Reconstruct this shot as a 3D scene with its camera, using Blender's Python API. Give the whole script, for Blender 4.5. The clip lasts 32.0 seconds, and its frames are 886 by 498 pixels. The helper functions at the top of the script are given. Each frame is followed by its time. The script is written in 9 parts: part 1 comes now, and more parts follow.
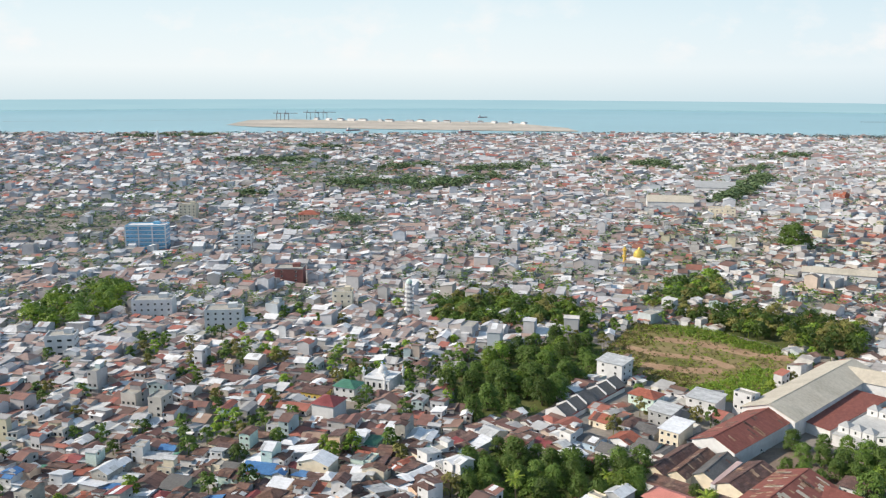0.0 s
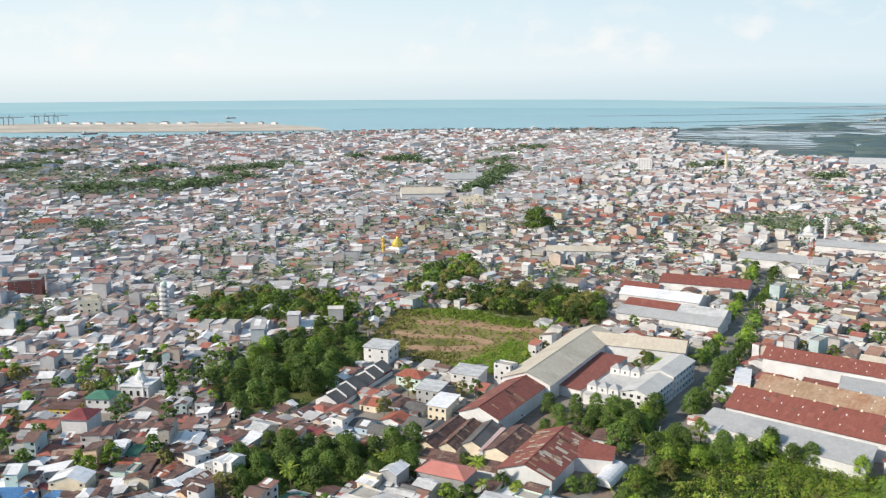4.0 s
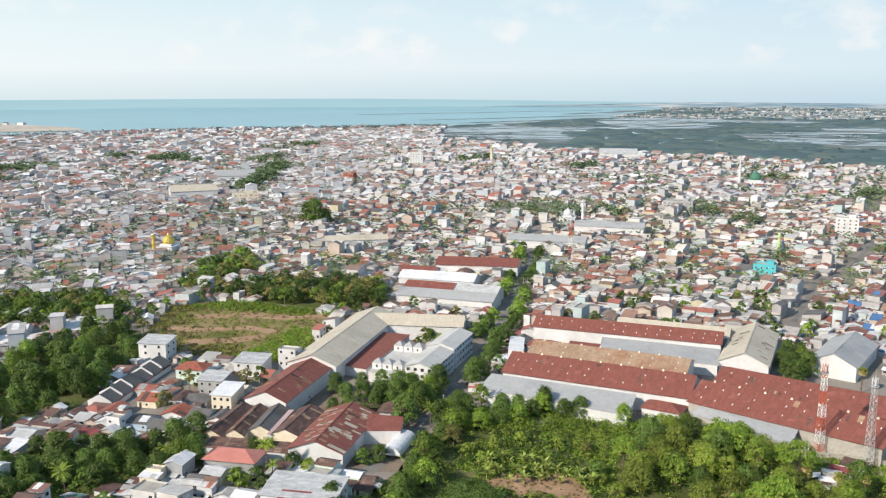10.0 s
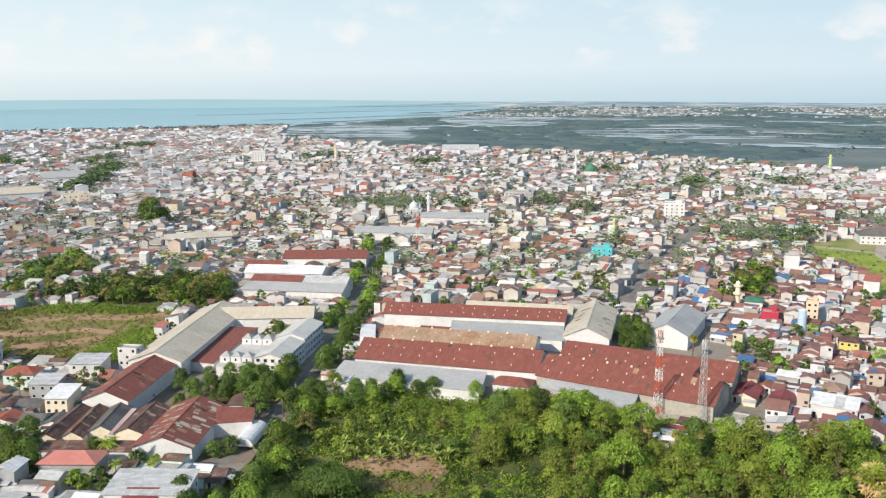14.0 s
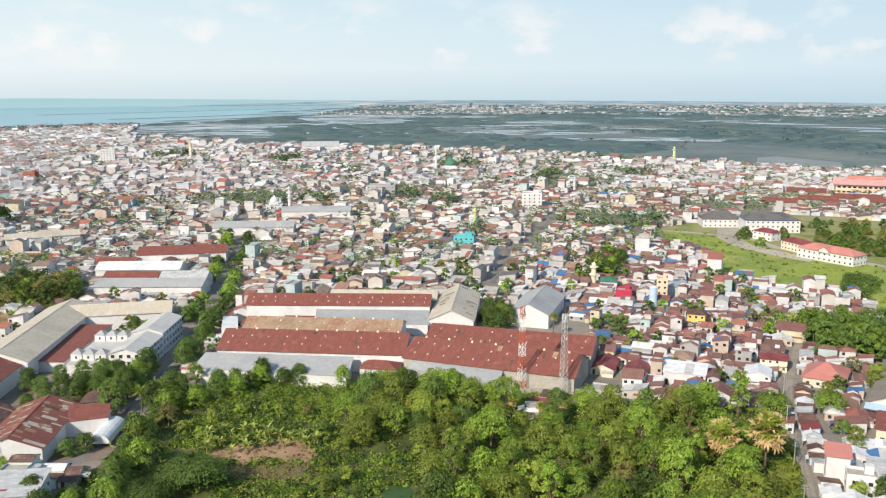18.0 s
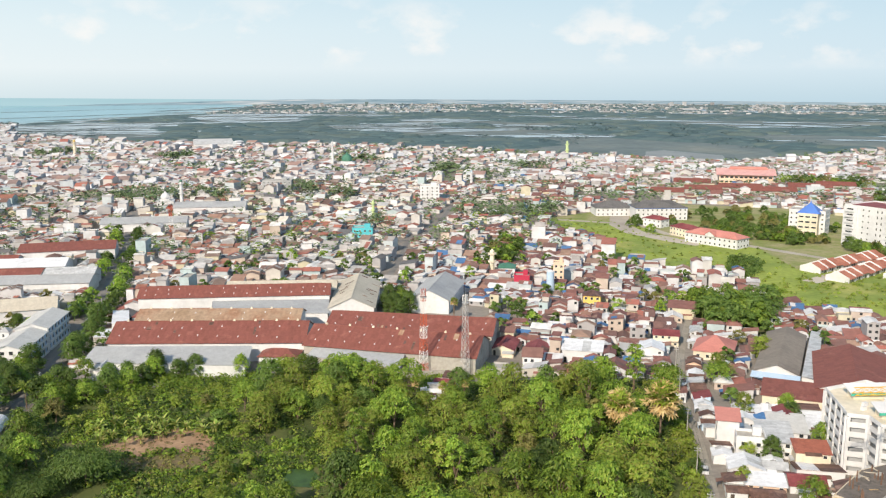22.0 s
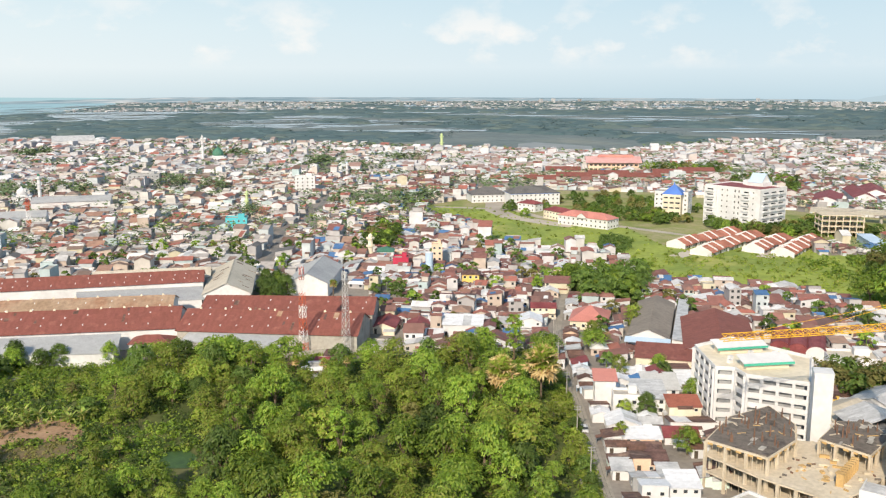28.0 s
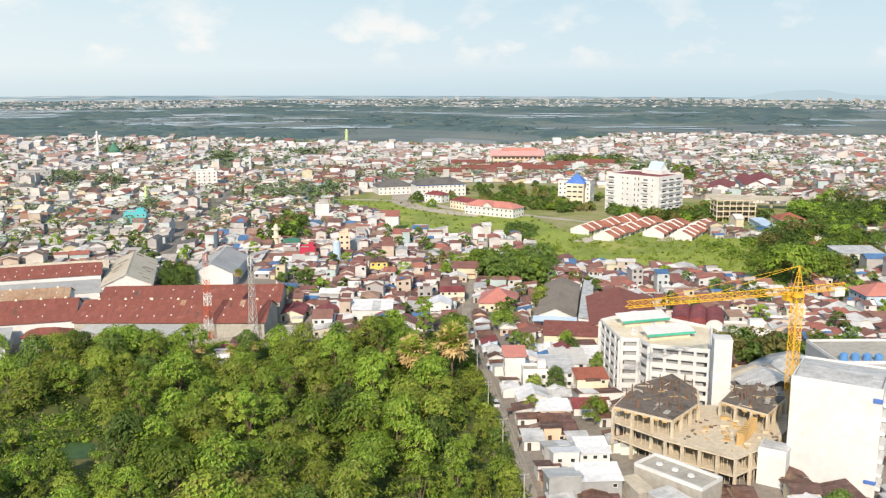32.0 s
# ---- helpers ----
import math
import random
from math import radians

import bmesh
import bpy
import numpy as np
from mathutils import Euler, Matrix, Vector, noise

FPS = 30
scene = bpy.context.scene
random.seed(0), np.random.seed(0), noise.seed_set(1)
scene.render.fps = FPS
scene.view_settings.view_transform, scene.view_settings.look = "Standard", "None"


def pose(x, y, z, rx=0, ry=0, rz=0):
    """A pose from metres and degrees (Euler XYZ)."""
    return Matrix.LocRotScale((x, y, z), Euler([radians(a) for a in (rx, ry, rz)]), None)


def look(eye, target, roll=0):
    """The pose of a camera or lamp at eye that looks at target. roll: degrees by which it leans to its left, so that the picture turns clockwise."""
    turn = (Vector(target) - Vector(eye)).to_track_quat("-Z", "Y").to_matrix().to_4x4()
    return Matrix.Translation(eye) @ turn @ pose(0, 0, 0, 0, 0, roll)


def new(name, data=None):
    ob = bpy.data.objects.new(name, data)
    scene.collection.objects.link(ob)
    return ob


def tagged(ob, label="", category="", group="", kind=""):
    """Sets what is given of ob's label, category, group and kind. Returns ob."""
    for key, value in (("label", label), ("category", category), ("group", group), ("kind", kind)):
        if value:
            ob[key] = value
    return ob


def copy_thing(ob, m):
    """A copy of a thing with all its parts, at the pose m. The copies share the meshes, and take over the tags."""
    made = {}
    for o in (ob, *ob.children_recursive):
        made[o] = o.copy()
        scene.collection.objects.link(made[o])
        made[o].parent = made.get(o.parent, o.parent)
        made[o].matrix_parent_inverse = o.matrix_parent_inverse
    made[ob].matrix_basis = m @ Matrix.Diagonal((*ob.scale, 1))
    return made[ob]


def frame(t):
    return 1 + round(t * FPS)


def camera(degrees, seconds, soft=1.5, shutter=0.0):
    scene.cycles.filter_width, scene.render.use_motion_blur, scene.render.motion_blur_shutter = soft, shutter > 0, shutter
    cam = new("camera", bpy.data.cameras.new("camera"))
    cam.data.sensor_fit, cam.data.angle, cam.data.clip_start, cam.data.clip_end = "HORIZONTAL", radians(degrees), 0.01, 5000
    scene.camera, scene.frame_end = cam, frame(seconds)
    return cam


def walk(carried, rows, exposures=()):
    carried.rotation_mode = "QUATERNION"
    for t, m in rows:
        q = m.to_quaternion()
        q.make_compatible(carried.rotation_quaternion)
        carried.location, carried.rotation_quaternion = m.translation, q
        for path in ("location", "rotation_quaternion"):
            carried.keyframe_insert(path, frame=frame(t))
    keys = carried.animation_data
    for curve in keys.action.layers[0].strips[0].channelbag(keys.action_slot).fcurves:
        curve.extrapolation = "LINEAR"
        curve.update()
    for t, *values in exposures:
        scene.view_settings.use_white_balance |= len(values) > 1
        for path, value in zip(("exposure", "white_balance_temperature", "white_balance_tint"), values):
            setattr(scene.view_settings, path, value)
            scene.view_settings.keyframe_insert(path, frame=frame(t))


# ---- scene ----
import collections

cam = camera(53.56, 32.0, soft=1.25)
# seconds, eye, a point looked at, lean
PATH = [
    (0, (2.28, 3.72, 135.10), (-52.813, 85.102, 116.613), 0.19),
    (0.5, (2.04, 3.83, 134.45), (-50.173, 87.091, 115.975), 0.11),
    (1, (1.81, 3.94, 133.80), (-47.743, 88.814, 115.343), 0.01),
    (1.5, (1.65, 4.02, 133.14), (-46.002, 89.979, 114.688), -0.01),
    (2, (1.56, 4.07, 132.47), (-43.800, 91.265, 114.060), -0.07),
    (2.5, (1.47, 4.05, 131.79), (-40.488, 92.928, 113.364), -0.09),
    (3, (1.37, 3.94, 131.08), (-36.810, 94.509, 112.660), -0.15),
    (3.5, (1.24, 3.76, 130.36), (-33.143, 95.840, 111.955), -0.19),
    (4, (1.11, 3.51, 129.67), (-29.498, 96.917, 111.254), -0.25),
    (4.5, (0.98, 3.21, 128.99), (-26.708, 97.515, 110.575), -0.24),
    (6.5, (0.85, 1.20, 127.25), (-20.268, 97.177, 108.752), -0.07),
    (7, (0.79, 0.89, 126.71), (-18.189, 97.309, 108.183), -0.07),
    (7.5, (0.70, 0.62, 126.12), (-16.082, 97.442, 107.559), -0.07),
    (8, (0.62, 0.38, 125.42), (-13.977, 97.553, 106.880), -0.06),
    (8.5, (0.56, 0.16, 124.66), (-11.858, 97.645, 106.156), -0.07),
    (9, (0.54, -0.05, 123.90), (-9.694, 97.696, 105.415), -0.08),
    (9.5, (0.51, -0.22, 123.15), (-7.530, 97.736, 104.691), -0.10),
    (10, (0.47, -0.32, 122.38), (-5.365, 97.792, 103.938), -0.10),
    (10.5, (0.38, -0.35, 121.61), (-3.226, 97.875, 103.200), -0.11),
    (11, (0.26, -0.37, 120.84), (-1.133, 97.909, 102.419), -0.13),
    (11.5, (0.17, -0.41, 120.00), (0.904, 97.885, 101.604), -0.12),
    (12, (0.09, -0.48, 119.11), (3.008, 97.773, 100.740), -0.08),
    (12.5, (0.01, -0.56, 118.24), (5.093, 97.604, 99.869), -0.10),
    (13, (-0.04, -0.63, 117.39), (7.223, 97.409, 99.050), -0.11),
    (13.5, (-0.07, -0.67, 116.58), (9.313, 97.185, 98.248), -0.14),
    (14, (-0.07, -0.73, 115.80), (11.430, 96.901, 97.452), -0.18),
    (14.5, (-0.06, -0.79, 115.03), (13.469, 96.575, 96.668), -0.18),
    (16.5, (-0.03, -1.22, 111.89), (21.349, 94.724, 93.496), -0.20),
    (17, (-0.15, -1.31, 111.11), (23.160, 94.178, 92.723), -0.18),
    (17.5, (-0.28, -1.39, 110.34), (24.909, 93.617, 91.942), -0.16),
    (18, (-0.44, -1.46, 109.58), (26.300, 93.124, 91.192), -0.10),
    (18.5, (-0.58, -1.54, 108.81), (27.628, 92.616, 90.409), -0.06),
    (19, (-0.65, -1.60, 108.05), (29.001, 92.122, 89.665), -0.04),
    (19.5, (-0.66, -1.61, 107.29), (30.365, 91.663, 88.919), -0.03),
    (20, (-0.64, -1.60, 106.51), (31.760, 91.210, 88.152), -0.03),
    (20.5, (-0.65, -1.58, 105.68), (33.106, 90.739, 87.301), -0.05),
    (21, (-0.71, -1.54, 104.87), (34.373, 90.282, 86.505), -0.05),
    (21.5, (-0.74, -1.52, 104.09), (35.611, 89.809, 85.702), -0.06),
    (22, (-0.74, -1.50, 103.33), (36.884, 89.308, 84.951), -0.05),
    (22.5, (-0.70, -1.49, 102.60), (38.178, 88.788, 84.216), -0.07),
    (23, (-0.64, -1.48, 101.89), (39.456, 88.271, 83.545), -0.08),
    (23.5, (-0.59, -1.45, 101.19), (40.708, 87.758, 82.868), -0.14),
    (24, (-0.58, -1.40, 100.51), (41.919, 87.247, 82.169), -0.16),
    (24.5, (-0.63, -1.30, 99.87), (42.936, 86.826, 81.525), -0.18),
    (25, (-0.73, -1.24, 99.21), (43.779, 86.410, 80.856), -0.17),
    (25.5, (-0.83, -1.26, 98.48), (44.587, 85.919, 80.106), -0.16),
    (27.5, (-0.83, -0.93, 95.39), (48.318, 84.184, 76.952), -0.10),
    (28, (-0.84, -0.84, 94.71), (49.213, 83.736, 76.213), -0.13),
    (28.5, (-0.84, -0.82, 93.99), (50.253, 83.114, 75.458), -0.12),
    (29, (-0.90, -0.85, 93.26), (51.310, 82.395, 74.696), -0.11),
    (29.5, (-0.95, -0.82, 92.54), (52.370, 81.706, 73.948), -0.14),
    (30, (-1.00, -0.78, 91.79), (53.423, 81.022, 73.191), -0.15),
    (30.5, (-1.06, -0.74, 90.99), (54.484, 80.318, 72.404), -0.12),
    (31, (-1.12, -0.70, 90.22), (55.532, 79.580, 71.629), -0.13),
    (31.5, (-1.22, -0.68, 89.49), (56.520, 78.817, 70.898), -0.12),
    (32, (-1.33, -0.73, 88.75), (57.511, 77.966, 70.172), -0.09),
]
walk(cam, [(t, look(eye, target, roll)) for t, eye, target, roll in PATH], [(0, 0.0, 6500, 10), (13, 0.0, 6550, 10), (32, 0.06, 6850, 11)])

# ---- sky and sun ----
SUN_AZ, SUN_EL = radians(229), radians(33)      # azimuth from +y towards +x


def link(tree, a, b):
    tree.links.new(a, b)


def build_world():
    w = bpy.data.worlds.new("sky")
    scene.world = w
    w.use_nodes = True
    nt = w.node_tree
    n = nt.nodes
    n.clear()
    out, bg = n.new("ShaderNodeOutputWorld"), n.new("ShaderNodeBackground")
    sky = n.new("ShaderNodeTexSky")
    sky.sky_type, sky.sun_disc = "NISHITA", False
    sky.sun_elevation, sky.sun_rotation = SUN_EL, SUN_AZ
    sky.altitude, sky.air_density, sky.dust_density, sky.ozone_density = 100, 1.0, 0.6, 2.0
    clear = n.new("ShaderNodeMixRGB")
    clear.blend_type = "MULTIPLY"
    clear.inputs[0].default_value = 1.0
    clear.inputs[2].default_value = (0.17, 0.165, 0.155, 1)
    link(nt, sky.outputs[0], clear.inputs[1])
    # humid haze, whitest near the horizon, with small cumulus in it
    tc, sep = n.new("ShaderNodeTexCoord"), n.new("ShaderNodeSeparateXYZ")
    link(nt, tc.outputs["Generated"], sep.inputs[0])
    height = n.new("ShaderNodeMapRange")
    height.inputs[1].default_value, height.inputs[2].default_value = -0.03, 0.17
    link(nt, sep.outputs[2], height.inputs[0])
    haze = n.new("ShaderNodeValToRGB")
    e = haze.color_ramp.elements
    e[0].position, e[0].color = 0.0, (0.62, 0.76, 0.82, 1)
    e[1].position, e[1].color = 1.0, (0.56, 0.78, 0.90, 1)
    for pos, c in ((0.10, (0.72, 0.83, 0.87, 1)), (0.24, (0.86, 0.93, 0.95, 1)), (0.45, (0.80, 0.91, 0.95, 1))):
        k = e.new(pos)
        k.color = c
    link(nt, height.outputs[0], haze.inputs[0])
    mp, puff = n.new("ShaderNodeMapping"), n.new("ShaderNodeTexNoise")
    mp.inputs["Scale"].default_value = (13.0, 13.0, 22.0)
    mp.inputs["Location"].default_value = (3.1, 1.7, 0.4)
    puff.inputs["Scale"].default_value, puff.inputs["Detail"].default_value, puff.inputs["Roughness"].default_value = 1.0, 7, 0.55
    link(nt, tc.outputs["Generated"], mp.inputs[0])
    link(nt, mp.outputs[0], puff.inputs["Vector"])
    edge, band = n.new("ShaderNodeMapRange"), n.new("ShaderNodeValToRGB")
    edge.inputs[1].default_value, edge.inputs[2].default_value = 0.50, 0.66
    link(nt, puff.outputs[0], edge.inputs[0])
    b = band.color_ramp.elements
    b[0].position, b[0].color = 0.22, (0, 0, 0, 1)
    b[1].position, b[1].color = 0.80, (0, 0, 0, 1)
    for pos, v in ((0.34, 0.85), (0.48, 0.6), (0.60, 0.25)):
        k = b.new(pos)
        k.color = (v, v, v, 1)
    link(nt, height.outputs[0], band.inputs[0])
    amount = n.new("ShaderNodeMath")
    amount.operation = "MULTIPLY"
    link(nt, edge.outputs[0], amount.inputs[0])
    link(nt, band.outputs[0], amount.inputs[1])
    cloud = n.new("ShaderNodeMixRGB")
    cloud.inputs[2].default_value = (0.97, 0.96, 0.95, 1)
    link(nt, amount.outputs[0], cloud.inputs[0])
    side, cool, tint = n.new("ShaderNodeMapRange"), n.new("ShaderNodeMixRGB"), n.new("ShaderNodeMixRGB")
    side.inputs[1].default_value, side.inputs[2].default_value = -0.55, 0.75
    link(nt, sep.outputs[0], side.inputs[0])
    cool.inputs[1].default_value, cool.inputs[2].default_value = (1.03, 1.02, 1.01, 1), (0.76, 0.86, 0.94, 1)
    link(nt, side.outputs[0], cool.inputs[0])
    tint.blend_type = "MULTIPLY"
    tint.inputs[0].default_value = 1.0
    link(nt, haze.outputs[0], tint.inputs[1])
    link(nt, cool.outputs[0], tint.inputs[2])
    link(nt, tint.outputs[0], cloud.inputs[1])
    thin = n.new("ShaderNodeMapRange")
    thin.interpolation_type = "SMOOTHSTEP"
    thin.inputs[1].default_value, thin.inputs[2].default_value = 0.08, 0.40
    thin.inputs[3].default_value, thin.inputs[4].default_value = 1.0, 0.25
    link(nt, sep.outputs[2], thin.inputs[0])
    mix = n.new("ShaderNodeMixRGB")
    link(nt, thin.outputs[0], mix.inputs[0])
    link(nt, clear.outputs[0], mix.inputs[1])
    link(nt, cloud.outputs[0], mix.inputs[2])
    bg.inputs["Strength"].default_value = 1.0
    link(nt, mix.outputs[0], bg.inputs[0])
    link(nt, bg.outputs[0], out.inputs[0])


build_world()
sun = new("sun", bpy.data.lights.new("sun", "SUN"))
sun.data.energy, sun.data.angle, sun.data.color = 5.3, radians(0.6), (1.0, 0.88, 0.72)
sun.matrix_world = look((math.sin(SUN_AZ) * math.cos(SUN_EL) * 500, math.cos(SUN_AZ) * math.cos(SUN_EL) * 500, math.sin(SUN_EL) * 500), (0, 0, 0))
scene.view_settings.exposure = 0.0

# ---- materials ----
def rgb(c):
    return (*c, 1.0)


def material(name, stops, rough=0.8, metal=0.0, grain=2.0, blotch=0.08, bump=0.0, bump_scale=3.0, per="none", mixin=0.35, spec=0.3, sheet=None, thin=0.0):
    """Colours from a ramp. per: what picks the colour: noise, object or island; grain and blotch are the scales of the variation laid over it."""
    m = bpy.data.materials.new(name)
    m.use_nodes = True
    nt = m.node_tree
    n = nt.nodes
    b = n["Principled BSDF"]
    b.inputs["Roughness"].default_value, b.inputs["Metallic"].default_value = rough, metal
    b.inputs["Specular IOR Level"].default_value = spec
    geo = n.new("ShaderNodeNewGeometry")
    fine, broad = n.new("ShaderNodeTexNoise"), n.new("ShaderNodeTexNoise")
    fine.inputs["Scale"].default_value, fine.inputs["Detail"].default_value = grain, 6
    broad.inputs["Scale"].default_value, broad.inputs["Detail"].default_value = blotch, 4
    for k in (fine, broad):
        link(nt, geo.outputs["Position"], k.inputs["Vector"])
    ramp = n.new("ShaderNodeValToRGB")
    e = ramp.color_ramp.elements
    while len(e) < len(stops):
        e.new(0.5)
    for k, c in enumerate(stops):
        e[k].position = k / max(1, len(stops) - (0 if per != "none" else 1))
        e[k].color = rgb(c)
    if per == "object":
        info = n.new("ShaderNodeObjectInfo")
        ramp.color_ramp.interpolation = "CONSTANT"
        link(nt, info.outputs["Random"], ramp.inputs[0])
    elif per == "island":
        ramp.color_ramp.interpolation = "CONSTANT"
        link(nt, geo.outputs["Random Per Island"], ramp.inputs[0])
    else:
        add = n.new("ShaderNodeMath")
        add.operation = "MULTIPLY_ADD"
        link(nt, broad.outputs[0], add.inputs[0])
        add.inputs[1].default_value = 2.2
        add.inputs[2].default_value = -0.6
        link(nt, add.outputs[0], ramp.inputs[0])
    colour = ramp.outputs[0]
    if sheet:
        brick, tc, mp = n.new("ShaderNodeTexBrick"), n.new("ShaderNodeTexCoord"), n.new("ShaderNodeMapping")
        brick.inputs["Color1"].default_value, brick.inputs["Color2"].default_value = rgb((1, 1, 1)), rgb((sheet[2],) * 3)
        brick.inputs["Mortar"].default_value = rgb((0.72, 0.68, 0.64))
        brick.inputs["Scale"].default_value, brick.inputs["Mortar Size"].default_value = 1.0, 0.012
        brick.inputs["Brick Width"].default_value, brick.inputs["Row Height"].default_value = sheet[0], sheet[1]
        link(nt, tc.outputs["Object"], mp.inputs[0])
        link(nt, mp.outputs[0], brick.inputs["Vector"])
        mul = n.new("ShaderNodeMixRGB")
        mul.blend_type = "MULTIPLY"
        mul.inputs[0].default_value = 0.8
        link(nt, colour, mul.inputs[1])
        link(nt, brick.outputs[0], mul.inputs[2])
        colour = mul.outputs[0]
    # grain and stains
    vary, mix = n.new("ShaderNodeMapRange"), n.new("ShaderNodeMixRGB")
    vary.inputs[1].default_value, vary.inputs[2].default_value = 0.3, 0.72
    vary.inputs[3].default_value, vary.inputs[4].default_value = 1.0 - mixin, 1.0 + mixin * 0.6
    both = n.new("ShaderNodeMath")
    both.operation = "ADD"
    half = n.new("ShaderNodeMath")
    half.operation = "MULTIPLY"
    half.inputs[1].default_value = 0.5
    link(nt, fine.outputs[0], both.inputs[0])
    link(nt, broad.outputs[0], both.inputs[1])
    link(nt, both.outputs[0], half.inputs[0])
    link(nt, half.outputs[0], vary.inputs[0])
    mix.blend_type = "MULTIPLY"
    mix.inputs[0].default_value = 1.0
    link(nt, colour, mix.inputs[1])
    link(nt, vary.outputs[0], mix.inputs[2])
    link(nt, mix.outputs[0], b.inputs["Base Color"])
    if thin:
        info, tone, shade = n.new("ShaderNodeObjectInfo"), n.new("ShaderNodeMapRange"), n.new("ShaderNodeMixRGB")
        tone.inputs[3].default_value, tone.inputs[4].default_value = 0.7, 1.45
        shade.blend_type = "MULTIPLY"
        shade.inputs[0].default_value = 1.0
        link(nt, info.outputs["Random"], tone.inputs[0])
        link(nt, mix.outputs[0], shade.inputs[1])
        link(nt, tone.outputs[0], shade.inputs[2])
        link(nt, shade.outputs[0], b.inputs["Base Color"])
        back, join = n.new("ShaderNodeBsdfTranslucent"), n.new("ShaderNodeMixShader")
        join.inputs[0].default_value = thin
        link(nt, shade.outputs[0], back.inputs[0])
        link(nt, b.outputs[0], join.inputs[1])
        link(nt, back.outputs[0], join.inputs[2])
        link(nt, join.outputs[0], n["Material Output"].inputs[0])
    if bump:
        bp, bn = n.new("ShaderNodeBump"), n.new("ShaderNodeTexNoise")
        bn.inputs["Scale"].default_value, bn.inputs["Detail"].default_value = bump_scale, 3
        bp.inputs["Strength"].default_value = bump
        link(nt, geo.outputs["Position"], bn.inputs["Vector"])
        link(nt, bn.outputs[0], bp.inputs["Height"])
        link(nt, bp.outputs[0], b.inputs["Normal"])
    return m


MAT = {}
MAT["ground"] = material("bare_earth_ground", [(0.23, 0.205, 0.185), (0.29, 0.26, 0.23), (0.19, 0.175, 0.16)], 0.95, grain=0.6, blotch=0.03, bump=0.3)
MAT["asphalt"] = material("worn_asphalt", [(0.17, 0.165, 0.16), (0.23, 0.22, 0.21), (0.14, 0.14, 0.135)], 0.9, grain=1.5, blotch=0.08)
MAT["lane"] = material("worn_concrete_lane", [(0.30, 0.27, 0.23), (0.36, 0.33, 0.28), (0.26, 0.24, 0.21)], 0.9, grain=1.2, blotch=0.1)
MAT["whbrown"] = material("brown_grey_cement_roof", [(0.22, 0.19, 0.165), (0.27, 0.235, 0.20), (0.19, 0.165, 0.145)], 0.8, 0.0, 0.7, 0.06, sheet=(1.0, 5.0, 0.9), mixin=0.25)
MAT["grass"] = material("field_grass", [(0.15, 0.155, 0.042), (0.21, 0.19, 0.065), (0.265, 0.20, 0.10), (0.17, 0.165, 0.05)], 0.95, grain=0.5, blotch=0.035, bump=0.6, bump_scale=1.2)
MAT["floorgreen"] = material("forest_floor_grass", [(0.07, 0.10, 0.03), (0.10, 0.12, 0.035), (0.14, 0.13, 0.06)], 0.95, grain=0.6, blotch=0.06, bump=0.6, bump_scale=1.2)
MAT["brickred"] = material("dull_red_facade_paint", [(0.24, 0.10, 0.09), (0.28, 0.12, 0.105)], 0.8, grain=0.5, blotch=0.1)
MAT["lawn"] = material("dry_lawn_and_paths", [(0.18, 0.24, 0.06), (0.25, 0.28, 0.09), (0.32, 0.29, 0.16), (0.17, 0.22, 0.05)], 0.95, grain=0.5, blotch=0.05, bump=0.4, bump_scale=1.0)
MAT["lush"] = material("lush_green_grass", [(0.235, 0.305, 0.055), (0.31, 0.375, 0.075), (0.19, 0.255, 0.054), (0.345, 0.335, 0.105)], 0.95, grain=0.35, blotch=0.02, bump=0.6, bump_scale=0.8)
MAT["soil"] = material("dry_red_soil", [(0.33, 0.20, 0.12), (0.40, 0.27, 0.17)], 0.95, grain=0.8, blotch=0.1, bump=0.4)
MAT["sand"] = material("pale_sand_fill", [(0.46, 0.41, 0.35), (0.54, 0.485, 0.42)], 0.95, grain=0.05, blotch=0.006)
# marsh green pushed to blue-grey, the haze before it put in the colour
MAT["marsh"] = material("haze_blued_marsh", [(0.12, 0.165, 0.175), (0.15, 0.19, 0.195), (0.20, 0.212, 0.19)], 0.95, grain=0.06, blotch=0.006, bump=1.0, bump_scale=0.08)
# turbid shallow water, its colour lifted further towards the haze-pale rim
MAT["sea"] = material("haze_paled_sea_water", [(0.22, 0.41, 0.46), (0.24, 0.43, 0.48)], 0.3, grain=0.02, blotch=0.002, bump=0.12, bump_scale=0.15, mixin=0.1, spec=0.5)
MAT["pond"] = material("pond_water", [(0.24, 0.30, 0.33), (0.30, 0.35, 0.37)], 0.18, grain=0.02, blotch=0.01, mixin=0.15, spec=0.5)
MAT["mudwater"] = material("shallow_muddy_water", [(0.22, 0.24, 0.24), (0.26, 0.275, 0.27)], 0.55, grain=0.05, blotch=0.01, mixin=0.2, spec=0.3)
MAT["rust"] = material("rusted_roof_sheet", [(0.18, 0.10, 0.08), (0.25, 0.14, 0.105), (0.15, 0.092, 0.08), (0.36, 0.25, 0.185)], 0.75, 0.0, 1.4, 0.2, sheet=(2.4, 0.95, 0.45), mixin=0.45)
MAT["brown"] = material("brown_roof_sheet", [(0.155, 0.088, 0.08), (0.205, 0.12, 0.105), (0.125, 0.08, 0.075), (0.27, 0.175, 0.145)], 0.8, 0.0, 1.4, 0.2, sheet=(2.4, 0.95, 0.5), mixin=0.45)
MAT["zinc"] = material("weathered_zinc_roof", [(0.48, 0.49, 0.51), (0.60, 0.61, 0.62), (0.41, 0.42, 0.44)], 0.5, 0.0, 1.2, 0.2, sheet=(2.6, 0.9, 0.7), mixin=0.3)
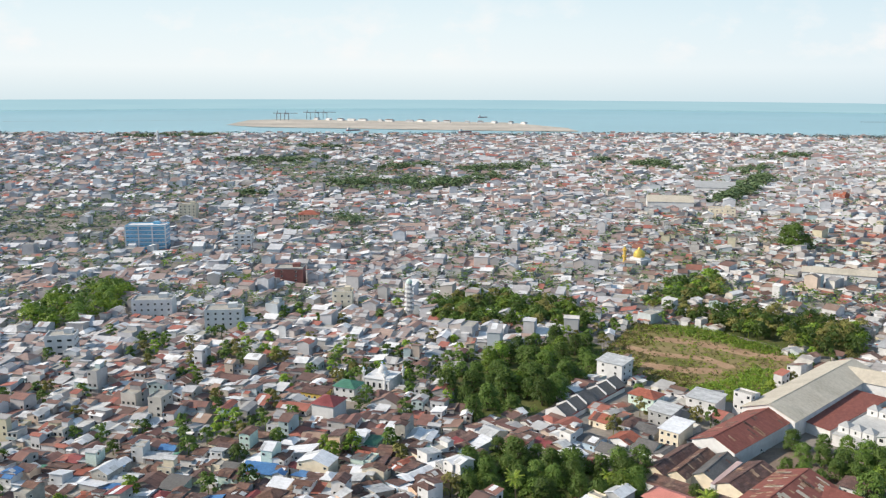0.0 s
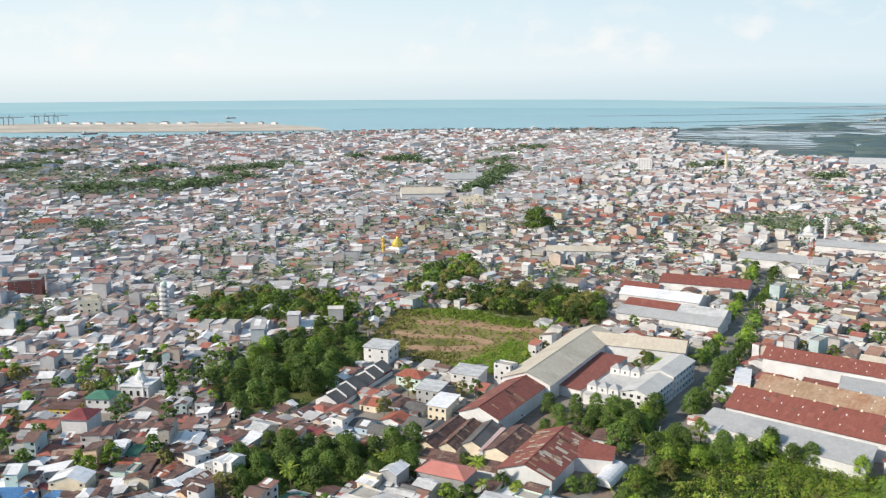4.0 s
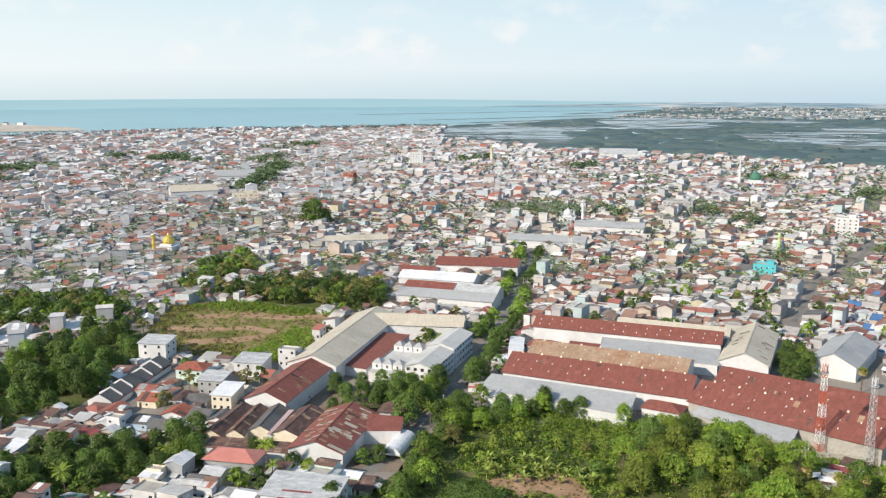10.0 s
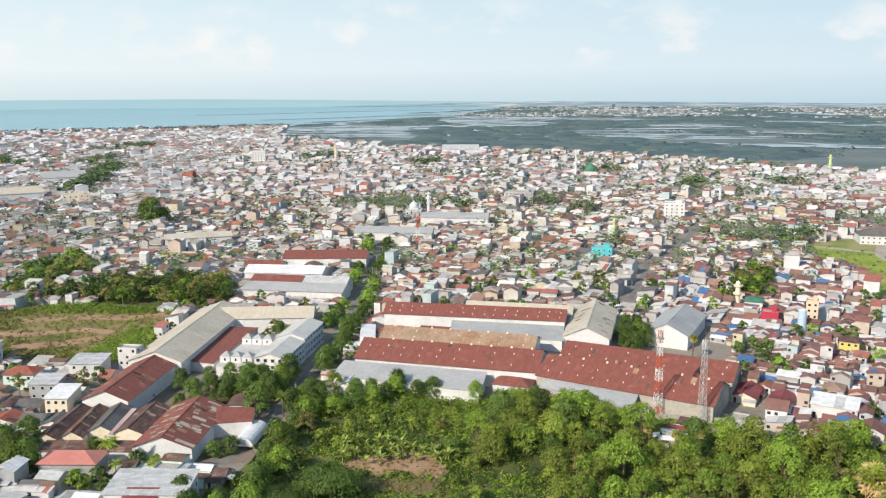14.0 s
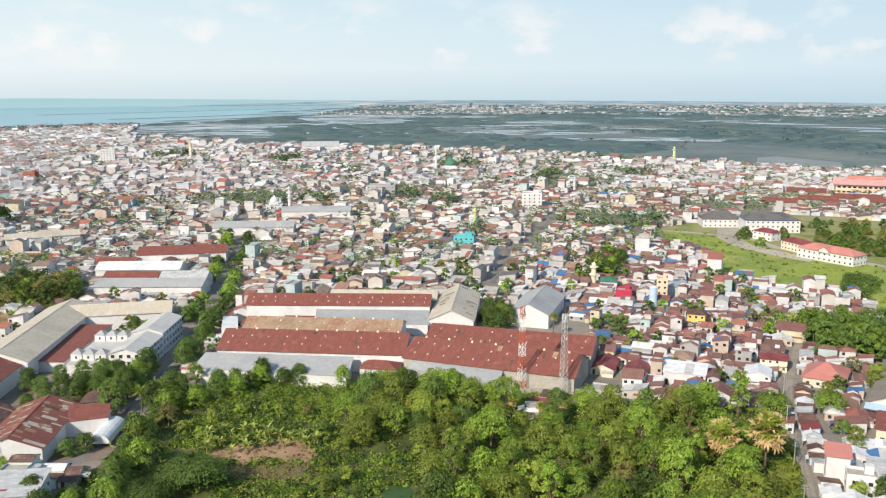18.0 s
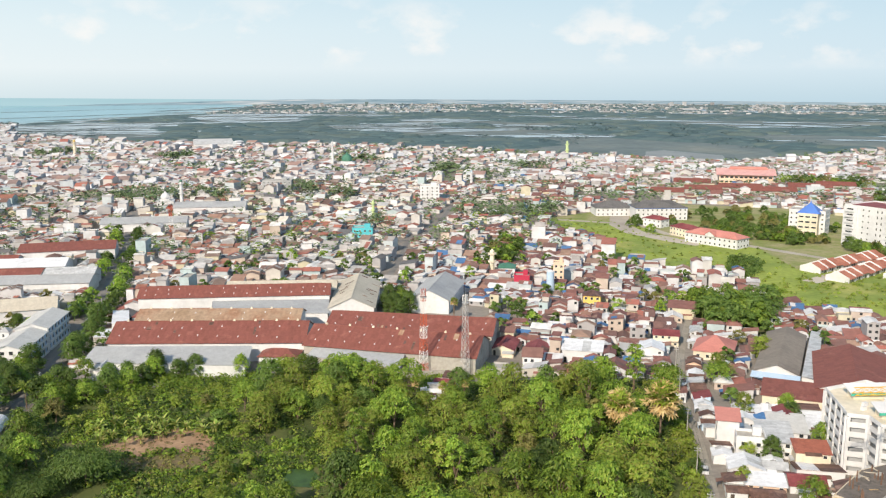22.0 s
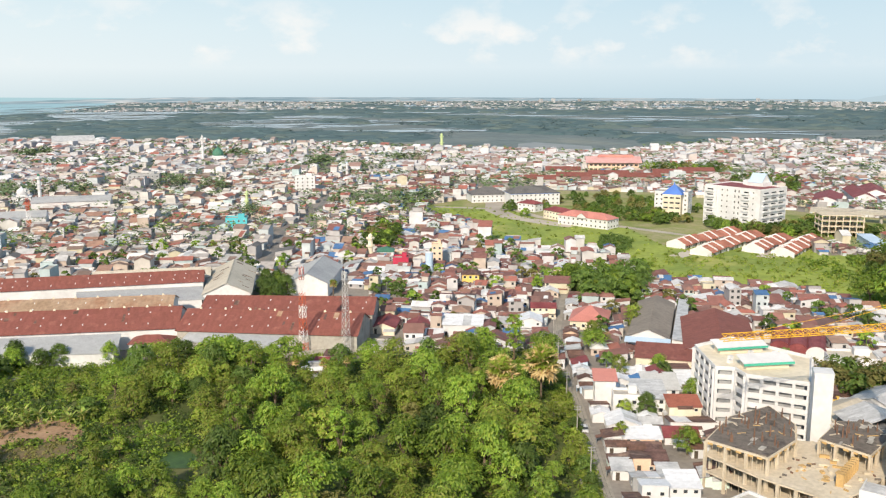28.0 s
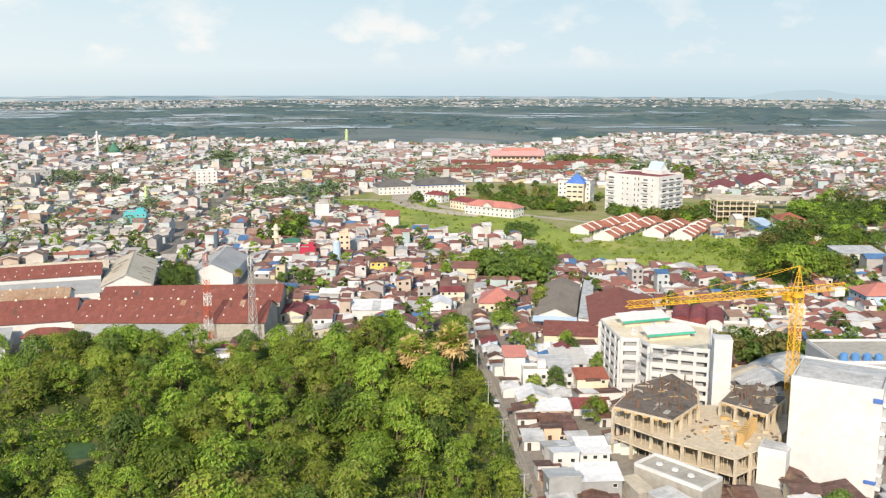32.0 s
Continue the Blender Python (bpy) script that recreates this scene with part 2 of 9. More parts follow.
MAT["bright"] = material("new_bright_zinc_roof", [(0.72, 0.74, 0.78), (0.79, 0.80, 0.83)], 0.45, 0.0, 0.8, 0.1, sheet=(2.8, 0.9, 0.82), mixin=0.2)
MAT["slate"] = material("dark_grey_tile_roof", [(0.119, 0.117, 0.122), (0.168, 0.163, 0.163), (0.14, 0.135, 0.129)], 0.8, 0.0, 1.5, 0.12, sheet=(0.6, 0.35, 0.75))
MAT["tile"] = material("red_clay_tile_roof", [(0.33, 0.105, 0.075), (0.40, 0.14, 0.095), (0.27, 0.09, 0.07)], 0.8, 0.0, 1.5, 0.15, sheet=(0.5, 0.35, 0.78))
MAT["maroon"] = material("maroon_painted_roof", [(0.23, 0.055, 0.06), (0.28, 0.08, 0.08)], 0.65, 0.0, 1.5, 0.15, sheet=(3, 0.9, 0.85))
MAT["greenroof"] = material("green_painted_roof", [(0.06, 0.19, 0.13), (0.09, 0.24, 0.17)], 0.6, 0.0, 1.5, 0.15, sheet=(3, 0.9, 0.85))
MAT["blueroof"] = material("blue_painted_roof", [(0.06, 0.17, 0.40), (0.10, 0.24, 0.47)], 0.55, 0.0, 1.5, 0.15, sheet=(3, 0.9, 0.85))
MAT["whred"] = material("faded_red_warehouse_roof", [(0.25, 0.085, 0.066), (0.275, 0.098, 0.076), (0.235, 0.082, 0.066), (0.29, 0.115, 0.088)], 0.7, 0.0, 1.3, 0.22, sheet=(0.95, 3.0, 0.78), mixin=0.26)
MAT["whrust"] = material("orange_rust_warehouse_roof", [(0.42, 0.29, 0.19), (0.46, 0.33, 0.23), (0.34, 0.19, 0.12), (0.50, 0.39, 0.28)], 0.8, 0.0, 0.8, 0.07, sheet=(1.0, 5.0, 0.82), mixin=0.35)
MAT["whgrey"] = material("grey_cement_warehouse_roof", [(0.36, 0.37, 0.39), (0.42, 0.43, 0.44), (0.33, 0.335, 0.34)], 0.7, 0.0, 0.7, 0.06, sheet=(1.0, 5.0, 0.92), mixin=0.2)
MAT["whcream"] = material("cream_stained_warehouse_roof", [(0.52, 0.47, 0.385), (0.57, 0.52, 0.435), (0.46, 0.41, 0.335)], 0.8, 0.0, 0.8, 0.06, sheet=(1.0, 5.0, 0.9), mixin=0.25)
MAT["wall"] = material("painted_house_wall", [(0.78, 0.76, 0.72), (0.70, 0.68, 0.63), (0.55, 0.50, 0.43), (0.70, 0.67, 0.60), (0.50, 0.48, 0.46), (0.58, 0.66, 0.63), (0.62, 0.53, 0.42), (0.76, 0.75, 0.73), (0.42, 0.40, 0.38)], 0.85, grain=0.7, blotch=0.2, per="object", mixin=0.3)
MAT["white"] = material("white_painted_wall", [(0.61, 0.615, 0.625), (0.67, 0.675, 0.685)], 0.8, grain=0.6, blotch=0.1, mixin=0.16)
MAT["cream"] = material("cream_painted_wall", [(0.68, 0.60, 0.46), (0.74, 0.67, 0.54)], 0.85, grain=0.6, blotch=0.1, mixin=0.2)
MAT["concrete"] = material("raw_concrete", [(0.36, 0.34, 0.31), (0.43, 0.41, 0.37), (0.31, 0.30, 0.28)], 0.9, grain=0.8, blotch=0.15, mixin=0.3)
MAT["glass"] = material("dark_window_glass", [(0.03, 0.035, 0.04), (0.05, 0.055, 0.06)], 0.12, grain=0.5, blotch=0.3, spec=0.5)
MAT["frame"] = material("white_window_frame", [(0.7, 0.7, 0.68), (0.6, 0.6, 0.58)], 0.6)
MAT["dark"] = material("dark_doorway_wood", [(0.07, 0.055, 0.045), (0.10, 0.08, 0.06)], 0.8)
MAT["bark"] = material("tree_bark", [(0.14, 0.10, 0.07), (0.20, 0.15, 0.11)], 0.95, grain=4, blotch=0.6)
MAT["duckweed"] = material("green_pond_weed", [(0.035, 0.075, 0.018), (0.055, 0.11, 0.022), (0.025, 0.05, 0.016)], 0.5, grain=1.5, blotch=0.25, spec=0.4)
MAT["litter"] = material("dry_brown_litter", [(0.16, 0.115, 0.06), (0.22, 0.16, 0.085), (0.13, 0.12, 0.05), (0.26, 0.17, 0.10)], 0.95, grain=1.6, blotch=0.3, mixin=0.5)
MAT["banana"] = material("banana_leaves", [(0.30, 0.40, 0.08), (0.38, 0.45, 0.11), (0.44, 0.42, 0.14), (0.25, 0.36, 0.07)], 0.5, grain=0.6, blotch=0.1, per="island", mixin=0.3, spec=0.3, thin=0.4)
LEAF = [(0.168, 0.272, 0.036), (0.205, 0.325, 0.042), (0.255, 0.365, 0.05), (0.17, 0.278, 0.046), (0.295, 0.37, 0.06)]
MAT["leaf"] = material("green_leaves", LEAF, 0.5, grain=0.5, blotch=0.05, per="island", mixin=0.3, spec=0.3, thin=0.4)
MAT["leaf5"] = material("warm_olive_green_leaves", [(0.215, 0.30, 0.043), (0.26, 0.34, 0.05), (0.185, 0.275, 0.04), (0.295, 0.33, 0.06), (0.25, 0.25, 0.06)], 0.55, grain=0.5, blotch=0.05, per="island", mixin=0.3, spec=0.3, thin=0.4)
MAT["leaf2"] = material("yellow_green_leaves", [(0.239, 0.323, 0.045), (0.285, 0.361, 0.052), (0.202, 0.294, 0.042), (0.322, 0.342, 0.085)], 0.5, grain=0.5, blotch=0.05, per="island", mixin=0.3, spec=0.3, thin=0.4)
MAT["leaf3"] = material("dark_green_leaves", [(0.10, 0.17, 0.036), (0.12, 0.195, 0.04), (0.15, 0.22, 0.05)], 0.5, grain=0.5, blotch=0.05, per="island", mixin=0.3, spec=0.3, thin=0.4)
MAT["leaf4"] = material("olive_brown_leaves", [(0.22, 0.20, 0.07), (0.26, 0.25, 0.09), (0.19, 0.19, 0.06)], 0.65, grain=0.5, blotch=0.05, per="island", mixin=0.3, spec=0.2, thin=0.4)
MAT["deadwood"] = material("grey_brown_dead_wood", [(0.30, 0.22, 0.16), (0.36, 0.27, 0.20)], 0.95, grain=3, blotch=0.5)
# greyer, duller greens for the trees of the distant town
MAT["oldtree"] = material("greyed_dark_tree_leaves", [(0.12, 0.185, 0.088), (0.15, 0.215, 0.105), (0.106, 0.163, 0.08), (0.168, 0.221, 0.11)], 0.85, grain=0.05, blotch=0.01, per="island", mixin=0.2, spec=0.15)
# mangrove leaves blued as seen through distance haze
MAT["mangrove"] = material("haze_blued_mangrove_leaves", [(0.08, 0.128, 0.138), (0.098, 0.145, 0.15), (0.07, 0.115, 0.125), (0.112, 0.152, 0.142)], 0.8, grain=0.05, blotch=0.01, per="island", mixin=0.2, spec=0.2)
MAT["drygrass"] = material("dry_shrub_leaves", [(0.20, 0.17, 0.07), (0.14, 0.15, 0.05), (0.25, 0.19, 0.10)], 0.8, per="island", mixin=0.3)
MAT["deadfrond"] = material("dry_orange_fronds", [(0.52, 0.38, 0.17), (0.58, 0.44, 0.22), (0.44, 0.30, 0.13)], 0.8, per="island", mixin=0.3)
MAT["farroof"] = material("far_house_roofs", [(0.22, 0.135, 0.105), (0.56, 0.55, 0.54), (0.17, 0.105, 0.085), (0.44, 0.43, 0.42), (0.29, 0.13, 0.095), (0.70, 0.69, 0.67), (0.24, 0.17, 0.14), (0.36, 0.34, 0.33), (0.15, 0.145, 0.145), (0.60, 0.56, 0.50), (0.33, 0.20, 0.15), (0.50, 0.49, 0.49), (0.20, 0.12, 0.10), (0.75, 0.74, 0.73), (0.27, 0.21, 0.18), (0.38, 0.15, 0.11), (0.36, 0.14, 0.11)], 0.75, grain=0.5, blotch=0.1, per="island", mixin=0.35)
MAT["westroof"] = material("brown_and_zinc_house_roofs", [(0.19, 0.11, 0.095), (0.60, 0.60, 0.61), (0.74, 0.74, 0.75), (0.155, 0.09, 0.08), (0.23, 0.14, 0.115), (0.45, 0.45, 0.46), (0.17, 0.10, 0.09), (0.27, 0.17, 0.135), (0.72, 0.72, 0.73), (0.20, 0.105, 0.09), (0.15, 0.095, 0.085), (0.52, 0.52, 0.52), (0.24, 0.13, 0.11), (0.33, 0.23, 0.18), (0.36, 0.35, 0.35), (0.18, 0.11, 0.095), (0.34, 0.13, 0.10), (0.36, 0.14, 0.11)], 0.75, grain=0.5, blotch=0.1, per="island", mixin=0.35)
MAT["eastroof"] = material("rusty_red_house_roofs", [(0.24, 0.115, 0.1), (0.64, 0.635, 0.64), (0.2, 0.095, 0.085), (0.3, 0.17, 0.13), (0.44, 0.44, 0.445), (0.22, 0.1, 0.09), (0.27, 0.15, 0.12), (0.28, 0.13, 0.11), (0.7, 0.7, 0.71), (0.17, 0.1, 0.09), (0.33, 0.16, 0.13), (0.56, 0.56, 0.565), (0.25, 0.12, 0.1), (0.33, 0.22, 0.17), (0.36, 0.14, 0.11), (0.21, 0.12, 0.105), (0.62, 0.62, 0.63), (0.29, 0.14, 0.115), (0.24, 0.13, 0.11), (0.08, 0.18, 0.36), (0.36, 0.14, 0.11)], 0.75, grain=0.5, blotch=0.1, per="island", mixin=0.35)
# far roof tones greyed and drawn together, distance haze put into the colour
MAT["paleroof"] = material("haze_paled_far_roofs", [(0.316, 0.237, 0.216), (0.584, 0.584, 0.604), (0.281, 0.208, 0.19), (0.491, 0.487, 0.505), (0.362, 0.237, 0.203), (0.701, 0.702, 0.715), (0.327, 0.262, 0.246), (0.421, 0.411, 0.419), (0.584, 0.559, 0.542), (0.386, 0.286, 0.246), (0.538, 0.541, 0.56), (0.292, 0.22, 0.209), (0.736, 0.738, 0.752), (0.372, 0.148, 0.119)], 0.8, grain=0.5, blotch=0.1, per="island", mixin=0.3)
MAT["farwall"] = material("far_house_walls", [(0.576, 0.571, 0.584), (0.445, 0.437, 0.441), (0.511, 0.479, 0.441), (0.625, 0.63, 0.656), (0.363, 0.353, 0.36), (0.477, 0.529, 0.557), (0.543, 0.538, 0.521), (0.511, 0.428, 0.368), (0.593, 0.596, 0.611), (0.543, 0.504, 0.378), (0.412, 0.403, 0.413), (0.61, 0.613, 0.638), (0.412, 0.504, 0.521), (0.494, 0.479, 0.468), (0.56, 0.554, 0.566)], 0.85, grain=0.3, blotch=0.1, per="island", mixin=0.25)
# far wall tones lifted and cooled in the same way for haze
MAT["palewall"] = material("haze_paled_far_walls", [(0.554, 0.552, 0.576), (0.465, 0.465, 0.487), (0.51, 0.497, 0.487), (0.589, 0.603, 0.64), (0.429, 0.428, 0.447), (0.491, 0.534, 0.571), (0.519, 0.469, 0.447)], 0.85, grain=0.3, blotch=0.1, per="island", mixin=0.2)
# whites dulled for distance haze; dark blue-green stops stand for trees between
MAT["farwhite"] = material("haze_dulled_far_buildings", [(0.40, 0.41, 0.43), (0.16, 0.20, 0.21), (0.34, 0.34, 0.35), (0.14, 0.19, 0.19), (0.50, 0.50, 0.51), (0.18, 0.22, 0.22), (0.30, 0.29, 0.29)], 0.85, per="island", mixin=0.2)


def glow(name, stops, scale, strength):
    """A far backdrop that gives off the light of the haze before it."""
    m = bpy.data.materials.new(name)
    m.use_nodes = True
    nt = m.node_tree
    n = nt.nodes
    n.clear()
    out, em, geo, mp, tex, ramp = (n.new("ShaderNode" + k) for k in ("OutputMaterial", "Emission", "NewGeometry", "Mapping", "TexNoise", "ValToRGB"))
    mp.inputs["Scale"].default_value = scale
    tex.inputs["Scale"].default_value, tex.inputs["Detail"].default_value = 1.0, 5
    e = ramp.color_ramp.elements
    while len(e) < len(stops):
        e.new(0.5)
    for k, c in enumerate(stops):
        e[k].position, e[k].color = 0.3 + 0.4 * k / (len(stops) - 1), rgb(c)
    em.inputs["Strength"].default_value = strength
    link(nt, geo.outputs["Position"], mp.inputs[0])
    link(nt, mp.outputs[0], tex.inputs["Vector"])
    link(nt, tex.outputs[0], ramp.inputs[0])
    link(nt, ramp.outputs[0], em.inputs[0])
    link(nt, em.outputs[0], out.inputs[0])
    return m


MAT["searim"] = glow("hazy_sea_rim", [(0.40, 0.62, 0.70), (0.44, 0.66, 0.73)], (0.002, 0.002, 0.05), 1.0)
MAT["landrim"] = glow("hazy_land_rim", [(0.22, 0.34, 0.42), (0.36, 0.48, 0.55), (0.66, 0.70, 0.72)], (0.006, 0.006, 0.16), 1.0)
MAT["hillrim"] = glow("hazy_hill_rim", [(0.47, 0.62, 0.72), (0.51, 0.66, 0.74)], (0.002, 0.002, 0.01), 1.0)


# ---- kit ----
class Shape:
    """Collects vertices and faces of one mesh, with a material slot for each face."""

    def __init__(self):
        self.v, self.f, self.m = [], [], []

    def add(self, verts, faces, slot=0):
        o = len(self.v)
        self.v += [tuple(p) for p in verts]
        self.f += [tuple(i + o for i in f) for f in faces]
        self.m += [slot] * len(faces)
        return self

    def box(self, x, y, z, w, d, h, slot=0, rot=0.0, taper=1.0):
        """A box with its foot's middle at x, y, z."""
        c, s = math.cos(rot), math.sin(rot)
        p = []
        for k, zz in ((1.0, z), (taper, z + h)):
            for a, b in ((-1, -1), (1, -1), (1, 1), (-1, 1)):
                u, t = a * w / 2 * k, b * d / 2 * k
                p.append((x + u * c - t * s, y + u * s + t * c, zz))
        return self.add(p, [(3, 2, 1, 0), (4, 5, 6, 7), (0, 1, 5, 4), (1, 2, 6, 5), (2, 3, 7, 6), (3, 0, 4, 7)], slot)

    def prism(self, poly, z0, z1, slot=0):
        n = len(poly)
        v = [(x, y, z0) for x, y in poly] + [(x, y, z1) for x, y in poly]
        return self.add(v, [tuple(range(n))[::-1], tuple(range(n, 2 * n))] + [(i, (i + 1) % n, n + (i + 1) % n, n + i) for i in range(n)], slot)

    def slab(self, a, b, c, d, t, slot=0):
        """A sheet of thickness t through four corners, counter-clockwise from above."""
        q = [Vector(p) for p in (a, b, c, d)]
        nn = (q[1] - q[0]).cross(q[3] - q[0]).normalized() * t
        v = q + [p + nn for p in q]
        return self.add(v, [(3, 2, 1, 0), (4, 5, 6, 7), (0, 1, 5, 4), (1, 2, 6, 5), (2, 3, 7, 6), (3, 0, 4, 7)], slot)

    def rod(self, a, b, r0, r1=None, n=6, slot=0):
        a, b = Vector(a), Vector(b)
        r1 = r0 if r1 is None else r1
        w = (b - a).normalized()
        u = w.cross(Vector((0, 0, 1)) if abs(w.z) < 0.9 else Vector((1, 0, 0))).normalized()
        t = w.cross(u)
        v = [p + (u * math.cos(6.2832 * k / n) + t * math.sin(6.2832 * k / n)) * r for p, r in ((a, r0), (b, r1)) for k in range(n)]
        return self.add(v, [(i, (i + 1) % n, n + (i + 1) % n, n + i) for i in range(n)] + [tuple(range(n))[::-1], tuple(range(n, 2 * n))], slot)

    def mesh(self, name, *mats):
        me = bpy.data.meshes.new(name)
        me.from_pydata(self.v, [], self.f)
        for m in mats:
            me.materials.append(m)
        if len(mats) > 1:
            me.polygons.foreach_set("material_index", self.m)
        return me


def part(name, shape, mats, parent, label=""):
    mats = mats if isinstance(mats, (list, tuple)) else [mats]
    ob = new(name, shape.mesh(name, *mats))
    ob.parent = parent
    return tagged(ob, label)


def thing(name, label, category, x, y, z=0.0, rot=0.0, group="", kind=""):
    ob = new(name)
    ob.empty_display_size = 0.5
    ob.matrix_basis = pose(x, y, z, 0, 0, rot)
    return tagged(ob, label, category, group, kind)


def sheet(name, poly, z, mat, label, kind="structure", category="ground"):
    s = Shape()
    s.add([(x, y, z) for x, y in poly], [tuple(range(len(poly)))])
    return tagged(new(name, s.mesh(name, mat)), label, category, kind=kind)


def ribbon(name, pts, width, z, mat, label, thick=0.0):
    s = Shape()
    left, right = [], []
    for i, p in enumerate(pts):
        a, b = Vector(pts[max(0, i - 1)]), Vector(pts[min(len(pts) - 1, i + 1)])
        t = (b - a).normalized()
        nrm = Vector((-t.y, t.x)) * width / 2
        left.append((p[0] + nrm.x, p[1] + nrm.y, z))
        right.append((p[0] - nrm.x, p[1] - nrm.y, z))
    n = len(pts)
    s.add(right + left, [(i, i + 1, n + i + 1, n + i) for i in range(n - 1)])
    return tagged(new(name, s.mesh(name, mat)), label, "road", kind="structure")


def inside(x, y, poly):
    hit = False
    for (x0, y0), (x1, y1) in zip(poly, poly[1:] + poly[:1]):
        if (y0 > y) != (y1 > y) and x < (x1 - x0) * (y - y0) / (y1 - y0) + x0:
            hit = not hit
    return hit


def near_line(x, y, pts, dist):
    p = Vector((x, y))
    for a, b in zip(pts, pts[1:]):
        a, b = Vector(a), Vector(b)
        k = max(0, min(1, (p - a).dot(b - a) / (b - a).length_squared))
        if (p - a - (b - a) * k).length < dist:
            return True
    return False

# ---- setting: ground, water, roads ----
rnd = random.Random(7)


def disc(r, n=96, z=0.0):
    return [(r * math.cos(2 * math.pi * k / n), r * math.sin(2 * math.pi * k / n)) for k in range(n)]


sheet("ground", disc(4880), 0.0, MAT["ground"], "flat bare earth and paved yards under the town")
COAST = [(-4200, -400), (-2282, 1283), (-1813, 1643), (-1300, 1969), (-832, 2390), (-545, 2450), (-332, 2551), (-150, 2620), (60, 2850), (420, 3300), (700, 4100), (900, 4700)]
SEA = COAST + [(4860 * math.sin(a), 4860 * math.cos(a)) for a in (radians(d) for d in range(10, -95, -5))]
sheet("sea", SEA, 0.5, MAT["sea"], "calm pale blue sea out to the horizon", category="water")
MARSH = [(-332, 2540), (-126, 2044), (59, 1748), (251, 1583), (398, 1500), (460, 1430), (595, 1250), (712, 1100), (790, 960), (900, 980), (1151, 1029), (1426, 713), (2000, 500), (4000, 900), (4200, 2400), (2600, 4000), (900, 4650), (700, 4050), (420, 3260), (60, 2820), (-150, 2600)]
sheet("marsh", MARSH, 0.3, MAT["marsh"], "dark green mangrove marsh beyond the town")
SPIT = [(-2206, 2000), (-2420, 2300), (-2386, 2444), (-1950, 2600), (-1563, 2726), (-1223, 2500), (-1100, 2330), (-1149, 2300), (-1500, 2150), (-2024, 1960)]
sheet("sand_spit", SPIT, 1.5, MAT["sand"], "pale sand reclamation strip in the sea")
FIELD = [(-172, 404), (-181, 473), (-147, 483), (-85, 459), (-81, 431), (-86, 372), (-121, 372), (-146, 384)]
sheet("vacant_field", FIELD, 0.06, MAT["grass"], "overgrown vacant lot with dry grass and earth")
GREEN = [(338, 600), (384, 555), (372, 494), (400, 436), (372, 372), (440, 396), (458, 350), (425, 305), (470, 285), (440, 200), (335, 208), (345, 262), (316, 285), (306, 326), (330, 372), (300, 392), (292, 442), (325, 498), (325, 552)]
sheet("green_field", GREEN, 0.06, MAT["lush"], "wide bright green marsh meadow behind the houses")
FOREST = [(-70, 40), (-62, 170), (-44, 236), (-30, 262), (-26, 285), (-16, 306), (26, 306), (56, 299), (74, 290), (98, 274), (103, 259), (130, 268), (163, 254), (184, 244), (174, 222), (156, 200), (134, 161), (108, 122), (70, 40)]
sheet("forest_floor", FOREST, 0.05, MAT["floorgreen"], "grass and litter under dense trees")
BARE_SOIL = [(-3, 260), (6, 264), (12, 262), (20, 267), (27, 261), (31, 250), (29, 243), (18, 246), (9, 247), (2, 251)]
DRY_SCRUB = [(2, 248), (9, 246), (18, 245), (29, 242), (29, 229), (16, 231), (4, 237)]
sheet("bare_patch", DRY_SCRUB, 0.1, MAT["litter"], "dry brown scrub ground beside the clearing")
sheet("pond", [(43, 219), (47, 222), (52, 220), (53, 214), (49, 209), (44, 212)], 0.16, MAT["duckweed"], "still dark green pond choked with weed")
sheet("bare_patch", BARE_SOIL, 0.1, MAT["soil"], "bare reddish clearing in the scrub")

ROAD_A = [(-40, 262), (-26, 297), (-17, 330), (-6, 382), (6, 445), (12, 500), (17, 545), (24, 589), (28, 640), (40, 760)]
ROAD_B = [(100, 100), (122, 132), (142, 163), (161, 193), (185, 233), (206, 261), (227, 286), (244, 305)]
ROAD_C = [(148, 436), (153, 446), (182, 505), (196, 537), (238, 591), (300, 700)]
ROAD_D = [(-134, 300), (-143, 330), (-139, 352), (-134, 380)]
ribbon("road", ROAD_A, 6.2, 0.10, MAT["asphalt"], "tree-lined grey asphalt street")
ribbon("road", ROAD_B, 2.6, 0.10, MAT["lane"], "narrow worn concrete lane beside the forest")
ribbon("road", ROAD_C, 3.4, 0.10, MAT["asphalt"], "narrow grey lane between dense houses")
ribbon("road", ROAD_D, 3.6, 0.10, MAT["asphalt"], "short concrete lane in front of terraced houses")

# sea ponds in the marsh
ponds = Shape()
for k in range(520):
    a, r = radians(-2 + 64 * rnd.random() ** 1.6), rnd.uniform(1700, 4300)
    x, y = r * math.sin(a), r * math.cos(a)
    if inside(x, y, MARSH) and inside(x * 0.94, y * 0.94, MARSH):
        w, d, q = rnd.uniform(40, 190) * r / 2200, rnd.uniform(9, 26) * r / 2200, a + rnd.uniform(-0.5, 0.5)
        pts = []
        for j in range(14):
            t = 2 * math.pi * j / 14
            e = 1 + 0.25 * math.sin(3 * t + k) + rnd.uniform(-0.1, 0.1)
            u, v = math.copysign(abs(math.cos(t)) ** 0.5, math.cos(t)) * w * e, math.copysign(abs(math.sin(t)) ** 0.5, math.sin(t)) * d * e
            pts.append((x + u * math.cos(-q) - v * math.sin(-q), y + u * math.sin(-q) + v * math.cos(-q), 0.5 + 0.002 * k))
        ponds.add(pts, [tuple(range(14))])
tagged(new("pond", ponds.mesh("pond", MAT["pond"])), "pale fish ponds among the mangroves", "water", kind="stuff")

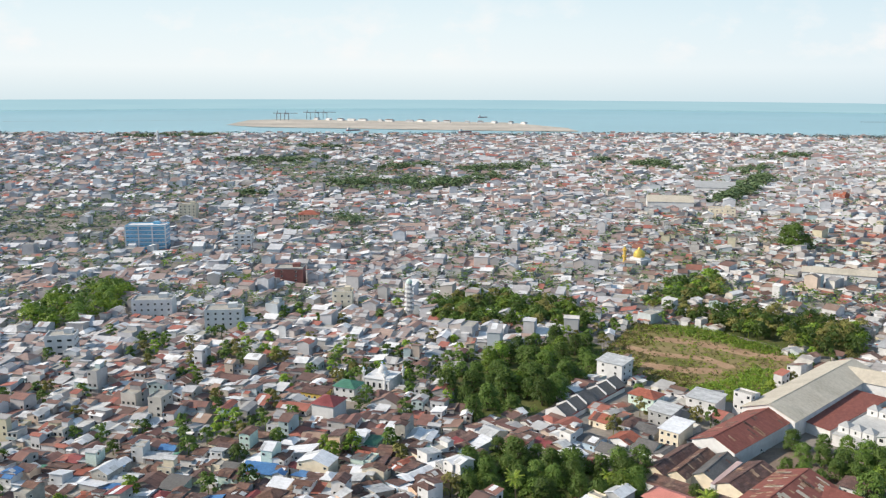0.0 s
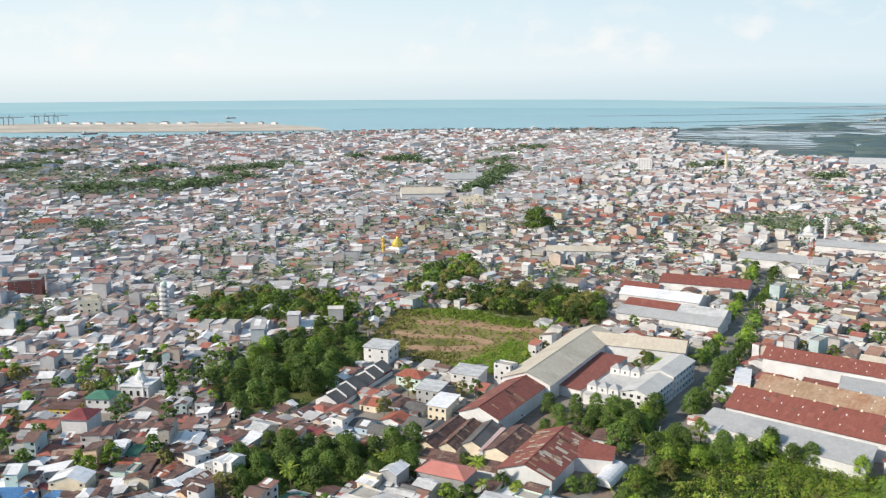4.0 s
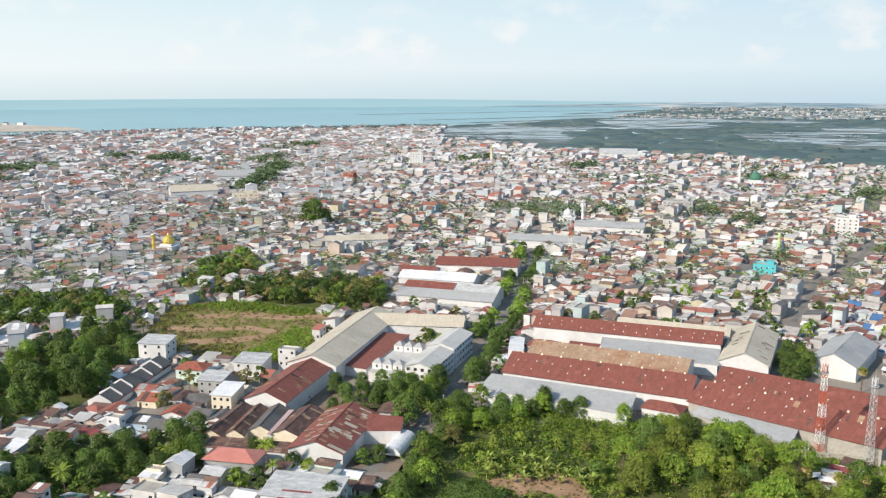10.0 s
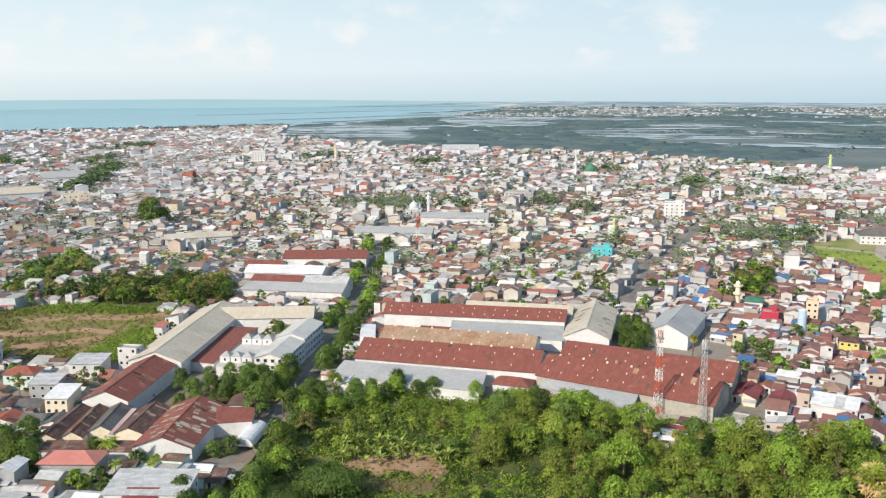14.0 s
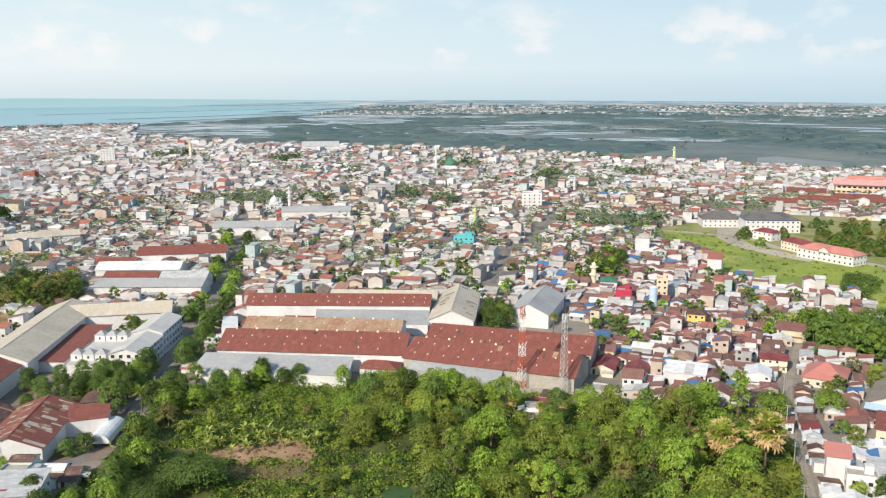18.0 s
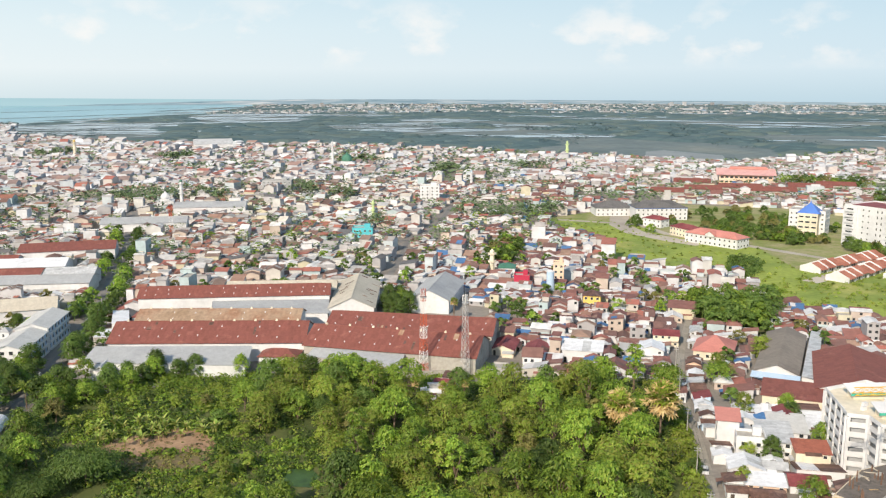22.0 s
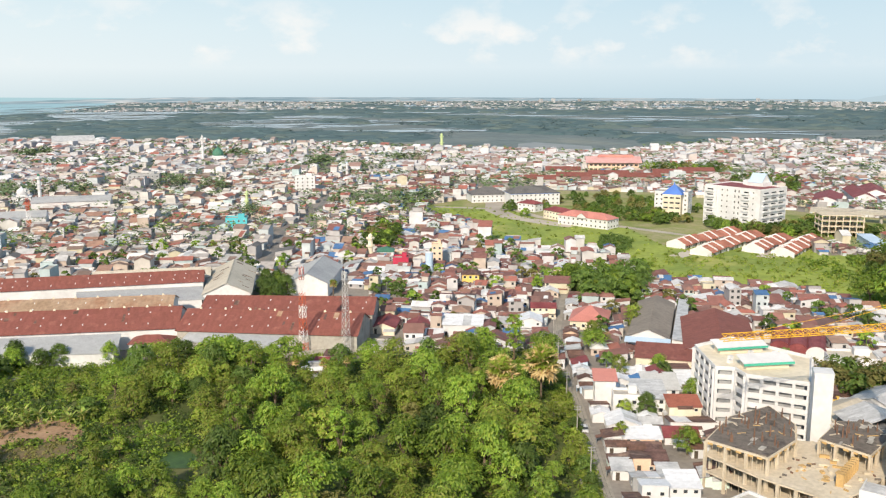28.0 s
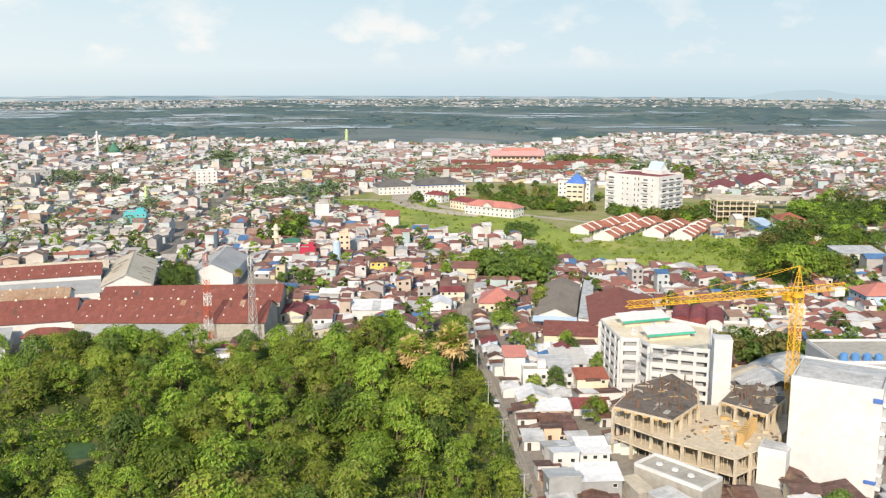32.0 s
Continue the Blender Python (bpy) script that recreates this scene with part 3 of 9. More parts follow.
# bare soil strips across the vacant field
for k, pts in enumerate(([(-160, 447), (-135, 452), (-105, 447), (-84, 452)], [(-168, 425), (-148, 421), (-126, 428), (-110, 420)], [(-150, 400), (-128, 404), (-112, 412)], [(-100, 458), (-90, 455), (-84, 449)])):
    ribbon("soil_strip", pts, (9, 7, 9, 13)[k], 0.09 + 0.004 * k, MAT["soil"], "bare reddish soil strip across the field")


# ---- warehouses ----
def gable_hall(name, label, p, q, width, eave, ridge, roof, wall, over=0.6, lights=0, group="warehouses", roof2=None, vents=0, patches=0):
    """A long hall with its ridge from p to q. roof2: another sheet on the side to the right of p-q."""
    p, q = Vector(p), Vector(q)
    L, a = (q - p).length, math.degrees(math.atan2(q.y - p.y, q.x - p.x))
    c = (p + q) / 2
    t = thing(name, label, "warehouse", c.x, c.y, 0, a, group)
    W = width / 2
    s = Shape()
    s.add([(-L / 2, -W, 0), (-L / 2, W, 0), (-L / 2, W, eave), (-L / 2, 0, ridge), (-L / 2, -W, eave), (L / 2, -W, 0), (L / 2, W, 0), (L / 2, W, eave), (L / 2, 0, ridge), (L / 2, -W, eave)],
          [(0, 4, 3, 2, 1), (5, 6, 7, 8, 9), (0, 5, 9, 4), (1, 2, 7, 6)])
    part("wall", s, wall, t)
    k = (ridge - eave) / W
    for side, m in ((-1, roof2 or roof), (1, roof)):
        s = Shape()
        y1, z1 = side * (W + over), eave - k * over
        co = [(-L / 2 - over, 0, ridge), (L / 2 + over, 0, ridge), (L / 2 + over, y1, z1), (-L / 2 - over, y1, z1)]
        s.slab(*(co[::-1] if side < 0 else co), 0.12)
        r = part("roof", s, m, t)
        if lights:
            n = int(L / lights)
            for j in range(n):
                for row in (0.3, 0.68):
                    if rnd.random() < 0.8:
                        u, v = -L / 2 + (j + 0.5) * L / n + rnd.uniform(-0.6, 0.6), side * (W + over) * (row + rnd.uniform(-0.06, 0.06))
                        zz = ridge - k * abs(v) + 0.14
                        e = Shape().slab((u - 0.17, v - 0.4, zz + k * 0.4 * side), (u + 0.17, v - 0.4, zz + k * 0.4 * side), (u + 0.17, v + 0.4, zz - k * 0.4 * side), (u - 0.17, v + 0.4, zz - k * 0.4 * side), 0.04)
                        part("skylight", e, MAT["bright"], r)
        for j in range(patches):
            u, v, hl = rnd.uniform(-L / 2 + 1, L / 2 - 1), side * rnd.uniform(0.08, 0.9) * W, rnd.choice((0.9, 1.5, 2.2))
            hl = min(hl, (W + over - abs(v)) * 0.95, abs(v))
            zz, hw = ridge - k * abs(v) + 0.135, rnd.choice((0.45, 0.45, 0.9))
            e = Shape().slab((u - hw, v - hl, zz + k * hl * side), (u + hw, v - hl, zz + k * hl * side), (u + hw, v + hl, zz - k * hl * side), (u - hw, v + hl, zz - k * hl * side), 0.03)
            part("roof_sheet", e, MAT[rnd.choice(("whrust", "whcream", "rust", "whcream", "whrust") if patches > 20 else ("whrust", "rust", "brown", "rust"))], r)
    cap = Shape().box(0, 0, ridge - 0.05, L + 2 * over, 0.6, 0.25, taper=0.9)
    part("ridge_cap", cap, roof, t)
    for j in range(vents):
        u = -L / 2 + (j + 0.5) * L / vents
        part("vent", Shape().box(u, 0, ridge + 0.1, 0.9, 0.9, 0.7, taper=0.5), MAT["cream"], t)
    return t


def lean_hall(name, label, a, b, c, d, roof, wall, group="warehouses", vents=0):
    """A shed with one sloping roof through four corners (x, y, z), counter-clockwise from above."""
    m = Vector((sum(p[0] for p in (a, b, c, d)) / 4, sum(p[1] for p in (a, b, c, d)) / 4, 0))
    t = thing(name, label, "shed", m.x, m.y, 0, 0, group)
    q = [Vector(p) - m for p in (a, b, c, d)]
    part("roof", Shape().slab(*q, 0.15), roof, t)
    s = Shape()
    i = [Vector((p.x * 0.97, p.y * 0.97, p.z - 0.05)) for p in q]
    v = [(p.x, p.y, 0) for p in i] + i
    s.add(v, [(k, (k + 1) % 4, 4 + (k + 1) % 4, 4 + k) for k in range(4)])
    part("wall", s, wall, t)
    return t


gable_hall("warehouse", "long warehouse with a faded red corrugated roof and white gables", (9, 354), (78, 326.5), 25, 7.5, 12.5, MAT["whred"], MAT["white"], lights=7, roof2=MAT["whred"], vents=9, patches=6)
gable_hall("warehouse", "warehouse with an orange rusted corrugated roof", (19, 375), (81, 350), 20, 8, 11.5, MAT["whrust"], MAT["white"], lights=9, vents=8)
gable_hall("warehouse", "long warehouse with a maroon roof and white wall", (22, 416), (104, 390), 16, 8.5, 12, MAT["whred"], MAT["white"], lights=5)
gable_hall("warehouse", "low hall with a cream stained roof", (62, 421), (111, 404), 15, 7, 10, MAT["whcream"], MAT["white"])
lean_hall("shed", "long low shed with a grey cement roof", (48, 382, 5), (96, 362, 5), (101, 381, 6.5), (51, 398, 6.5), MAT["whgrey"], MAT["white"])
lean_hall("shed", "front shed with a grey cement sheet roof and white wall", (-5.4, 330, 4.5), (49.6, 303.4, 4.5), (54.5, 319, 7), (0, 341, 7), MAT["whgrey"], MAT["white"])
gable_hall("warehouse", "wide warehouse with a worn red corrugated roof", (80, 323), (133, 283), 24, 7, 12, MAT["whred"], MAT["concrete"], lights=6, vents=7, patches=9)
gable_hall("warehouse", "warehouse with a worn red roof beside its twin", (92, 340), (148, 303), 22, 8, 12, MAT["whred"], MAT["concrete"], lights=7, patches=9)
lean_hall("shed", "long shed with a pale grey roof in front of the warehouse", (72, 307, 4.5), (99, 279.3, 4.5), (107, 293.5, 7), (78, 312, 7), MAT["whgrey"], MAT["concrete"])
gable_hall("warehouse", "gabled warehouse with a stained cream roof and white gable", (106, 362), (125, 411), 20, 6.5, 11, MAT["whcream"], MAT["white"], patches=8)
gable_hall("warehouse", "gabled warehouse with a grey roof and white gable", (143, 363), (165.5, 397), 19, 6.5, 11, MAT["whgrey"], MAT["white"])
gable_hall("warehouse", "long hall with a cream roof beside a vacant lot", (-75.5, 348), (-58.5, 430), 22, 7.5, 11.5, MAT["whcream"], MAT["white"])
gable_hall("warehouse", "short wing with a cream roof and white wall", (-58, 419), (-14, 416), 15, 7.5, 11, MAT["whcream"], MAT["white"])
lean_hall("shed", "low flat hall with a dark red roof", (-64, 356, 4.5), (-53, 351, 4.5), (-39, 401, 5.2), (-56, 406, 5.2), MAT["whred"], MAT["white"])
gable_hall("warehouse", "red roofed hall with a white gable wall", (-84.5, 307), (-75, 350), 17, 6.5, 10, MAT["whred"], MAT["white"], patches=14)
gable_hall("warehouse", "low hall with a patched rusty red roof", (-57, 264.5), (-50.5, 300), 19, 5.5, 9, MAT["whred"], MAT["white"], patches=34)
gable_hall("warehouse", "rear hall with a grey roof", (-52, 488), (2, 473), 19, 6, 8.5, MAT["whgrey"], MAT["white"])
gable_hall("warehouse", "low rear hall with a dull red roof", (-50, 506), (-22, 498), 15, 6, 8.5, MAT["whred"], MAT["white"])
gable_hall("warehouse", "low rear hall with a pale grey roof", (-20, 497), (4, 490), 15, 6, 8.8, MAT["zinc"], MAT["white"])
gable_hall("warehouse", "far hall with a red roof", (-36, 572), (17, 566), 26, 7, 10, MAT["whred"], MAT["white"])
gable_hall("warehouse", "low white-roofed hall behind the grey halls", (-56, 533), (-10, 522), 18, 6, 9, MAT["bright"], MAT["white"])
gable_hall("warehouse", "small rear hall with a maroon roof", (-58, 552), (-36, 546), 14, 5.5, 8, MAT["whred"], MAT["white"])
gable_hall("warehouse", "hall with a brown grey roof and a blue front wall", (219, 225), (258, 261), 14, 4.6, 7.4, MAT["whbrown"], MAT["white"])
gable_hall("warehouse", "hall with a rusty red roof", (226, 197), (256, 228), 24, 5.5, 9.5, MAT["whred"], MAT["white"])


# ---- town houses ----
ROOF_WORDS = {"rust": "rusty corrugated", "brown": "brown sheet", "zinc": "weathered zinc", "bright": "bright new zinc", "slate": "dark grey tile", "tile": "red clay tile", "maroon": "maroon painted", "greenroof": "green painted", "blueroof": "blue painted", "concrete": "flat concrete"}
WALL_MIX = [(0.26, "white", "white"), (0.40, "cream", "cream"), (0.62, "greywall", "grey"), (0.70, "concrete", "unpainted"), (0.78, "mint", "mint-green"), (0.83, "bluewall", "pale-blue"), (0.90, "peach", "peach"), (0.915, "yellow", "yellow"), (1.01, "white", "white")]
LEAN = ("rust", "zinc", "brown", "bright", "rust", "brown", "zinc")


def window_shape(w=1.2, h=1.2):
    """A framed pane set back in its frame, foot's middle at the origin, looking to -y."""
    s, e = Shape(), 0.1
    ring = lambda y, k: [(-w / 2 + k, y, k), (w / 2 - k, y, k), (w / 2 - k, y, h - k), (-w / 2 + k, y, h - k)]
    s.add(ring(0.05, 0) + ring(-0.07, 0) + ring(-0.07, e) + ring(-0.01, e), [])
    for a in (0, 4, 8):
        s.f += [(a + k, a + (k + 1) % 4, a + 4 + (k + 1) % 4, a + 4 + k) for k in range(4)]
    s.f.append((12, 13, 14, 15))
    s.m = [0] * 12 + [1]
    return s


WIN = {}


def window_part(parent, x, y, z, face, w=1.4, h=1.4):
    """One window on a wall that looks along face degrees (0: to -y)."""
    key = (round(w, 1), round(h, 1))
    if key not in WIN:
        WIN[key] = window_shape(*key).mesh("window", MAT["frame"], MAT["glass"])
    ob = new("window", WIN[key])
    ob.parent = parent
    ob.matrix_basis = pose(x, y, z, 0, 0, face)
    return ob


class Plan:
    """A house as loose pieces: wall boxes, roofs of one sheet kind each, and places of windows."""

    def __init__(self):
        self.walls, self.roofs, self.panes, self.doors = [], [], [], []

    def patch(self, q, rr):
        """A strip of other sheets on the slope q (four corners, eave first)."""
        a = rr.uniform(0.0, 0.65)
        b = min(1.0, a + rr.uniform(0.2, 0.45))
        c, e = (0.0, rr.uniform(0.5, 1.0)) if rr.random() < 0.6 else (rr.uniform(0.2, 0.5), 1.0)
        p = [Vector(k) for k in q]
        at = lambda u, v: p[0].lerp(p[1], u).lerp(p[3].lerp(p[2], u), v) + Vector((0, 0, 0.06))
        self.roofs.append(("patch", [at(a, c), at(b, c), at(b, e), at(a, e)], [(0, 1, 2, 3)]))

    def volume(self, x0, x1, y0, y1, h, style, pitch, rr, o=0.4, patches=0.35, z=0.0):
        mx, my, W, D = (x0 + x1) / 2, (y0 + y1) / 2, x1 - x0, y1 - y0
        up = [0.0] * 4
        if style in ("sy", "sn", "sx", "sw"):
            rise = pitch * 0.5 * (D if style in ("sy", "sn") else W)
            for k in {"sy": (2, 3), "sn": (0, 1), "sx": (1, 2), "sw": (0, 3)}[style]:
                up[k] = rise
        elif style == "flat":
            up = [0.55] * 4
        c = [(x0, y0), (x1, y0), (x1, y1), (x0, y1)]
        v = [(x, y, z) for x, y in c] + [(x, y, h + u) for (x, y), u in zip(c, up)]
        f = [(0, 1, 5, 4), (1, 2, 6, 5), (2, 3, 7, 6), (3, 0, 4, 7)]
        r = 0.05
        if style == "gy":
            t = h + pitch * W / 2
            v += [(mx, y0, t), (mx, y1, t)]
            f[0], f[2] = (0, 1, 5, 8, 4), (2, 3, 7, 9, 6)
            e = h - pitch * o + r
            R = [(x0 - o, y1 + o, e), (x0 - o, y0 - o, e), (mx, y0 - o, t + r), (mx, y1 + o, t + r), (x1 + o, y0 - o, e), (x1 + o, y1 + o, e)]
            F = [(0, 1, 2, 3), (4, 5, 3, 2)]
        elif style == "gx":
            t = h + pitch * D / 2
            v += [(x0, my, t), (x1, my, t)]
            f[1], f[3] = (1, 2, 6, 9, 5), (3, 0, 4, 8, 7)
            e = h - pitch * o + r
            R = [(x0 - o, y0 - o, e), (x1 + o, y0 - o, e), (x1 + o, my, t + r), (x0 - o, my, t + r), (x1 + o, y1 + o, e), (x0 - o, y1 + o, e)]
            F = [(0, 1, 2, 3), (4, 5, 3, 2)]
        elif style == "hip":
            g, t = abs(W - D) / 2 + 0.2, h + 0.5 * pitch * min(W, D) + 0.4
            a, b = ((mx, y0 + (D / 2 - g), t), (mx, y1 - (D / 2 - g), t)) if D > W else ((mx - g, my, t), (mx + g, my, t))
            R = [(x0 - o, y0 - o, h), (x1 + o, y0 - o, h), (x1 + o, y1 + o, h), (x0 - o, y1 + o, h), a, b]
            F = [(0, 1, 4), (1, 2, 5, 4), (2, 3, 5), (3, 0, 4, 5)] if D > W else [(0, 1, 5, 4), (1, 2, 5), (2, 3, 4, 5), (3, 0, 4)]
        elif style == "flat":
            R, F = [(x0 + 0.1, y0 + 0.1, h), (x1 - 0.1, y0 + 0.1, h), (x1 - 0.1, y1 - 0.1, h), (x0 + 0.1, y1 - 0.1, h)], [(0, 1, 2, 3)]
        else:
            k = pitch * 0.5
            zz = lambda x, y: h + r + {"sy": y - y0, "sn": y1 - y, "sx": x - x0, "sw": x1 - x}[style] * k
            R = [(x, y, zz(x, y)) for x, y in ((x0 - o, y0 - o), (x1 + o, y0 - o), (x1 + o, y1 + o), (x0 - o, y1 + o))]
            F = [(0, 1, 2, 3)]
        self.walls.append((v, f))
        self.roofs.append(("flat" if style == "flat" else "roof", R, F))
        if style not in ("flat", "hip"):
            for q in F:
                if rr.random() < patches:
                    self.patch([R[k] for k in q], rr)


STYLES = [(0.27, "gy"), (0.52, "gx"), (0.62, "sy"), (0.72, "sn"), (0.80, "sx"), (0.86, "hip"), (1.01, "flat")]


def pick(table, k):
    for row in table:
        if k < row[0]:
            return row[1] if len(row) == 2 else row[1:]


def design(rr, w, d, st, style=None, side=1, rich=2):
    """A town house of one or two wall boxes with sheet roofs and lean-tos. side: 1 or -1, the side with windows besides the front."""
    pl = Plan()
    h = 2.6 * st + rr.uniform(-0.5, 0.3)
    first = style or pick(STYLES, rr.random())
    if first == "flat" and st == 1 and not style:
        first = "sx"
    turn = lambda: rr.uniform(0.26, 0.44)
    X, Y = w / 2, d / 2
    rear = None
    if rich and not style and rr.random() < 0.6 and max(w, d) > 5.5:
        q = rr.uniform(0.36, 0.66)
        two = pick([(0.3, "gy"), (0.6, "gx"), (0.75, "sy"), (0.9, "sn"), (1.01, "flat")], rr.random())
        h2 = max(2.1, h + rr.choice((-2.6, -0.8, -0.5, 0.5, 0.9)))
        if d >= w:
            cut = -Y + d * q
            pl.volume(-X, X, -Y, cut - 0.02, h, first, turn(), rr)
            pl.volume(-X + rr.uniform(0, 0.8), X - rr.uniform(0, 0.8), cut + 0.02, Y, h2, two, turn(), rr)
        else:
            cut = -X + w * q
            pl.volume(-X, cut - 0.02, -Y, Y, h, first, turn(), rr)
            pl.volume(cut + 0.02, X, -Y + rr.uniform(0, 1.2), Y, h2, two, turn(), rr)
    else:
        pl.volume(-X, X, -Y, Y, h, first, turn(), rr)
    if first == "flat":
        a, b = rr.uniform(-0.9, -0.2) * X, rr.uniform(0.3, 0.9) * X
        if rr.random() < 0.5:
            pl.volume(a, b, 0.05 * d, Y * 0.92, h + 2.2, rr.choice(("sy", "sn", "gx")), 0.3, rr, 0.3, 0.0, h + 0.02)
    if rich:
        for _ in range(rr.choice((0, 1, 1, 2)) if rich > 1 else rr.choice((0, 0, 1))):
            z, g = rr.uniform(2.0, 2.7) + (2.6 if st > 1 and rr.random() < 0.3 else 0.0), rr.uniform(1.0, 2.6)
            if rr.random() < 0.6:
                a = rr.uniform(-1, 0.1) * X
                b = a + rr.uniform(0.6, 1.1) * X
                pl.roofs.append(("lean", [(a, -Y - g, z - 0.5), (b, -Y - g, z - 0.4), (b, -Y + 0.05, z), (a, -Y + 0.05, z)], [(0, 1, 2, 3)]))
                pl.walls.append(([(a + 0.1, -Y - g * 0.85, 0), (b - 0.1, -Y - g * 0.85, 0), (b - 0.1, -Y - g * 0.85, z - 0.45), (a + 0.1, -Y - g * 0.85, z - 0.5)], [(0, 1, 2, 3)]))
            else:
                a = rr.uniform(-1, 0.1) * Y
                b = a + rr.uniform(0.6, 1.1) * Y
                q = [(side * (X + g), a, z - 0.5), (side * (X + g), b, z - 0.4), (side * (X - 0.05), b, z), (side * (X - 0.05), a, z)]
                pl.roofs.append(("lean", q if side > 0 else q[::-1], [(0, 1, 2, 3)]))
                pl.walls.append(([(side * (X + g * 0.85), a + 0.1, 0), (side * (X + g * 0.85), b - 0.1, 0), (side * (X + g * 0.85), b - 0.1, z - 0.45), (side * (X + g * 0.85), a + 0.1, z - 0.45)], [(0, 1, 2, 3)]))
        if st > 1 and rr.random() < 0.4:
            # balcony slab with its front
            pl.walls.append(([(-X * 0.95, -Y - 1.1, 2.6), (X * 0.95, -Y - 1.1, 2.6), (X * 0.95, -Y - 1.1, 3.6), (-X * 0.95, -Y - 1.1, 3.6), (-X * 0.95, -Y, 2.6), (X * 0.95, -Y, 2.6)], [(0, 1, 2, 3), (0, 4, 5, 1)]))
    n = max(1, round(w / 2.6))
    for k in range(st):
        for i in range(n):
            if rr.random() < 0.45:
                (pl.doors if k == 0 and i == 0 else pl.panes).append((-X + (i + 0.5) * w / n, -Y - 0.04, 0.85 + 2.55 * k, 0))
        for i in range(max(1, round(d / 3.6))):
            if rr.random() < 0.3:
                pl.panes.append((side * (X + 0.04), -Y + (i + 0.5) * d / max(1, round(d / 3.6)), 0.85 + 2.55 * k, 90 * side))
    return pl


def thick(v, f, t=0.09):
    """Sheets with a thickness below them."""
    s = Shape()
    for q in f:
        p = [Vector(v[k]) for k in q]
        nrm = (p[1] - p[0]).cross(p[2] - p[0])
        nrm = nrm.normalized() * (t if nrm.z > 0 else -t)
        n = len(p)
        s.add(p + [k - nrm for k in p], [tuple(range(n)), tuple(range(n, 2 * n))[::-1]] + [(i, n + i, n + (i + 1) % n, (i + 1) % n) for i in range(n)])
    return s


def house(x, y, rot=0, w=8, d=11, st=1, style=None, roof="rust", paint=None):
    """One town house with its roofs, lean-tos, windows and door as parts."""
    rr = random.Random(int(x * 7.3) * 1009 + int(y * 5.1))
    style = {"gable": "gy", "cross": "gx", "shed": "sy"}.get(style, style)
    see = 1 if x * math.cos(radians(rot)) + y * math.sin(radians(rot)) < 0 else -1
    pl = design(rr, w, d, st, style, see, 2)
    mat, word = paint or pick(WALL_MIX, rr.random())
    storeys = ("one", "one", "two", "three", "four")[st]
    leans = sum(r[0] == "lean" for r in pl.roofs)
    tail = " and patches" if any(r[0] == "patch" for r in pl.roofs) else (" and lean-tos" if leans > 1 else (" and a lean-to" if leans else ""))
    kind = ROOF_WORDS["concrete" if pl.roofs[0][0] == "flat" else roof]
    t = thing("house", f"{word} {storeys}-storey house with a {kind} roof{tail}", "house", x, y, 0, rot, "town houses")
    for v, f in pl.walls:
        s = Shape().add(v, f)
        part("wall", s, MAT[mat], t)
    for k, (role, v, f) in enumerate(pl.roofs):
        m = roof if role == "roof" and k == 0 else ("concrete" if role == "flat" else (roof if role == "roof" and rr.random() < 0.4 else rr.choice(("zinc", "bright", "zinc") if role == "patch" and roof in ("zinc", "bright") else LEAN)))
        part({"roof": "roof", "flat": "terrace", "patch": "roof_sheet", "lean": "lean_to_roof"}[role], thick(v, f), MAT[m], t)
    for px, py, pz, face in pl.panes[:5]:
        window_part(t, px, py, pz, face, 1.1, 1.0)
    for px, py, pz, face in pl.doors[:1]:
        part("door", Shape().box(px, py + 0.02, 0, 0.95, 0.1, 2.05), MAT["dark"], t)
    return t


# plots that hold something else: centre, half sizes, turn
PLOTS = []


def plot(x, y, w, d, rot=0):
    PLOTS.append((x, y, w / 2, d / 2, radians(rot)))


def taken(x, y, pad=4.0):
    for px, py, hw, hd, a in PLOTS:
        dx, dy = x - px, y - py
        if abs(dx * math.cos(a) + dy * math.sin(a)) < hw + pad and abs(-dx * math.sin(a) + dy * math.cos(a)) < hd + pad:
            return True
    return False


HALLS = [o for o in scene.objects if o.name.split(".")[0] in ("warehouse", "shed")]
for o in HALLS:
    xs = [v.co for c in o.children for v in c.data.vertices] if o.children else []
    lo = [min(p[i] for p in xs) for i in (0, 1)]
    hi = [max(p[i] for p in xs) for i in (0, 1)]
    a = o.rotation_euler.z if o.rotation_mode != "QUATERNION" else 0
    a = o.matrix_basis.to_euler().z
    cx, cy = (lo[0] + hi[0]) / 2, (lo[1] + hi[1]) / 2
    px, py = o.location.x + cx * math.cos(a) - cy * math.sin(a), o.location.y + cx * math.sin(a) + cy * math.cos(a)
    shrink = 0.8 if o.name.startswith("shed") else 1.0
    plot(px, py, (hi[0] - lo[0]) * shrink, (hi[1] - lo[1]) * shrink, math.degrees(a))

GROVE_A = [(-214, 323), (-214, 376), (-203, 411), (-178, 419), (-161, 385), (-159, 325), (-160, 311), (-176, 290), (-195, 300)]
GROVE_B = [(-152, 246), (-156, 276), (-137, 276), (-119, 276), (-100, 282), (-93, 260), (-107, 248), (-123, 238), (-143, 231)]
GROVE_C = [(-180, 492), (-138, 512), (-93, 528), (-68, 518), (-59, 469), (-86, 465), (-147, 486)]
GROVE_D = [(261, 326), (303, 316), (261, 275), (236, 290)]
GROVE_E = [(325, 712), (356, 605), (307, 530), (267, 586)]
GROVE_F = [(-1047, 984), (-990, 1151), (-615, 1005), (-624, 851), (-772, 853)]
GROVE_G = [(-448, 260), (-480, 281), (-506, 332), (-493, 361), (-446, 328), (-431, 278)]
GROVE_H = [(-740, 411), (-867, 483), (-877, 552), (-769, 552), (-710, 528), (-688, 448)]
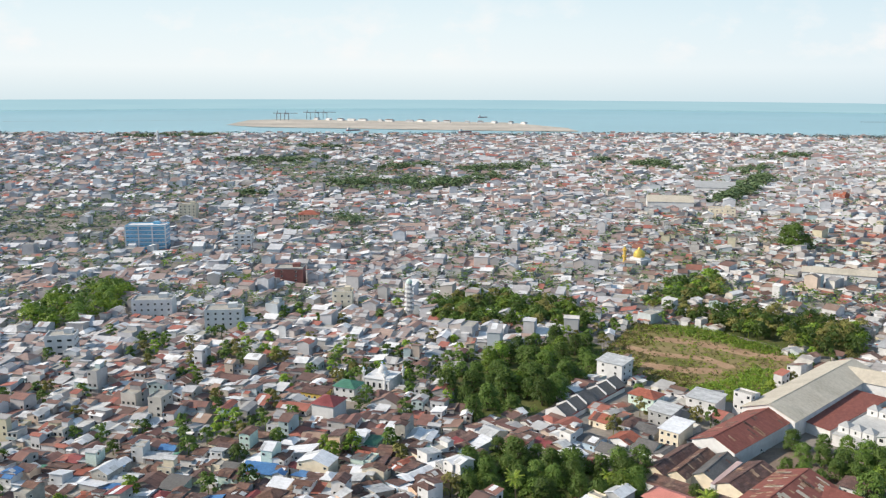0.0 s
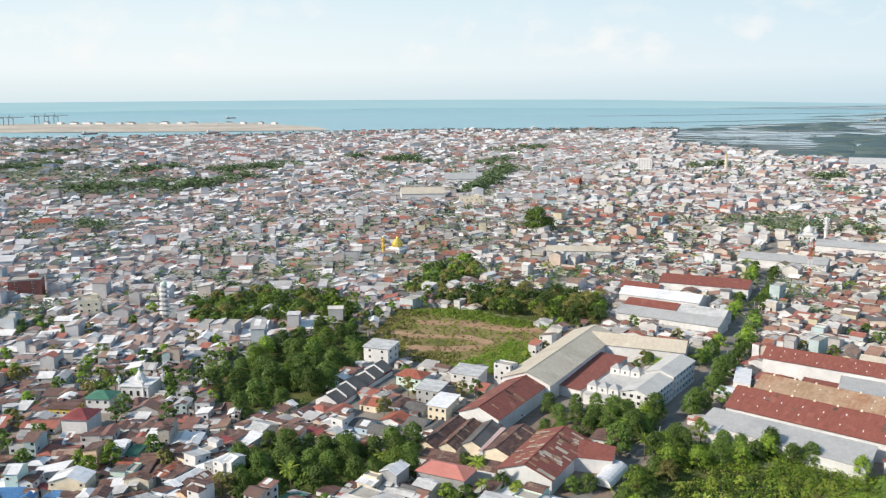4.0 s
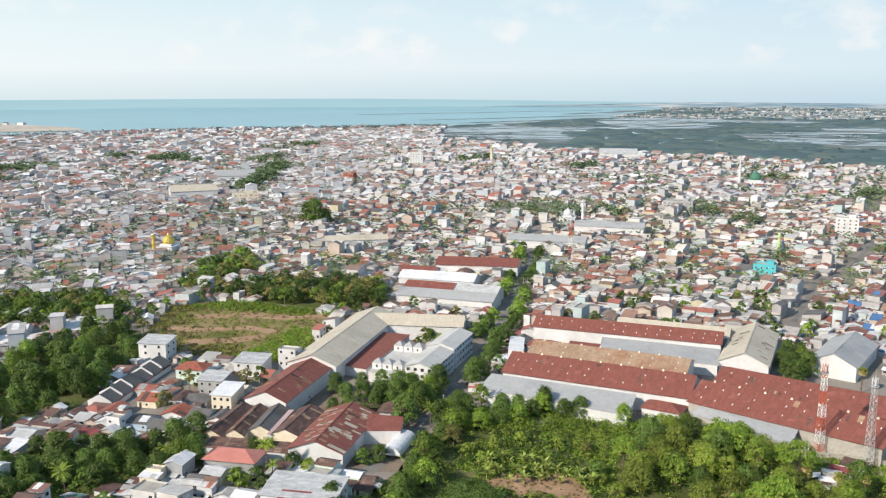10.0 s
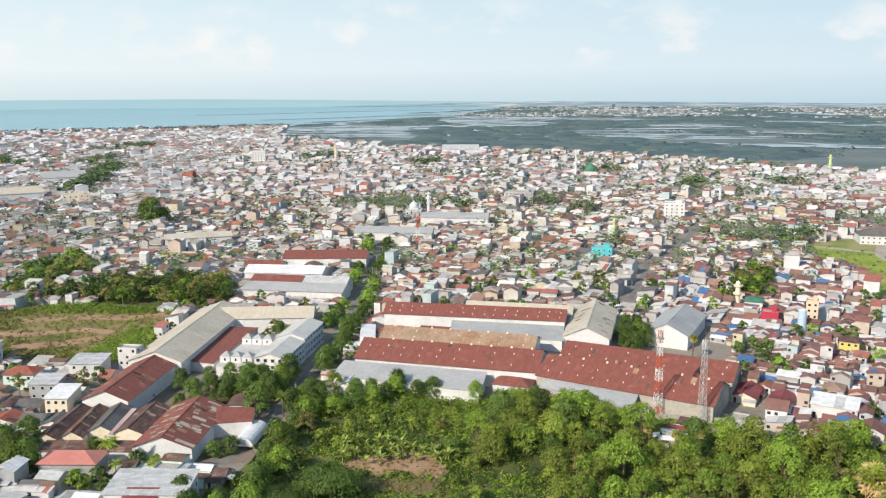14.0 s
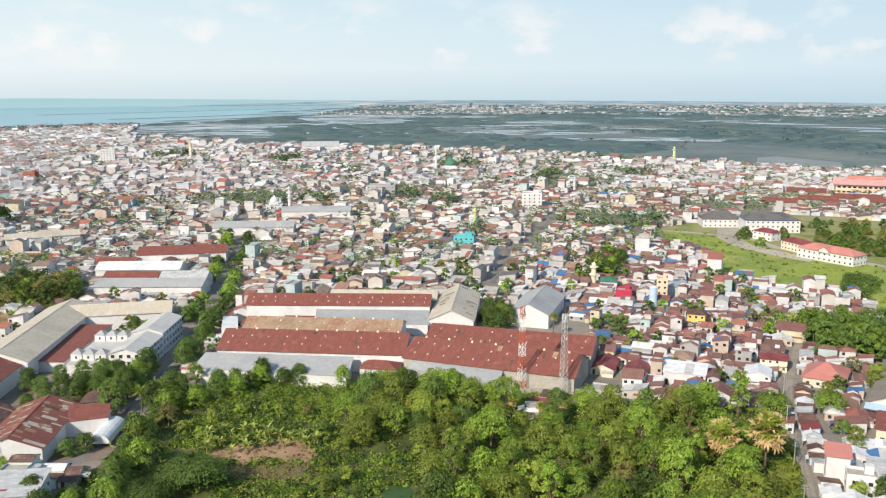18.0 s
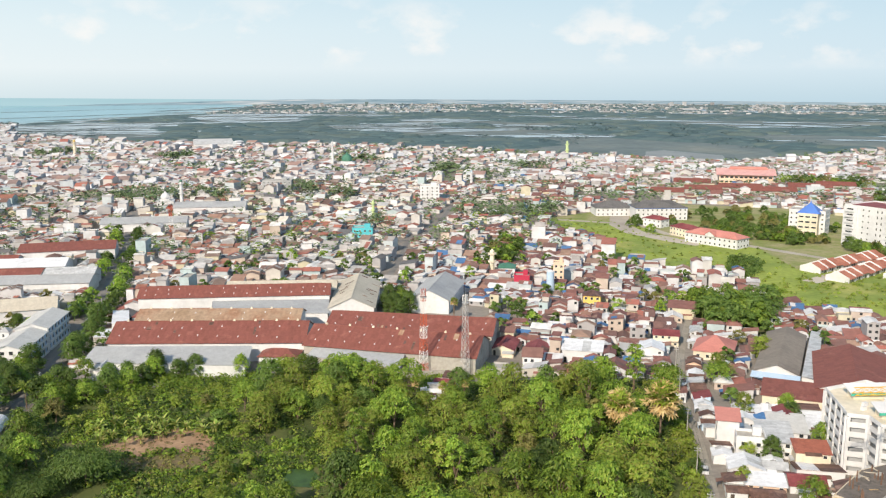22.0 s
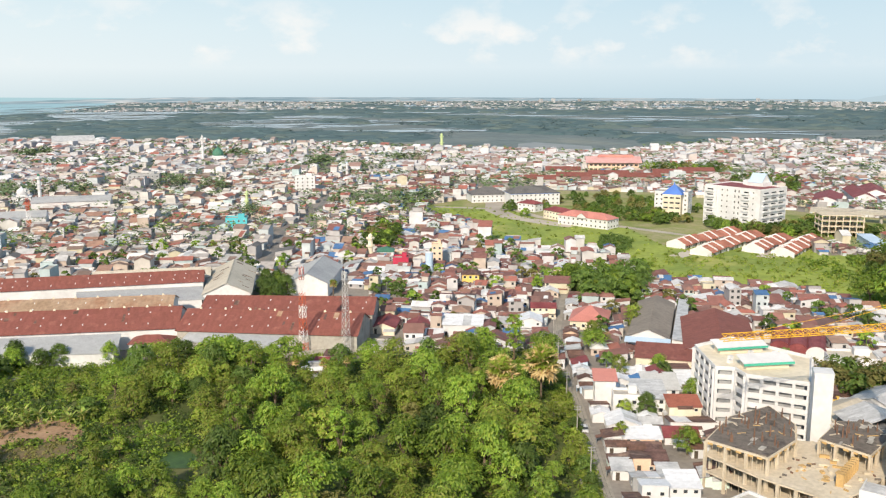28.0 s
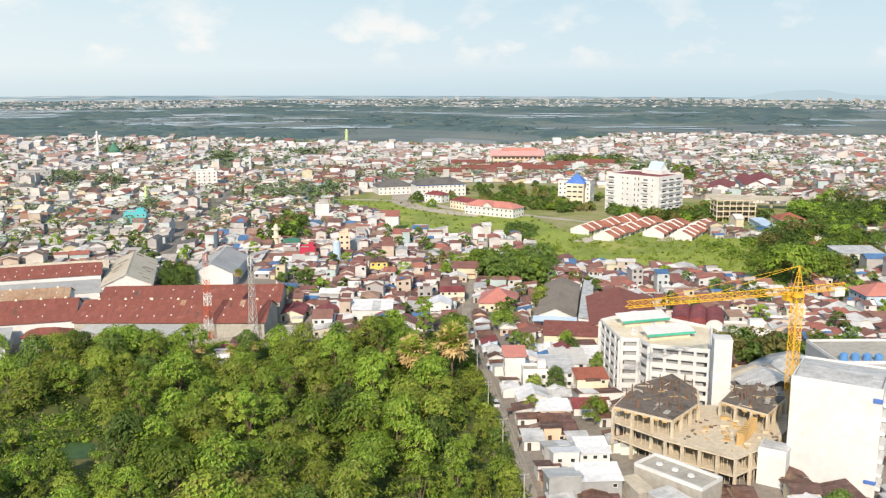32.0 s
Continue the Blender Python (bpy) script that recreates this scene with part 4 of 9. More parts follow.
GROVE_I = [(-453, 420), (-458, 451), (-428, 427), (-425, 398)]
GROVE_J = [(-374, 379), (-398, 407), (-386, 416), (-355, 384)]
GROVE_K = [(-272, 400), (-300, 440), (-286, 476), (-250, 470), (-229, 478), (-200, 460), (-196, 442), (-232, 416)]
GROVE_L = [(-1130, 1049), (-1192, 1316), (-986, 1089), (-1007, 957)]
GROVE_M = [(-778, 1181), (-718, 1421), (-637, 1283), (-706, 1103)]
GROVE_N = [(-301, 990), (-347, 1333), (-304, 1229), (-274, 993)]
GROVE_O = [(-192, 500), (-197, 568), (-179, 618), (-160, 575), (-168, 503)]
GROVE_P = [(372, 1003), (463, 1057), (435, 891), (384, 809), (355, 923)]
GROVE_Q = [(221, 472), (255, 515), (261, 498), (231, 445), (216, 444)]
YARD = [(-80, 262), (-60, 340), (-20, 400), (0, 390), (-22, 330), (-34, 262)]
COMPLEX = [(-2, 330), (10, 392), (22, 425), (60, 430), (112, 412), (130, 415), (178, 398), (160, 330), (146, 268), (96, 275), (50, 300)]
OFFICE = [(338, 600), (470, 640), (560, 560), (560, 420), (600, 330), (560, 270), (470, 285), (458, 350), (440, 396), (372, 372), (400, 436), (372, 494), (384, 555)]
WORKSHOPS = [(-101, 262), (-99, 310), (-84, 310), (-66, 354), (-46, 350), (-30, 334), (-30, 262)]
BLOCKED = [WORKSHOPS, FIELD, GREEN, OFFICE, FOREST, GROVE_A, GROVE_B, GROVE_C, GROVE_D, YARD, COMPLEX]
FAR_ONLY = [GROVE_E, GROVE_F, GROVE_G, GROVE_H, GROVE_I, GROVE_J, GROVE_K, GROVE_L, GROVE_M, GROVE_N, GROVE_O, GROVE_P, GROVE_Q]
LANES = [(ROAD_A, 8.5), (ROAD_B, 4.0), (ROAD_C, 5.4), (ROAD_D, 4.4)]


TURNS = (34, 18, -14, -22, -36)


def turn_at(x, y):
    """How the blocks lie in each quarter."""
    return 34 if x < -420 else (18 if x < -175 else (-14 if x < 20 else (-22 if x < 130 else -36)))


# ---- buildings that stand out ----
def block(name, label, x, y, rot, w, d, st, wall, sides="fl", bays=None, fh=3.0, roof="flat", top=None, cat="building", group="", ww=1.3, wh=1.3, trim=None):
    """A building of plain storeys with rows of windows. sides: f front (-y), l left (-x), r right (+x)."""
    t = thing(name, label, cat, x, y, 0, rot, group)
    plot(x, y, w, d, rot)
    h = fh * st
    part("wall", Shape().box(0, 0, 0, w, d, h), wall, t)
    if roof == "flat":
        part("roof", Shape().box(0, 0, h, w - 0.5, d - 0.5, 0.12), MAT[top or "concrete"], t)
        s = Shape()
        for u, v, a, b in ((0, -d / 2 + 0.12, w, 0.24), (0, d / 2 - 0.12, w, 0.24), (-w / 2 + 0.12, 0, 0.24, d - 0.48), (w / 2 - 0.12, 0, 0.24, d - 0.48)):
            s.box(u, v, h, a, b, 0.9)
        part("parapet", s, trim or wall, t)
        part("stair_room", Shape().box(w * 0.22, d * 0.2, h + 0.12, min(5, w * 0.3), min(5, d * 0.35), 2.4), wall, t)
    elif roof == "hip":
        o, r, rise = 0.7, max(0.3, (w - d) / 2), d * 0.24
        v = [(-w / 2 - o, -d / 2 - o, h), (w / 2 + o, -d / 2 - o, h), (w / 2 + o, d / 2 + o, h), (-w / 2 - o, d / 2 + o, h), (-r, 0, h + rise), (r, 0, h + rise)]
        part("roof", Shape().add(v, [(0, 1, 5, 4), (1, 2, 5), (2, 3, 4, 5), (3, 0, 4), (3, 2, 1, 0)]), MAT[top or "tile"], t)
    elif roof == "ridge":
        o, rise = 0.5, w * 0.16
        part("roof", thick([(-w / 2 - o, -d / 2 - o, h - 0.1), (-w / 2 - o, d / 2 + o, h - 0.1), (0, d / 2 + o, h + rise), (0, -d / 2 - o, h + rise), (w / 2 + o, -d / 2 - o, h - 0.1), (w / 2 + o, d / 2 + o, h - 0.1)], [(3, 2, 1, 0), (4, 5, 2, 3)]), MAT[top or "zinc"], t)
        part("gable_wall", Shape().add([(x, y, z) for y in (-d / 2, d / 2) for x, z in ((-w / 2, h), (w / 2, h), (0, h + rise - 0.15))], [(0, 1, 2), (3, 5, 4)]), wall, t)
    else:
        o = 0.6
        part("roof", Shape().slab((-w / 2 - o, -d / 2 - o, h), (w / 2 + o, -d / 2 - o, h), (w / 2 + o, d / 2 + o, h + 1.2), (-w / 2 - o, d / 2 + o, h + 1.2), 0.12), MAT[top or "zinc"], t)
        part("gable_wall", Shape().add([(-w / 2, -d / 2, h), (w / 2, -d / 2, h), (w / 2, d / 2, h + 1.1), (-w / 2, d / 2, h + 1.1), (w / 2, d / 2, h), (-w / 2, d / 2, h)], [(1, 4, 2), (0, 3, 5), (4, 5, 3, 2)]), wall, t)
    n = bays or max(1, int(w / 3.2))
    m = max(1, int(d / 3.4))
    for f in range(st):
        z = fh * f + 0.9
        if "f" in sides:
            for k in range(n):
                window_part(t, -w / 2 + (k + 0.5) * w / n, -d / 2 - 0.03, z, 0, ww, wh)
        for key, sg, face in (("l", -1, -90), ("r", 1, 90)):
            if key in sides:
                for k in range(m):
                    window_part(t, sg * (w / 2 + 0.03), -d / 2 + (k + 0.5) * d / m, z, face, ww, wh)
    return t


def onion(s, x, y, z, r, slot=0, n=10):
    prof = [(0.9, 0), (1.0, 0.35), (0.92, 0.75), (0.6, 1.15), (0.22, 1.4), (0.03, 1.75)]
    v = [(x + r * q * math.cos(6.2832 * k / n), y + r * q * math.sin(6.2832 * k / n), z + r * h) for q, h in prof for k in range(n)]
    s.add(v, [(i * n + k, i * n + (k + 1) % n, (i + 1) * n + (k + 1) % n, (i + 1) * n + k) for i in range(len(prof) - 1) for k in range(n)], slot)


def minaret(x, y, h, wall, dome, label, r=1.2, tiers=2):
    t = thing("minaret", label, "minaret", x, y, group="minarets")
    plot(x, y, 2 * r, 2 * r)
    part("shaft", Shape().rod((0, 0, 0), (0, 0, h * 0.78), r, r * 0.8, 8), wall, t)
    for k in range(tiers):
        z = h * (0.45 + 0.33 * k / max(1, tiers - 1)) if tiers > 1 else h * 0.7
        part("balcony", Shape().rod((0, 0, z), (0, 0, z + 0.9), r * 1.5, r * 1.6, 8), wall, t)
    part("lantern", Shape().rod((0, 0, h * 0.78), (0, 0, h * 0.88), r * 0.62, r * 0.62, 8), wall, t)
    s = Shape()
    onion(s, 0, 0, h * 0.87, r * 0.8)
    part("dome", s, dome, t)
    part("finial", Shape().rod((0, 0, h * 0.93), (0, 0, h * 1.0), 0.12, 0.04, 5), dome, t)
    return t


def mosque(x, y, rot, w, wall, dome, label, r):
    t = thing("mosque", label, "mosque", x, y, 0, rot)
    plot(x, y, w, w, rot)
    part("wall", Shape().box(0, 0, 0, w, w, 5.5), wall, t)
    part("roof", Shape().box(0, 0, 5.5, w + 1, w + 1, 0.4).box(0, 0, 5.9, r * 2.1, r * 2.1, 1.2), wall, t)
    s = Shape()
    onion(s, 0, 0, 7.0, r, n=14)
    part("dome", s, dome, t)
    for k in range(4):
        window_part(t, -w / 2 + (k + 0.5) * w / 4, -w / 2 - 0.03, 1.5, 0, 1.4, 2.4)
    return t


def lattice(s, base, topw, z0, z1, n, r=0.07, slots=(0,)):
    """A square lattice mast."""
    for i in range(n):
        a, b = z0 + (z1 - z0) * i / n, z0 + (z1 - z0) * (i + 1) / n
        wa, wb = (base + (topw - base) * i / n) / 2, (base + (topw - base) * (i + 1) / n) / 2
        slot = slots[i * len(slots) // n]
        c = ((-1, -1), (1, -1), (1, 1), (-1, 1))
        for k in range(4):
            p, q = c[k], c[(k + 1) % 4]
            s.rod((p[0] * wa, p[1] * wa, a), (p[0] * wb, p[1] * wb, b), r, r, 4, slot)
            s.rod((p[0] * wa, p[1] * wa, a), (q[0] * wb, q[1] * wb, b), r * 0.6, r * 0.6, 4, slot)
            s.rod((q[0] * wa, q[1] * wa, a), (p[0] * wb, p[1] * wb, b), r * 0.6, r * 0.6, 4, slot)
            s.rod((p[0] * wa, p[1] * wa, a), (q[0] * wa, q[1] * wa, a), r * 0.6, r * 0.6, 4, slot)


MAT["mastred"] = material("red_mast_paint", [(0.50, 0.09, 0.04), (0.56, 0.13, 0.06)], 0.6)
MAT["steel"] = material("galvanised_steel", [(0.42, 0.42, 0.43), (0.5, 0.5, 0.5)], 0.5, 0.3)
MAT["craneyellow"] = material("crane_yellow_paint", [(0.72, 0.40, 0.03), (0.78, 0.46, 0.05)], 0.5, mixin=0.15)
MAT["bluetrim"] = material("blue_painted_trim", [(0.07, 0.16, 0.48), (0.09, 0.2, 0.55)], 0.5, mixin=0.15)
MAT["bluetank"] = material("blue_plastic_tank", [(0.10, 0.26, 0.55), (0.13, 0.32, 0.62)], 0.4, mixin=0.15)
MAT["blueglass"] = material("blue_glass_facade", [(0.15, 0.40, 0.62), (0.20, 0.47, 0.68)], 0.2, mixin=0.2, spec=0.5)
MAT["teal"] = material("teal_green_paint", [(0.05, 0.36, 0.25), (0.07, 0.42, 0.30)], 0.55, mixin=0.15)
MAT["cyan"] = material("cyan_painted_wall", [(0.08, 0.45, 0.52), (0.10, 0.5, 0.56)], 0.6, mixin=0.15)
MAT["yellow"] = material("yellow_painted_wall", [(0.68, 0.46, 0.10), (0.74, 0.54, 0.16)], 0.7, mixin=0.2)
MAT["lime"] = material("pale_green_wall", [(0.50, 0.62, 0.30), (0.56, 0.66, 0.36)], 0.7, mixin=0.2)
MAT["mint"] = material("mint_painted_wall", [(0.56, 0.70, 0.64), (0.62, 0.75, 0.69)], 0.75, mixin=0.2)
MAT["crimson"] = material("crimson_metal_cladding", [(0.42, 0.03, 0.07), (0.48, 0.05, 0.09)], 0.5, mixin=0.15)
MAT["pool"] = material("bright_pool_water", [(0.05, 0.35, 0.62), (0.06, 0.40, 0.66)], 0.1, mixin=0.1)
MAT["greywall"] = material("grey_cement_wall", [(0.33, 0.34, 0.35), (0.39, 0.40, 0.41)], 0.85, grain=0.6, blotch=0.1, mixin=0.25)
MAT["bluewall"] = material("pale_blue_wall", [(0.42, 0.56, 0.70), (0.48, 0.60, 0.74)], 0.75, mixin=0.2)
MAT["peach"] = material("peach_painted_wall", [(0.72, 0.50, 0.36), (0.76, 0.56, 0.42)], 0.8, mixin=0.2)
MAT["whpale"] = material("pale_grey_sheet_roof", [(0.52, 0.52, 0.51), (0.58, 0.575, 0.56), (0.48, 0.475, 0.46)], 0.7, 0.0, 0.7, 0.08, sheet=(1.0, 5.0, 0.93), mixin=0.2)
MAT["palepink"] = material("faded_pink_roof_sheet", [(0.50, 0.36, 0.35), (0.56, 0.42, 0.40)], 0.7, mixin=0.25, sheet=(1, 3, 0.9))
MAT["yarddirt"] = material("trodden_brown_yard", [(0.20, 0.15, 0.12), (0.26, 0.20, 0.16), (0.17, 0.14, 0.12)], 0.95, grain=0.8, blotch=0.08, bump=0.3)
MAT["pinkroof"] = material("pale_red_metal_roof", [(0.52, 0.20, 0.17), (0.58, 0.25, 0.21)], 0.65, mixin=0.2, sheet=(3, 0.9, 0.9))
MAT["ply"] = material("formwork_plywood", [(0.50, 0.33, 0.14), (0.57, 0.39, 0.18)], 0.8, mixin=0.3)
MAT["rawdark"] = material("dark_formwork_deck", [(0.13, 0.112, 0.10), (0.18, 0.155, 0.135), (0.105, 0.092, 0.082)], 0.9, grain=1.2, blotch=0.3, mixin=0.5)
MAT["rebar"] = material("rusty_rebar_bundles", [(0.17, 0.10, 0.07), (0.22, 0.13, 0.09)], 0.9, grain=5, blotch=0.5)
MAT["newconc"] = material("fresh_warm_concrete", [(0.56, 0.48, 0.36), (0.62, 0.54, 0.42), (0.50, 0.43, 0.33)], 0.9, grain=1.0, blotch=0.2, mixin=0.3)
MAT["goldpaint"] = material("gold_dome_paint", [(0.62, 0.47, 0.10), (0.68, 0.52, 0.14)], 0.35, 0.4, mixin=0.15)


def guyed_mast(x, y, h, label, slots, rot=20):
    t = thing("radio_mast", label, "radio mast", x, y, 0, rot, "radio masts")
    plot(x, y, 4, 4)
    n = 14
    s = Shape()
    lattice(s, 2.4, 1.1, 0, h, n, 0.09, slots)
    part("lattice", s, [MAT["mastred"], MAT["white"], MAT["steel"]], t)
    for k in range(3):
        a = k * 2.1
        part("antenna", Shape().box(math.cos(a) * 0.9, math.sin(a) * 0.9, h - 2.6, 0.3, 0.25, 2.2), MAT["white"], t)
    part("antenna_ring", Shape().rod((0, 0, h - 3.2), (0, 0, h - 2.9), 1.3, 1.3, 8), MAT["steel"], t)
    part("lightning_rod", Shape().rod((0, 0, h), (0, 0, h + 3), 0.05, 0.02, 4), MAT["steel"], t)


guyed_mast(109.5, 283, 32, "red and white painted steel lattice radio mast", (0, 1, 0, 1, 0, 1, 0))
guyed_mast(121.5, 273, 31, "grey steel lattice radio mast", (2,))
guyed_mast(55, 624, 29, "distant red and white lattice mast", (0, 1, 0, 1))


# six-storey white building with open parking decks and a tall shaft
def parking_block():
    cx, cy = 198, 160
    t = thing("parking_building", "white six-storey building with open decks and green-edged roof canopies", "building", cx, cy)
    plot(199, 160, 34, 34, 58)
    out = [(194, 179.5), (183.6, 162), (187.6, 158.6), (185.6, 153), (194.5, 139.5), (214, 154), (210, 180)]
    rel = [(x - cx, y - cy) for x, y in out]
    core = [(x * 0.9, y * 0.9) for x, y in rel]
    fh, st = 2.75, 6
    h = fh * st
    part("core", Shape().prism(core, 0, h - 0.3), MAT["greywall"], t)
    n = len(rel)
    for f in range(st + 1):
        part("deck", Shape().prism(rel, max(0.0, f * fh - 0.3), f * fh + 0.05), MAT["white"], t)
    for i in range(n):
        (x0, y0), (x1, y1) = rel[i], rel[(i + 1) % n]
        L, a = math.hypot(x1 - x0, y1 - y0), math.atan2(y1 - y0, x1 - x0)
        bays = max(1, round(L / 4.6))
        for f in range(st + 1):
            part("balustrade", Shape().box((x0 + x1) / 2, (y0 + y1) / 2, f * fh + 0.05, L, 0.22, 1.25 if f < st else 0.85, rot=a), MAT["white"], t)
        for k in range(bays + 1):
            x, y = x0 + (x1 - x0) * k / bays, y0 + (y1 - y0) * k / bays
            part("pier", Shape().box(x, y, 0, 1.5 if k in (0, bays) else 0.8, 0.5, h + 0.1, rot=a), MAT["white"], t)
    part("roof_deck", Shape().prism([(x * 0.97, y * 0.97) for x, y in rel], h + 0.06, h + 0.12), MAT["cream"], t)
    for x, y, a, b, r in ((4, 10, 16, 5, -20), (-1.5, -4, 15, 5, -22)):
        c, s = math.cos(radians(r)), math.sin(radians(r))
        P = lambda u, v, z: (x + u * c - v * s, y + u * s + v * c, z)
        e = part("canopy", Shape().slab(P(-a / 2, -b / 2, h + 1.9), P(a / 2, -b / 2, h + 1.9), P(a / 2, b / 2, h + 3.3), P(-a / 2, b / 2, h + 3.3), 0.15), MAT["white"], t)
        m = P(0, -b / 2 - 0.12, 0)
        part("canopy_edge", Shape().box(m[0], m[1], h + 1.45, a, 0.2, 0.65, rot=radians(r)), MAT["teal"], e, "teal green edge strip")
        part("canopy_wall", Shape().box(x, y, h + 0.1, a * 0.85, b * 0.7, 1.8, rot=radians(r)), MAT["cream"], t)
    for k in range(7):
        part("roof_unit", Shape().box(-7 + 2.9 * k, 3.5 + 2.5 * math.sin(2 * k), h + 0.1, 1.4, 1.0, 1.0), MAT["white"], t)
    return t


parking_block()
t = thing("stair_shaft", "tall plain white stair shaft beside the parking building", "tower", 191.5, 134, 0, 44)
plot(191.5, 134, 5, 5)
part("wall", Shape().box(0, 0, 0, 5.2, 4.6, 22.2), MAT["white"], t)
part("cap", Shape().box(0, 0, 22.2, 5.4, 4.8, 0.5), MAT["white"], t)


# concrete frame under construction
def building_site():
    t = thing("building_site", "unfinished concrete frame with dark formwork decks and yellow props", "construction", 172, 119, 0, 0)
    plot(168, 119, 34, 34, 20)
    O = Vector((172, 119))
    lo = [(152.5, 136), (153.5, 121), (157.5, 105), (168.5, 105), (181, 107.5), (190, 113), (189, 121), (181, 128), (178, 131)]
    hi1 = [(152, 135.7), (156, 121.2), (170, 124.6), (178, 131), (183, 143), (168, 143)]
    hi2 = [(175.5, 122.3), (177, 110.2), (190.5, 114), (195, 123), (189, 127)]
    rel = lambda poly: [(x - O.x, y - O.y) for x, y in poly]
    for z in (3.6, 7.6):
        part("floor_slab", Shape().prism(rel(lo), z, z + 0.35), MAT["newconc"], t)
    part("floor_slab", Shape().prism(rel([(152.5, 136), (154, 124), (170, 126), (178, 131), (183, 143), (168, 144)]), 7.6, 7.94), MAT["newconc"], t)
    for poly in (hi1, hi2):
        part("floor_slab", Shape().prism(rel(poly), 11.6, 11.95), MAT["newconc"], t)
        c = (sum(p[0] for p in poly) / len(poly), sum(p[1] for p in poly) / len(poly))
        part("formwork_deck", Shape().prism(rel([(c[0] + (x - c[0]) * 0.97, c[1] + (y - c[1]) * 0.97) for x, y in poly]), 11.95, 12.1), MAT["rawdark"], t)
        for k in range(34 if poly is hi1 else 14):
            i = rnd.randrange(len(poly))
            q, a, b = rnd.random(), poly[i], poly[(i + 1) % len(poly)]
            r = rnd.uniform(0.2, 0.9)
            x, y = c[0] + (a[0] + (b[0] - a[0]) * q - c[0]) * r, c[1] + (a[1] + (b[1] - a[1]) * q - c[1]) * r
            part("rebar_stub", Shape().box(x - O.x, y - O.y, 12.1, 0.3, 0.3, rnd.uniform(1.0, 3.0), taper=0.6), MAT["rebar"], t)
    step = 4.6
    spots = []
    for poly, top in ((lo, 8), (hi1, 11.6), (hi2, 11.6)):
        for (x0, y0), (x1, y1) in zip(poly, poly[1:] + poly[:1]):
            n = max(1, round(math.hypot(x1 - x0, y1 - y0) / step))
            for k in range(n):
                spots.append((x0 + (x1 - x0) * k / n, y0 + (y1 - y0) * k / n, top))
    done = []
    for x, y, top in sorted(spots, key=lambda p: -p[2]):
        if all((x - a) ** 2 + (y - b) ** 2 > 4 for a, b in done):
            done.append((x, y))
            part("column", Shape().box(x - O.x, y - O.y, 0, 0.6, 0.6, top), MAT["newconc"], t)
    for k in range(26):
        x, y = rnd.uniform(162, 178), rnd.uniform(108, 121)
        if inside(x, y, lo):
            part("formwork_box", Shape().box(x - O.x, y - O.y, 7.95, rnd.uniform(0.8, 2.2), rnd.uniform(0.5, 1.2), rnd.uniform(0.2, 0.7), rot=rnd.uniform(0, 3)), MAT["newconc" if k % 2 else "ply"], t)
    for poly in (hi1, hi2):
        c = (sum(p[0] for p in poly) / len(poly), sum(p[1] for p in poly) / len(poly))
        for (x0, y0), (x1, y1) in zip(poly, poly[1:] + poly[:1]):
            part("formwork_edge", Shape().box((x0 + x1) / 2 - O.x, (y0 + y1) / 2 - O.y, 11.5, math.hypot(x1 - x0, y1 - y0), 0.2, 0.5, rot=math.atan2(y1 - y0, x1 - x0)), MAT["newconc"], t)
            for k in range(int(math.hypot(x1 - x0, y1 - y0) / 2.4)):
                q = (k + rnd.uniform(0.3, 0.7)) * 2.4 / math.hypot(x1 - x0, y1 - y0)
                part("edge_board", Shape().box(x0 + (x1 - x0) * q - O.x, y0 + (y1 - y0) * q - O.y, 11.1, 1.2, 0.34, 0.5, rot=math.atan2(y1 - y0, x1 - x0)), MAT["ply"], t)
            n = max(2, int(math.hypot(x1 - x0, y1 - y0) / 1.6))
            for k in range(n):
                x, y = x0 + (x1 - x0) * (k + 0.5) / n, y0 + (y1 - y0) * (k + 0.5) / n
                part("prop", Shape().rod((c[0] + (x - c[0]) * 0.93 - O.x, c[1] + (y - c[1]) * 0.93 - O.y, 7.95), (c[0] + (x - c[0]) * 0.93 - O.x, c[1] + (y - c[1]) * 0.93 - O.y, 11.6), 0.05, 0.05, 5), MAT["newconc"], t)
        for k in range(14):
            x, y = c[0] + rnd.uniform(-9, 9), c[1] + rnd.uniform(-9, 9)
            if inside(x, y, poly):
                part("plank", Shape().box(x - O.x, y - O.y, 12.11, rnd.uniform(1.5, 3.6), 0.3, 0.12, rot=rnd.uniform(0, 3)), MAT["newconc" if k % 3 else "ply"], t)
    for k in range(40):
        x, y = rnd.uniform(157, 182), rnd.uniform(106, 124)
        if inside(x, y, lo) and not inside(x, y, hi1) and not inside(x, y, hi2):
            part("rubble", Shape().box(x - O.x, y - O.y, 7.95, rnd.uniform(0.3, 1.5), rnd.uniform(0.1, 0.5), rnd.uniform(0.08, 0.4), rot=rnd.uniform(0, 3)), MAT[("rebar", "rawdark", "newconc", "ply")[k % 4]], t)
    for poly in (hi1, hi2):
        for k in range(70):
            x, y = rnd.uniform(152, 196), rnd.uniform(108, 144)
            if inside(x, y, poly):
                part("formwork_sheet", Shape().box(x - O.x, y - O.y, 12.1, 2.4, 1.2, 0.03 + 0.002 * k, rot=0.35), MAT["rawdark" if k % 3 else "concrete"], t)
    for k in range(9):
        part("formwork_panel", Shape().box(165 + 1.3 * k - O.x, 109.2 + 0.45 * k - O.y, 7.95, 0.9, 1.6, 2.9, rot=0.5), MAT["ply"], t)
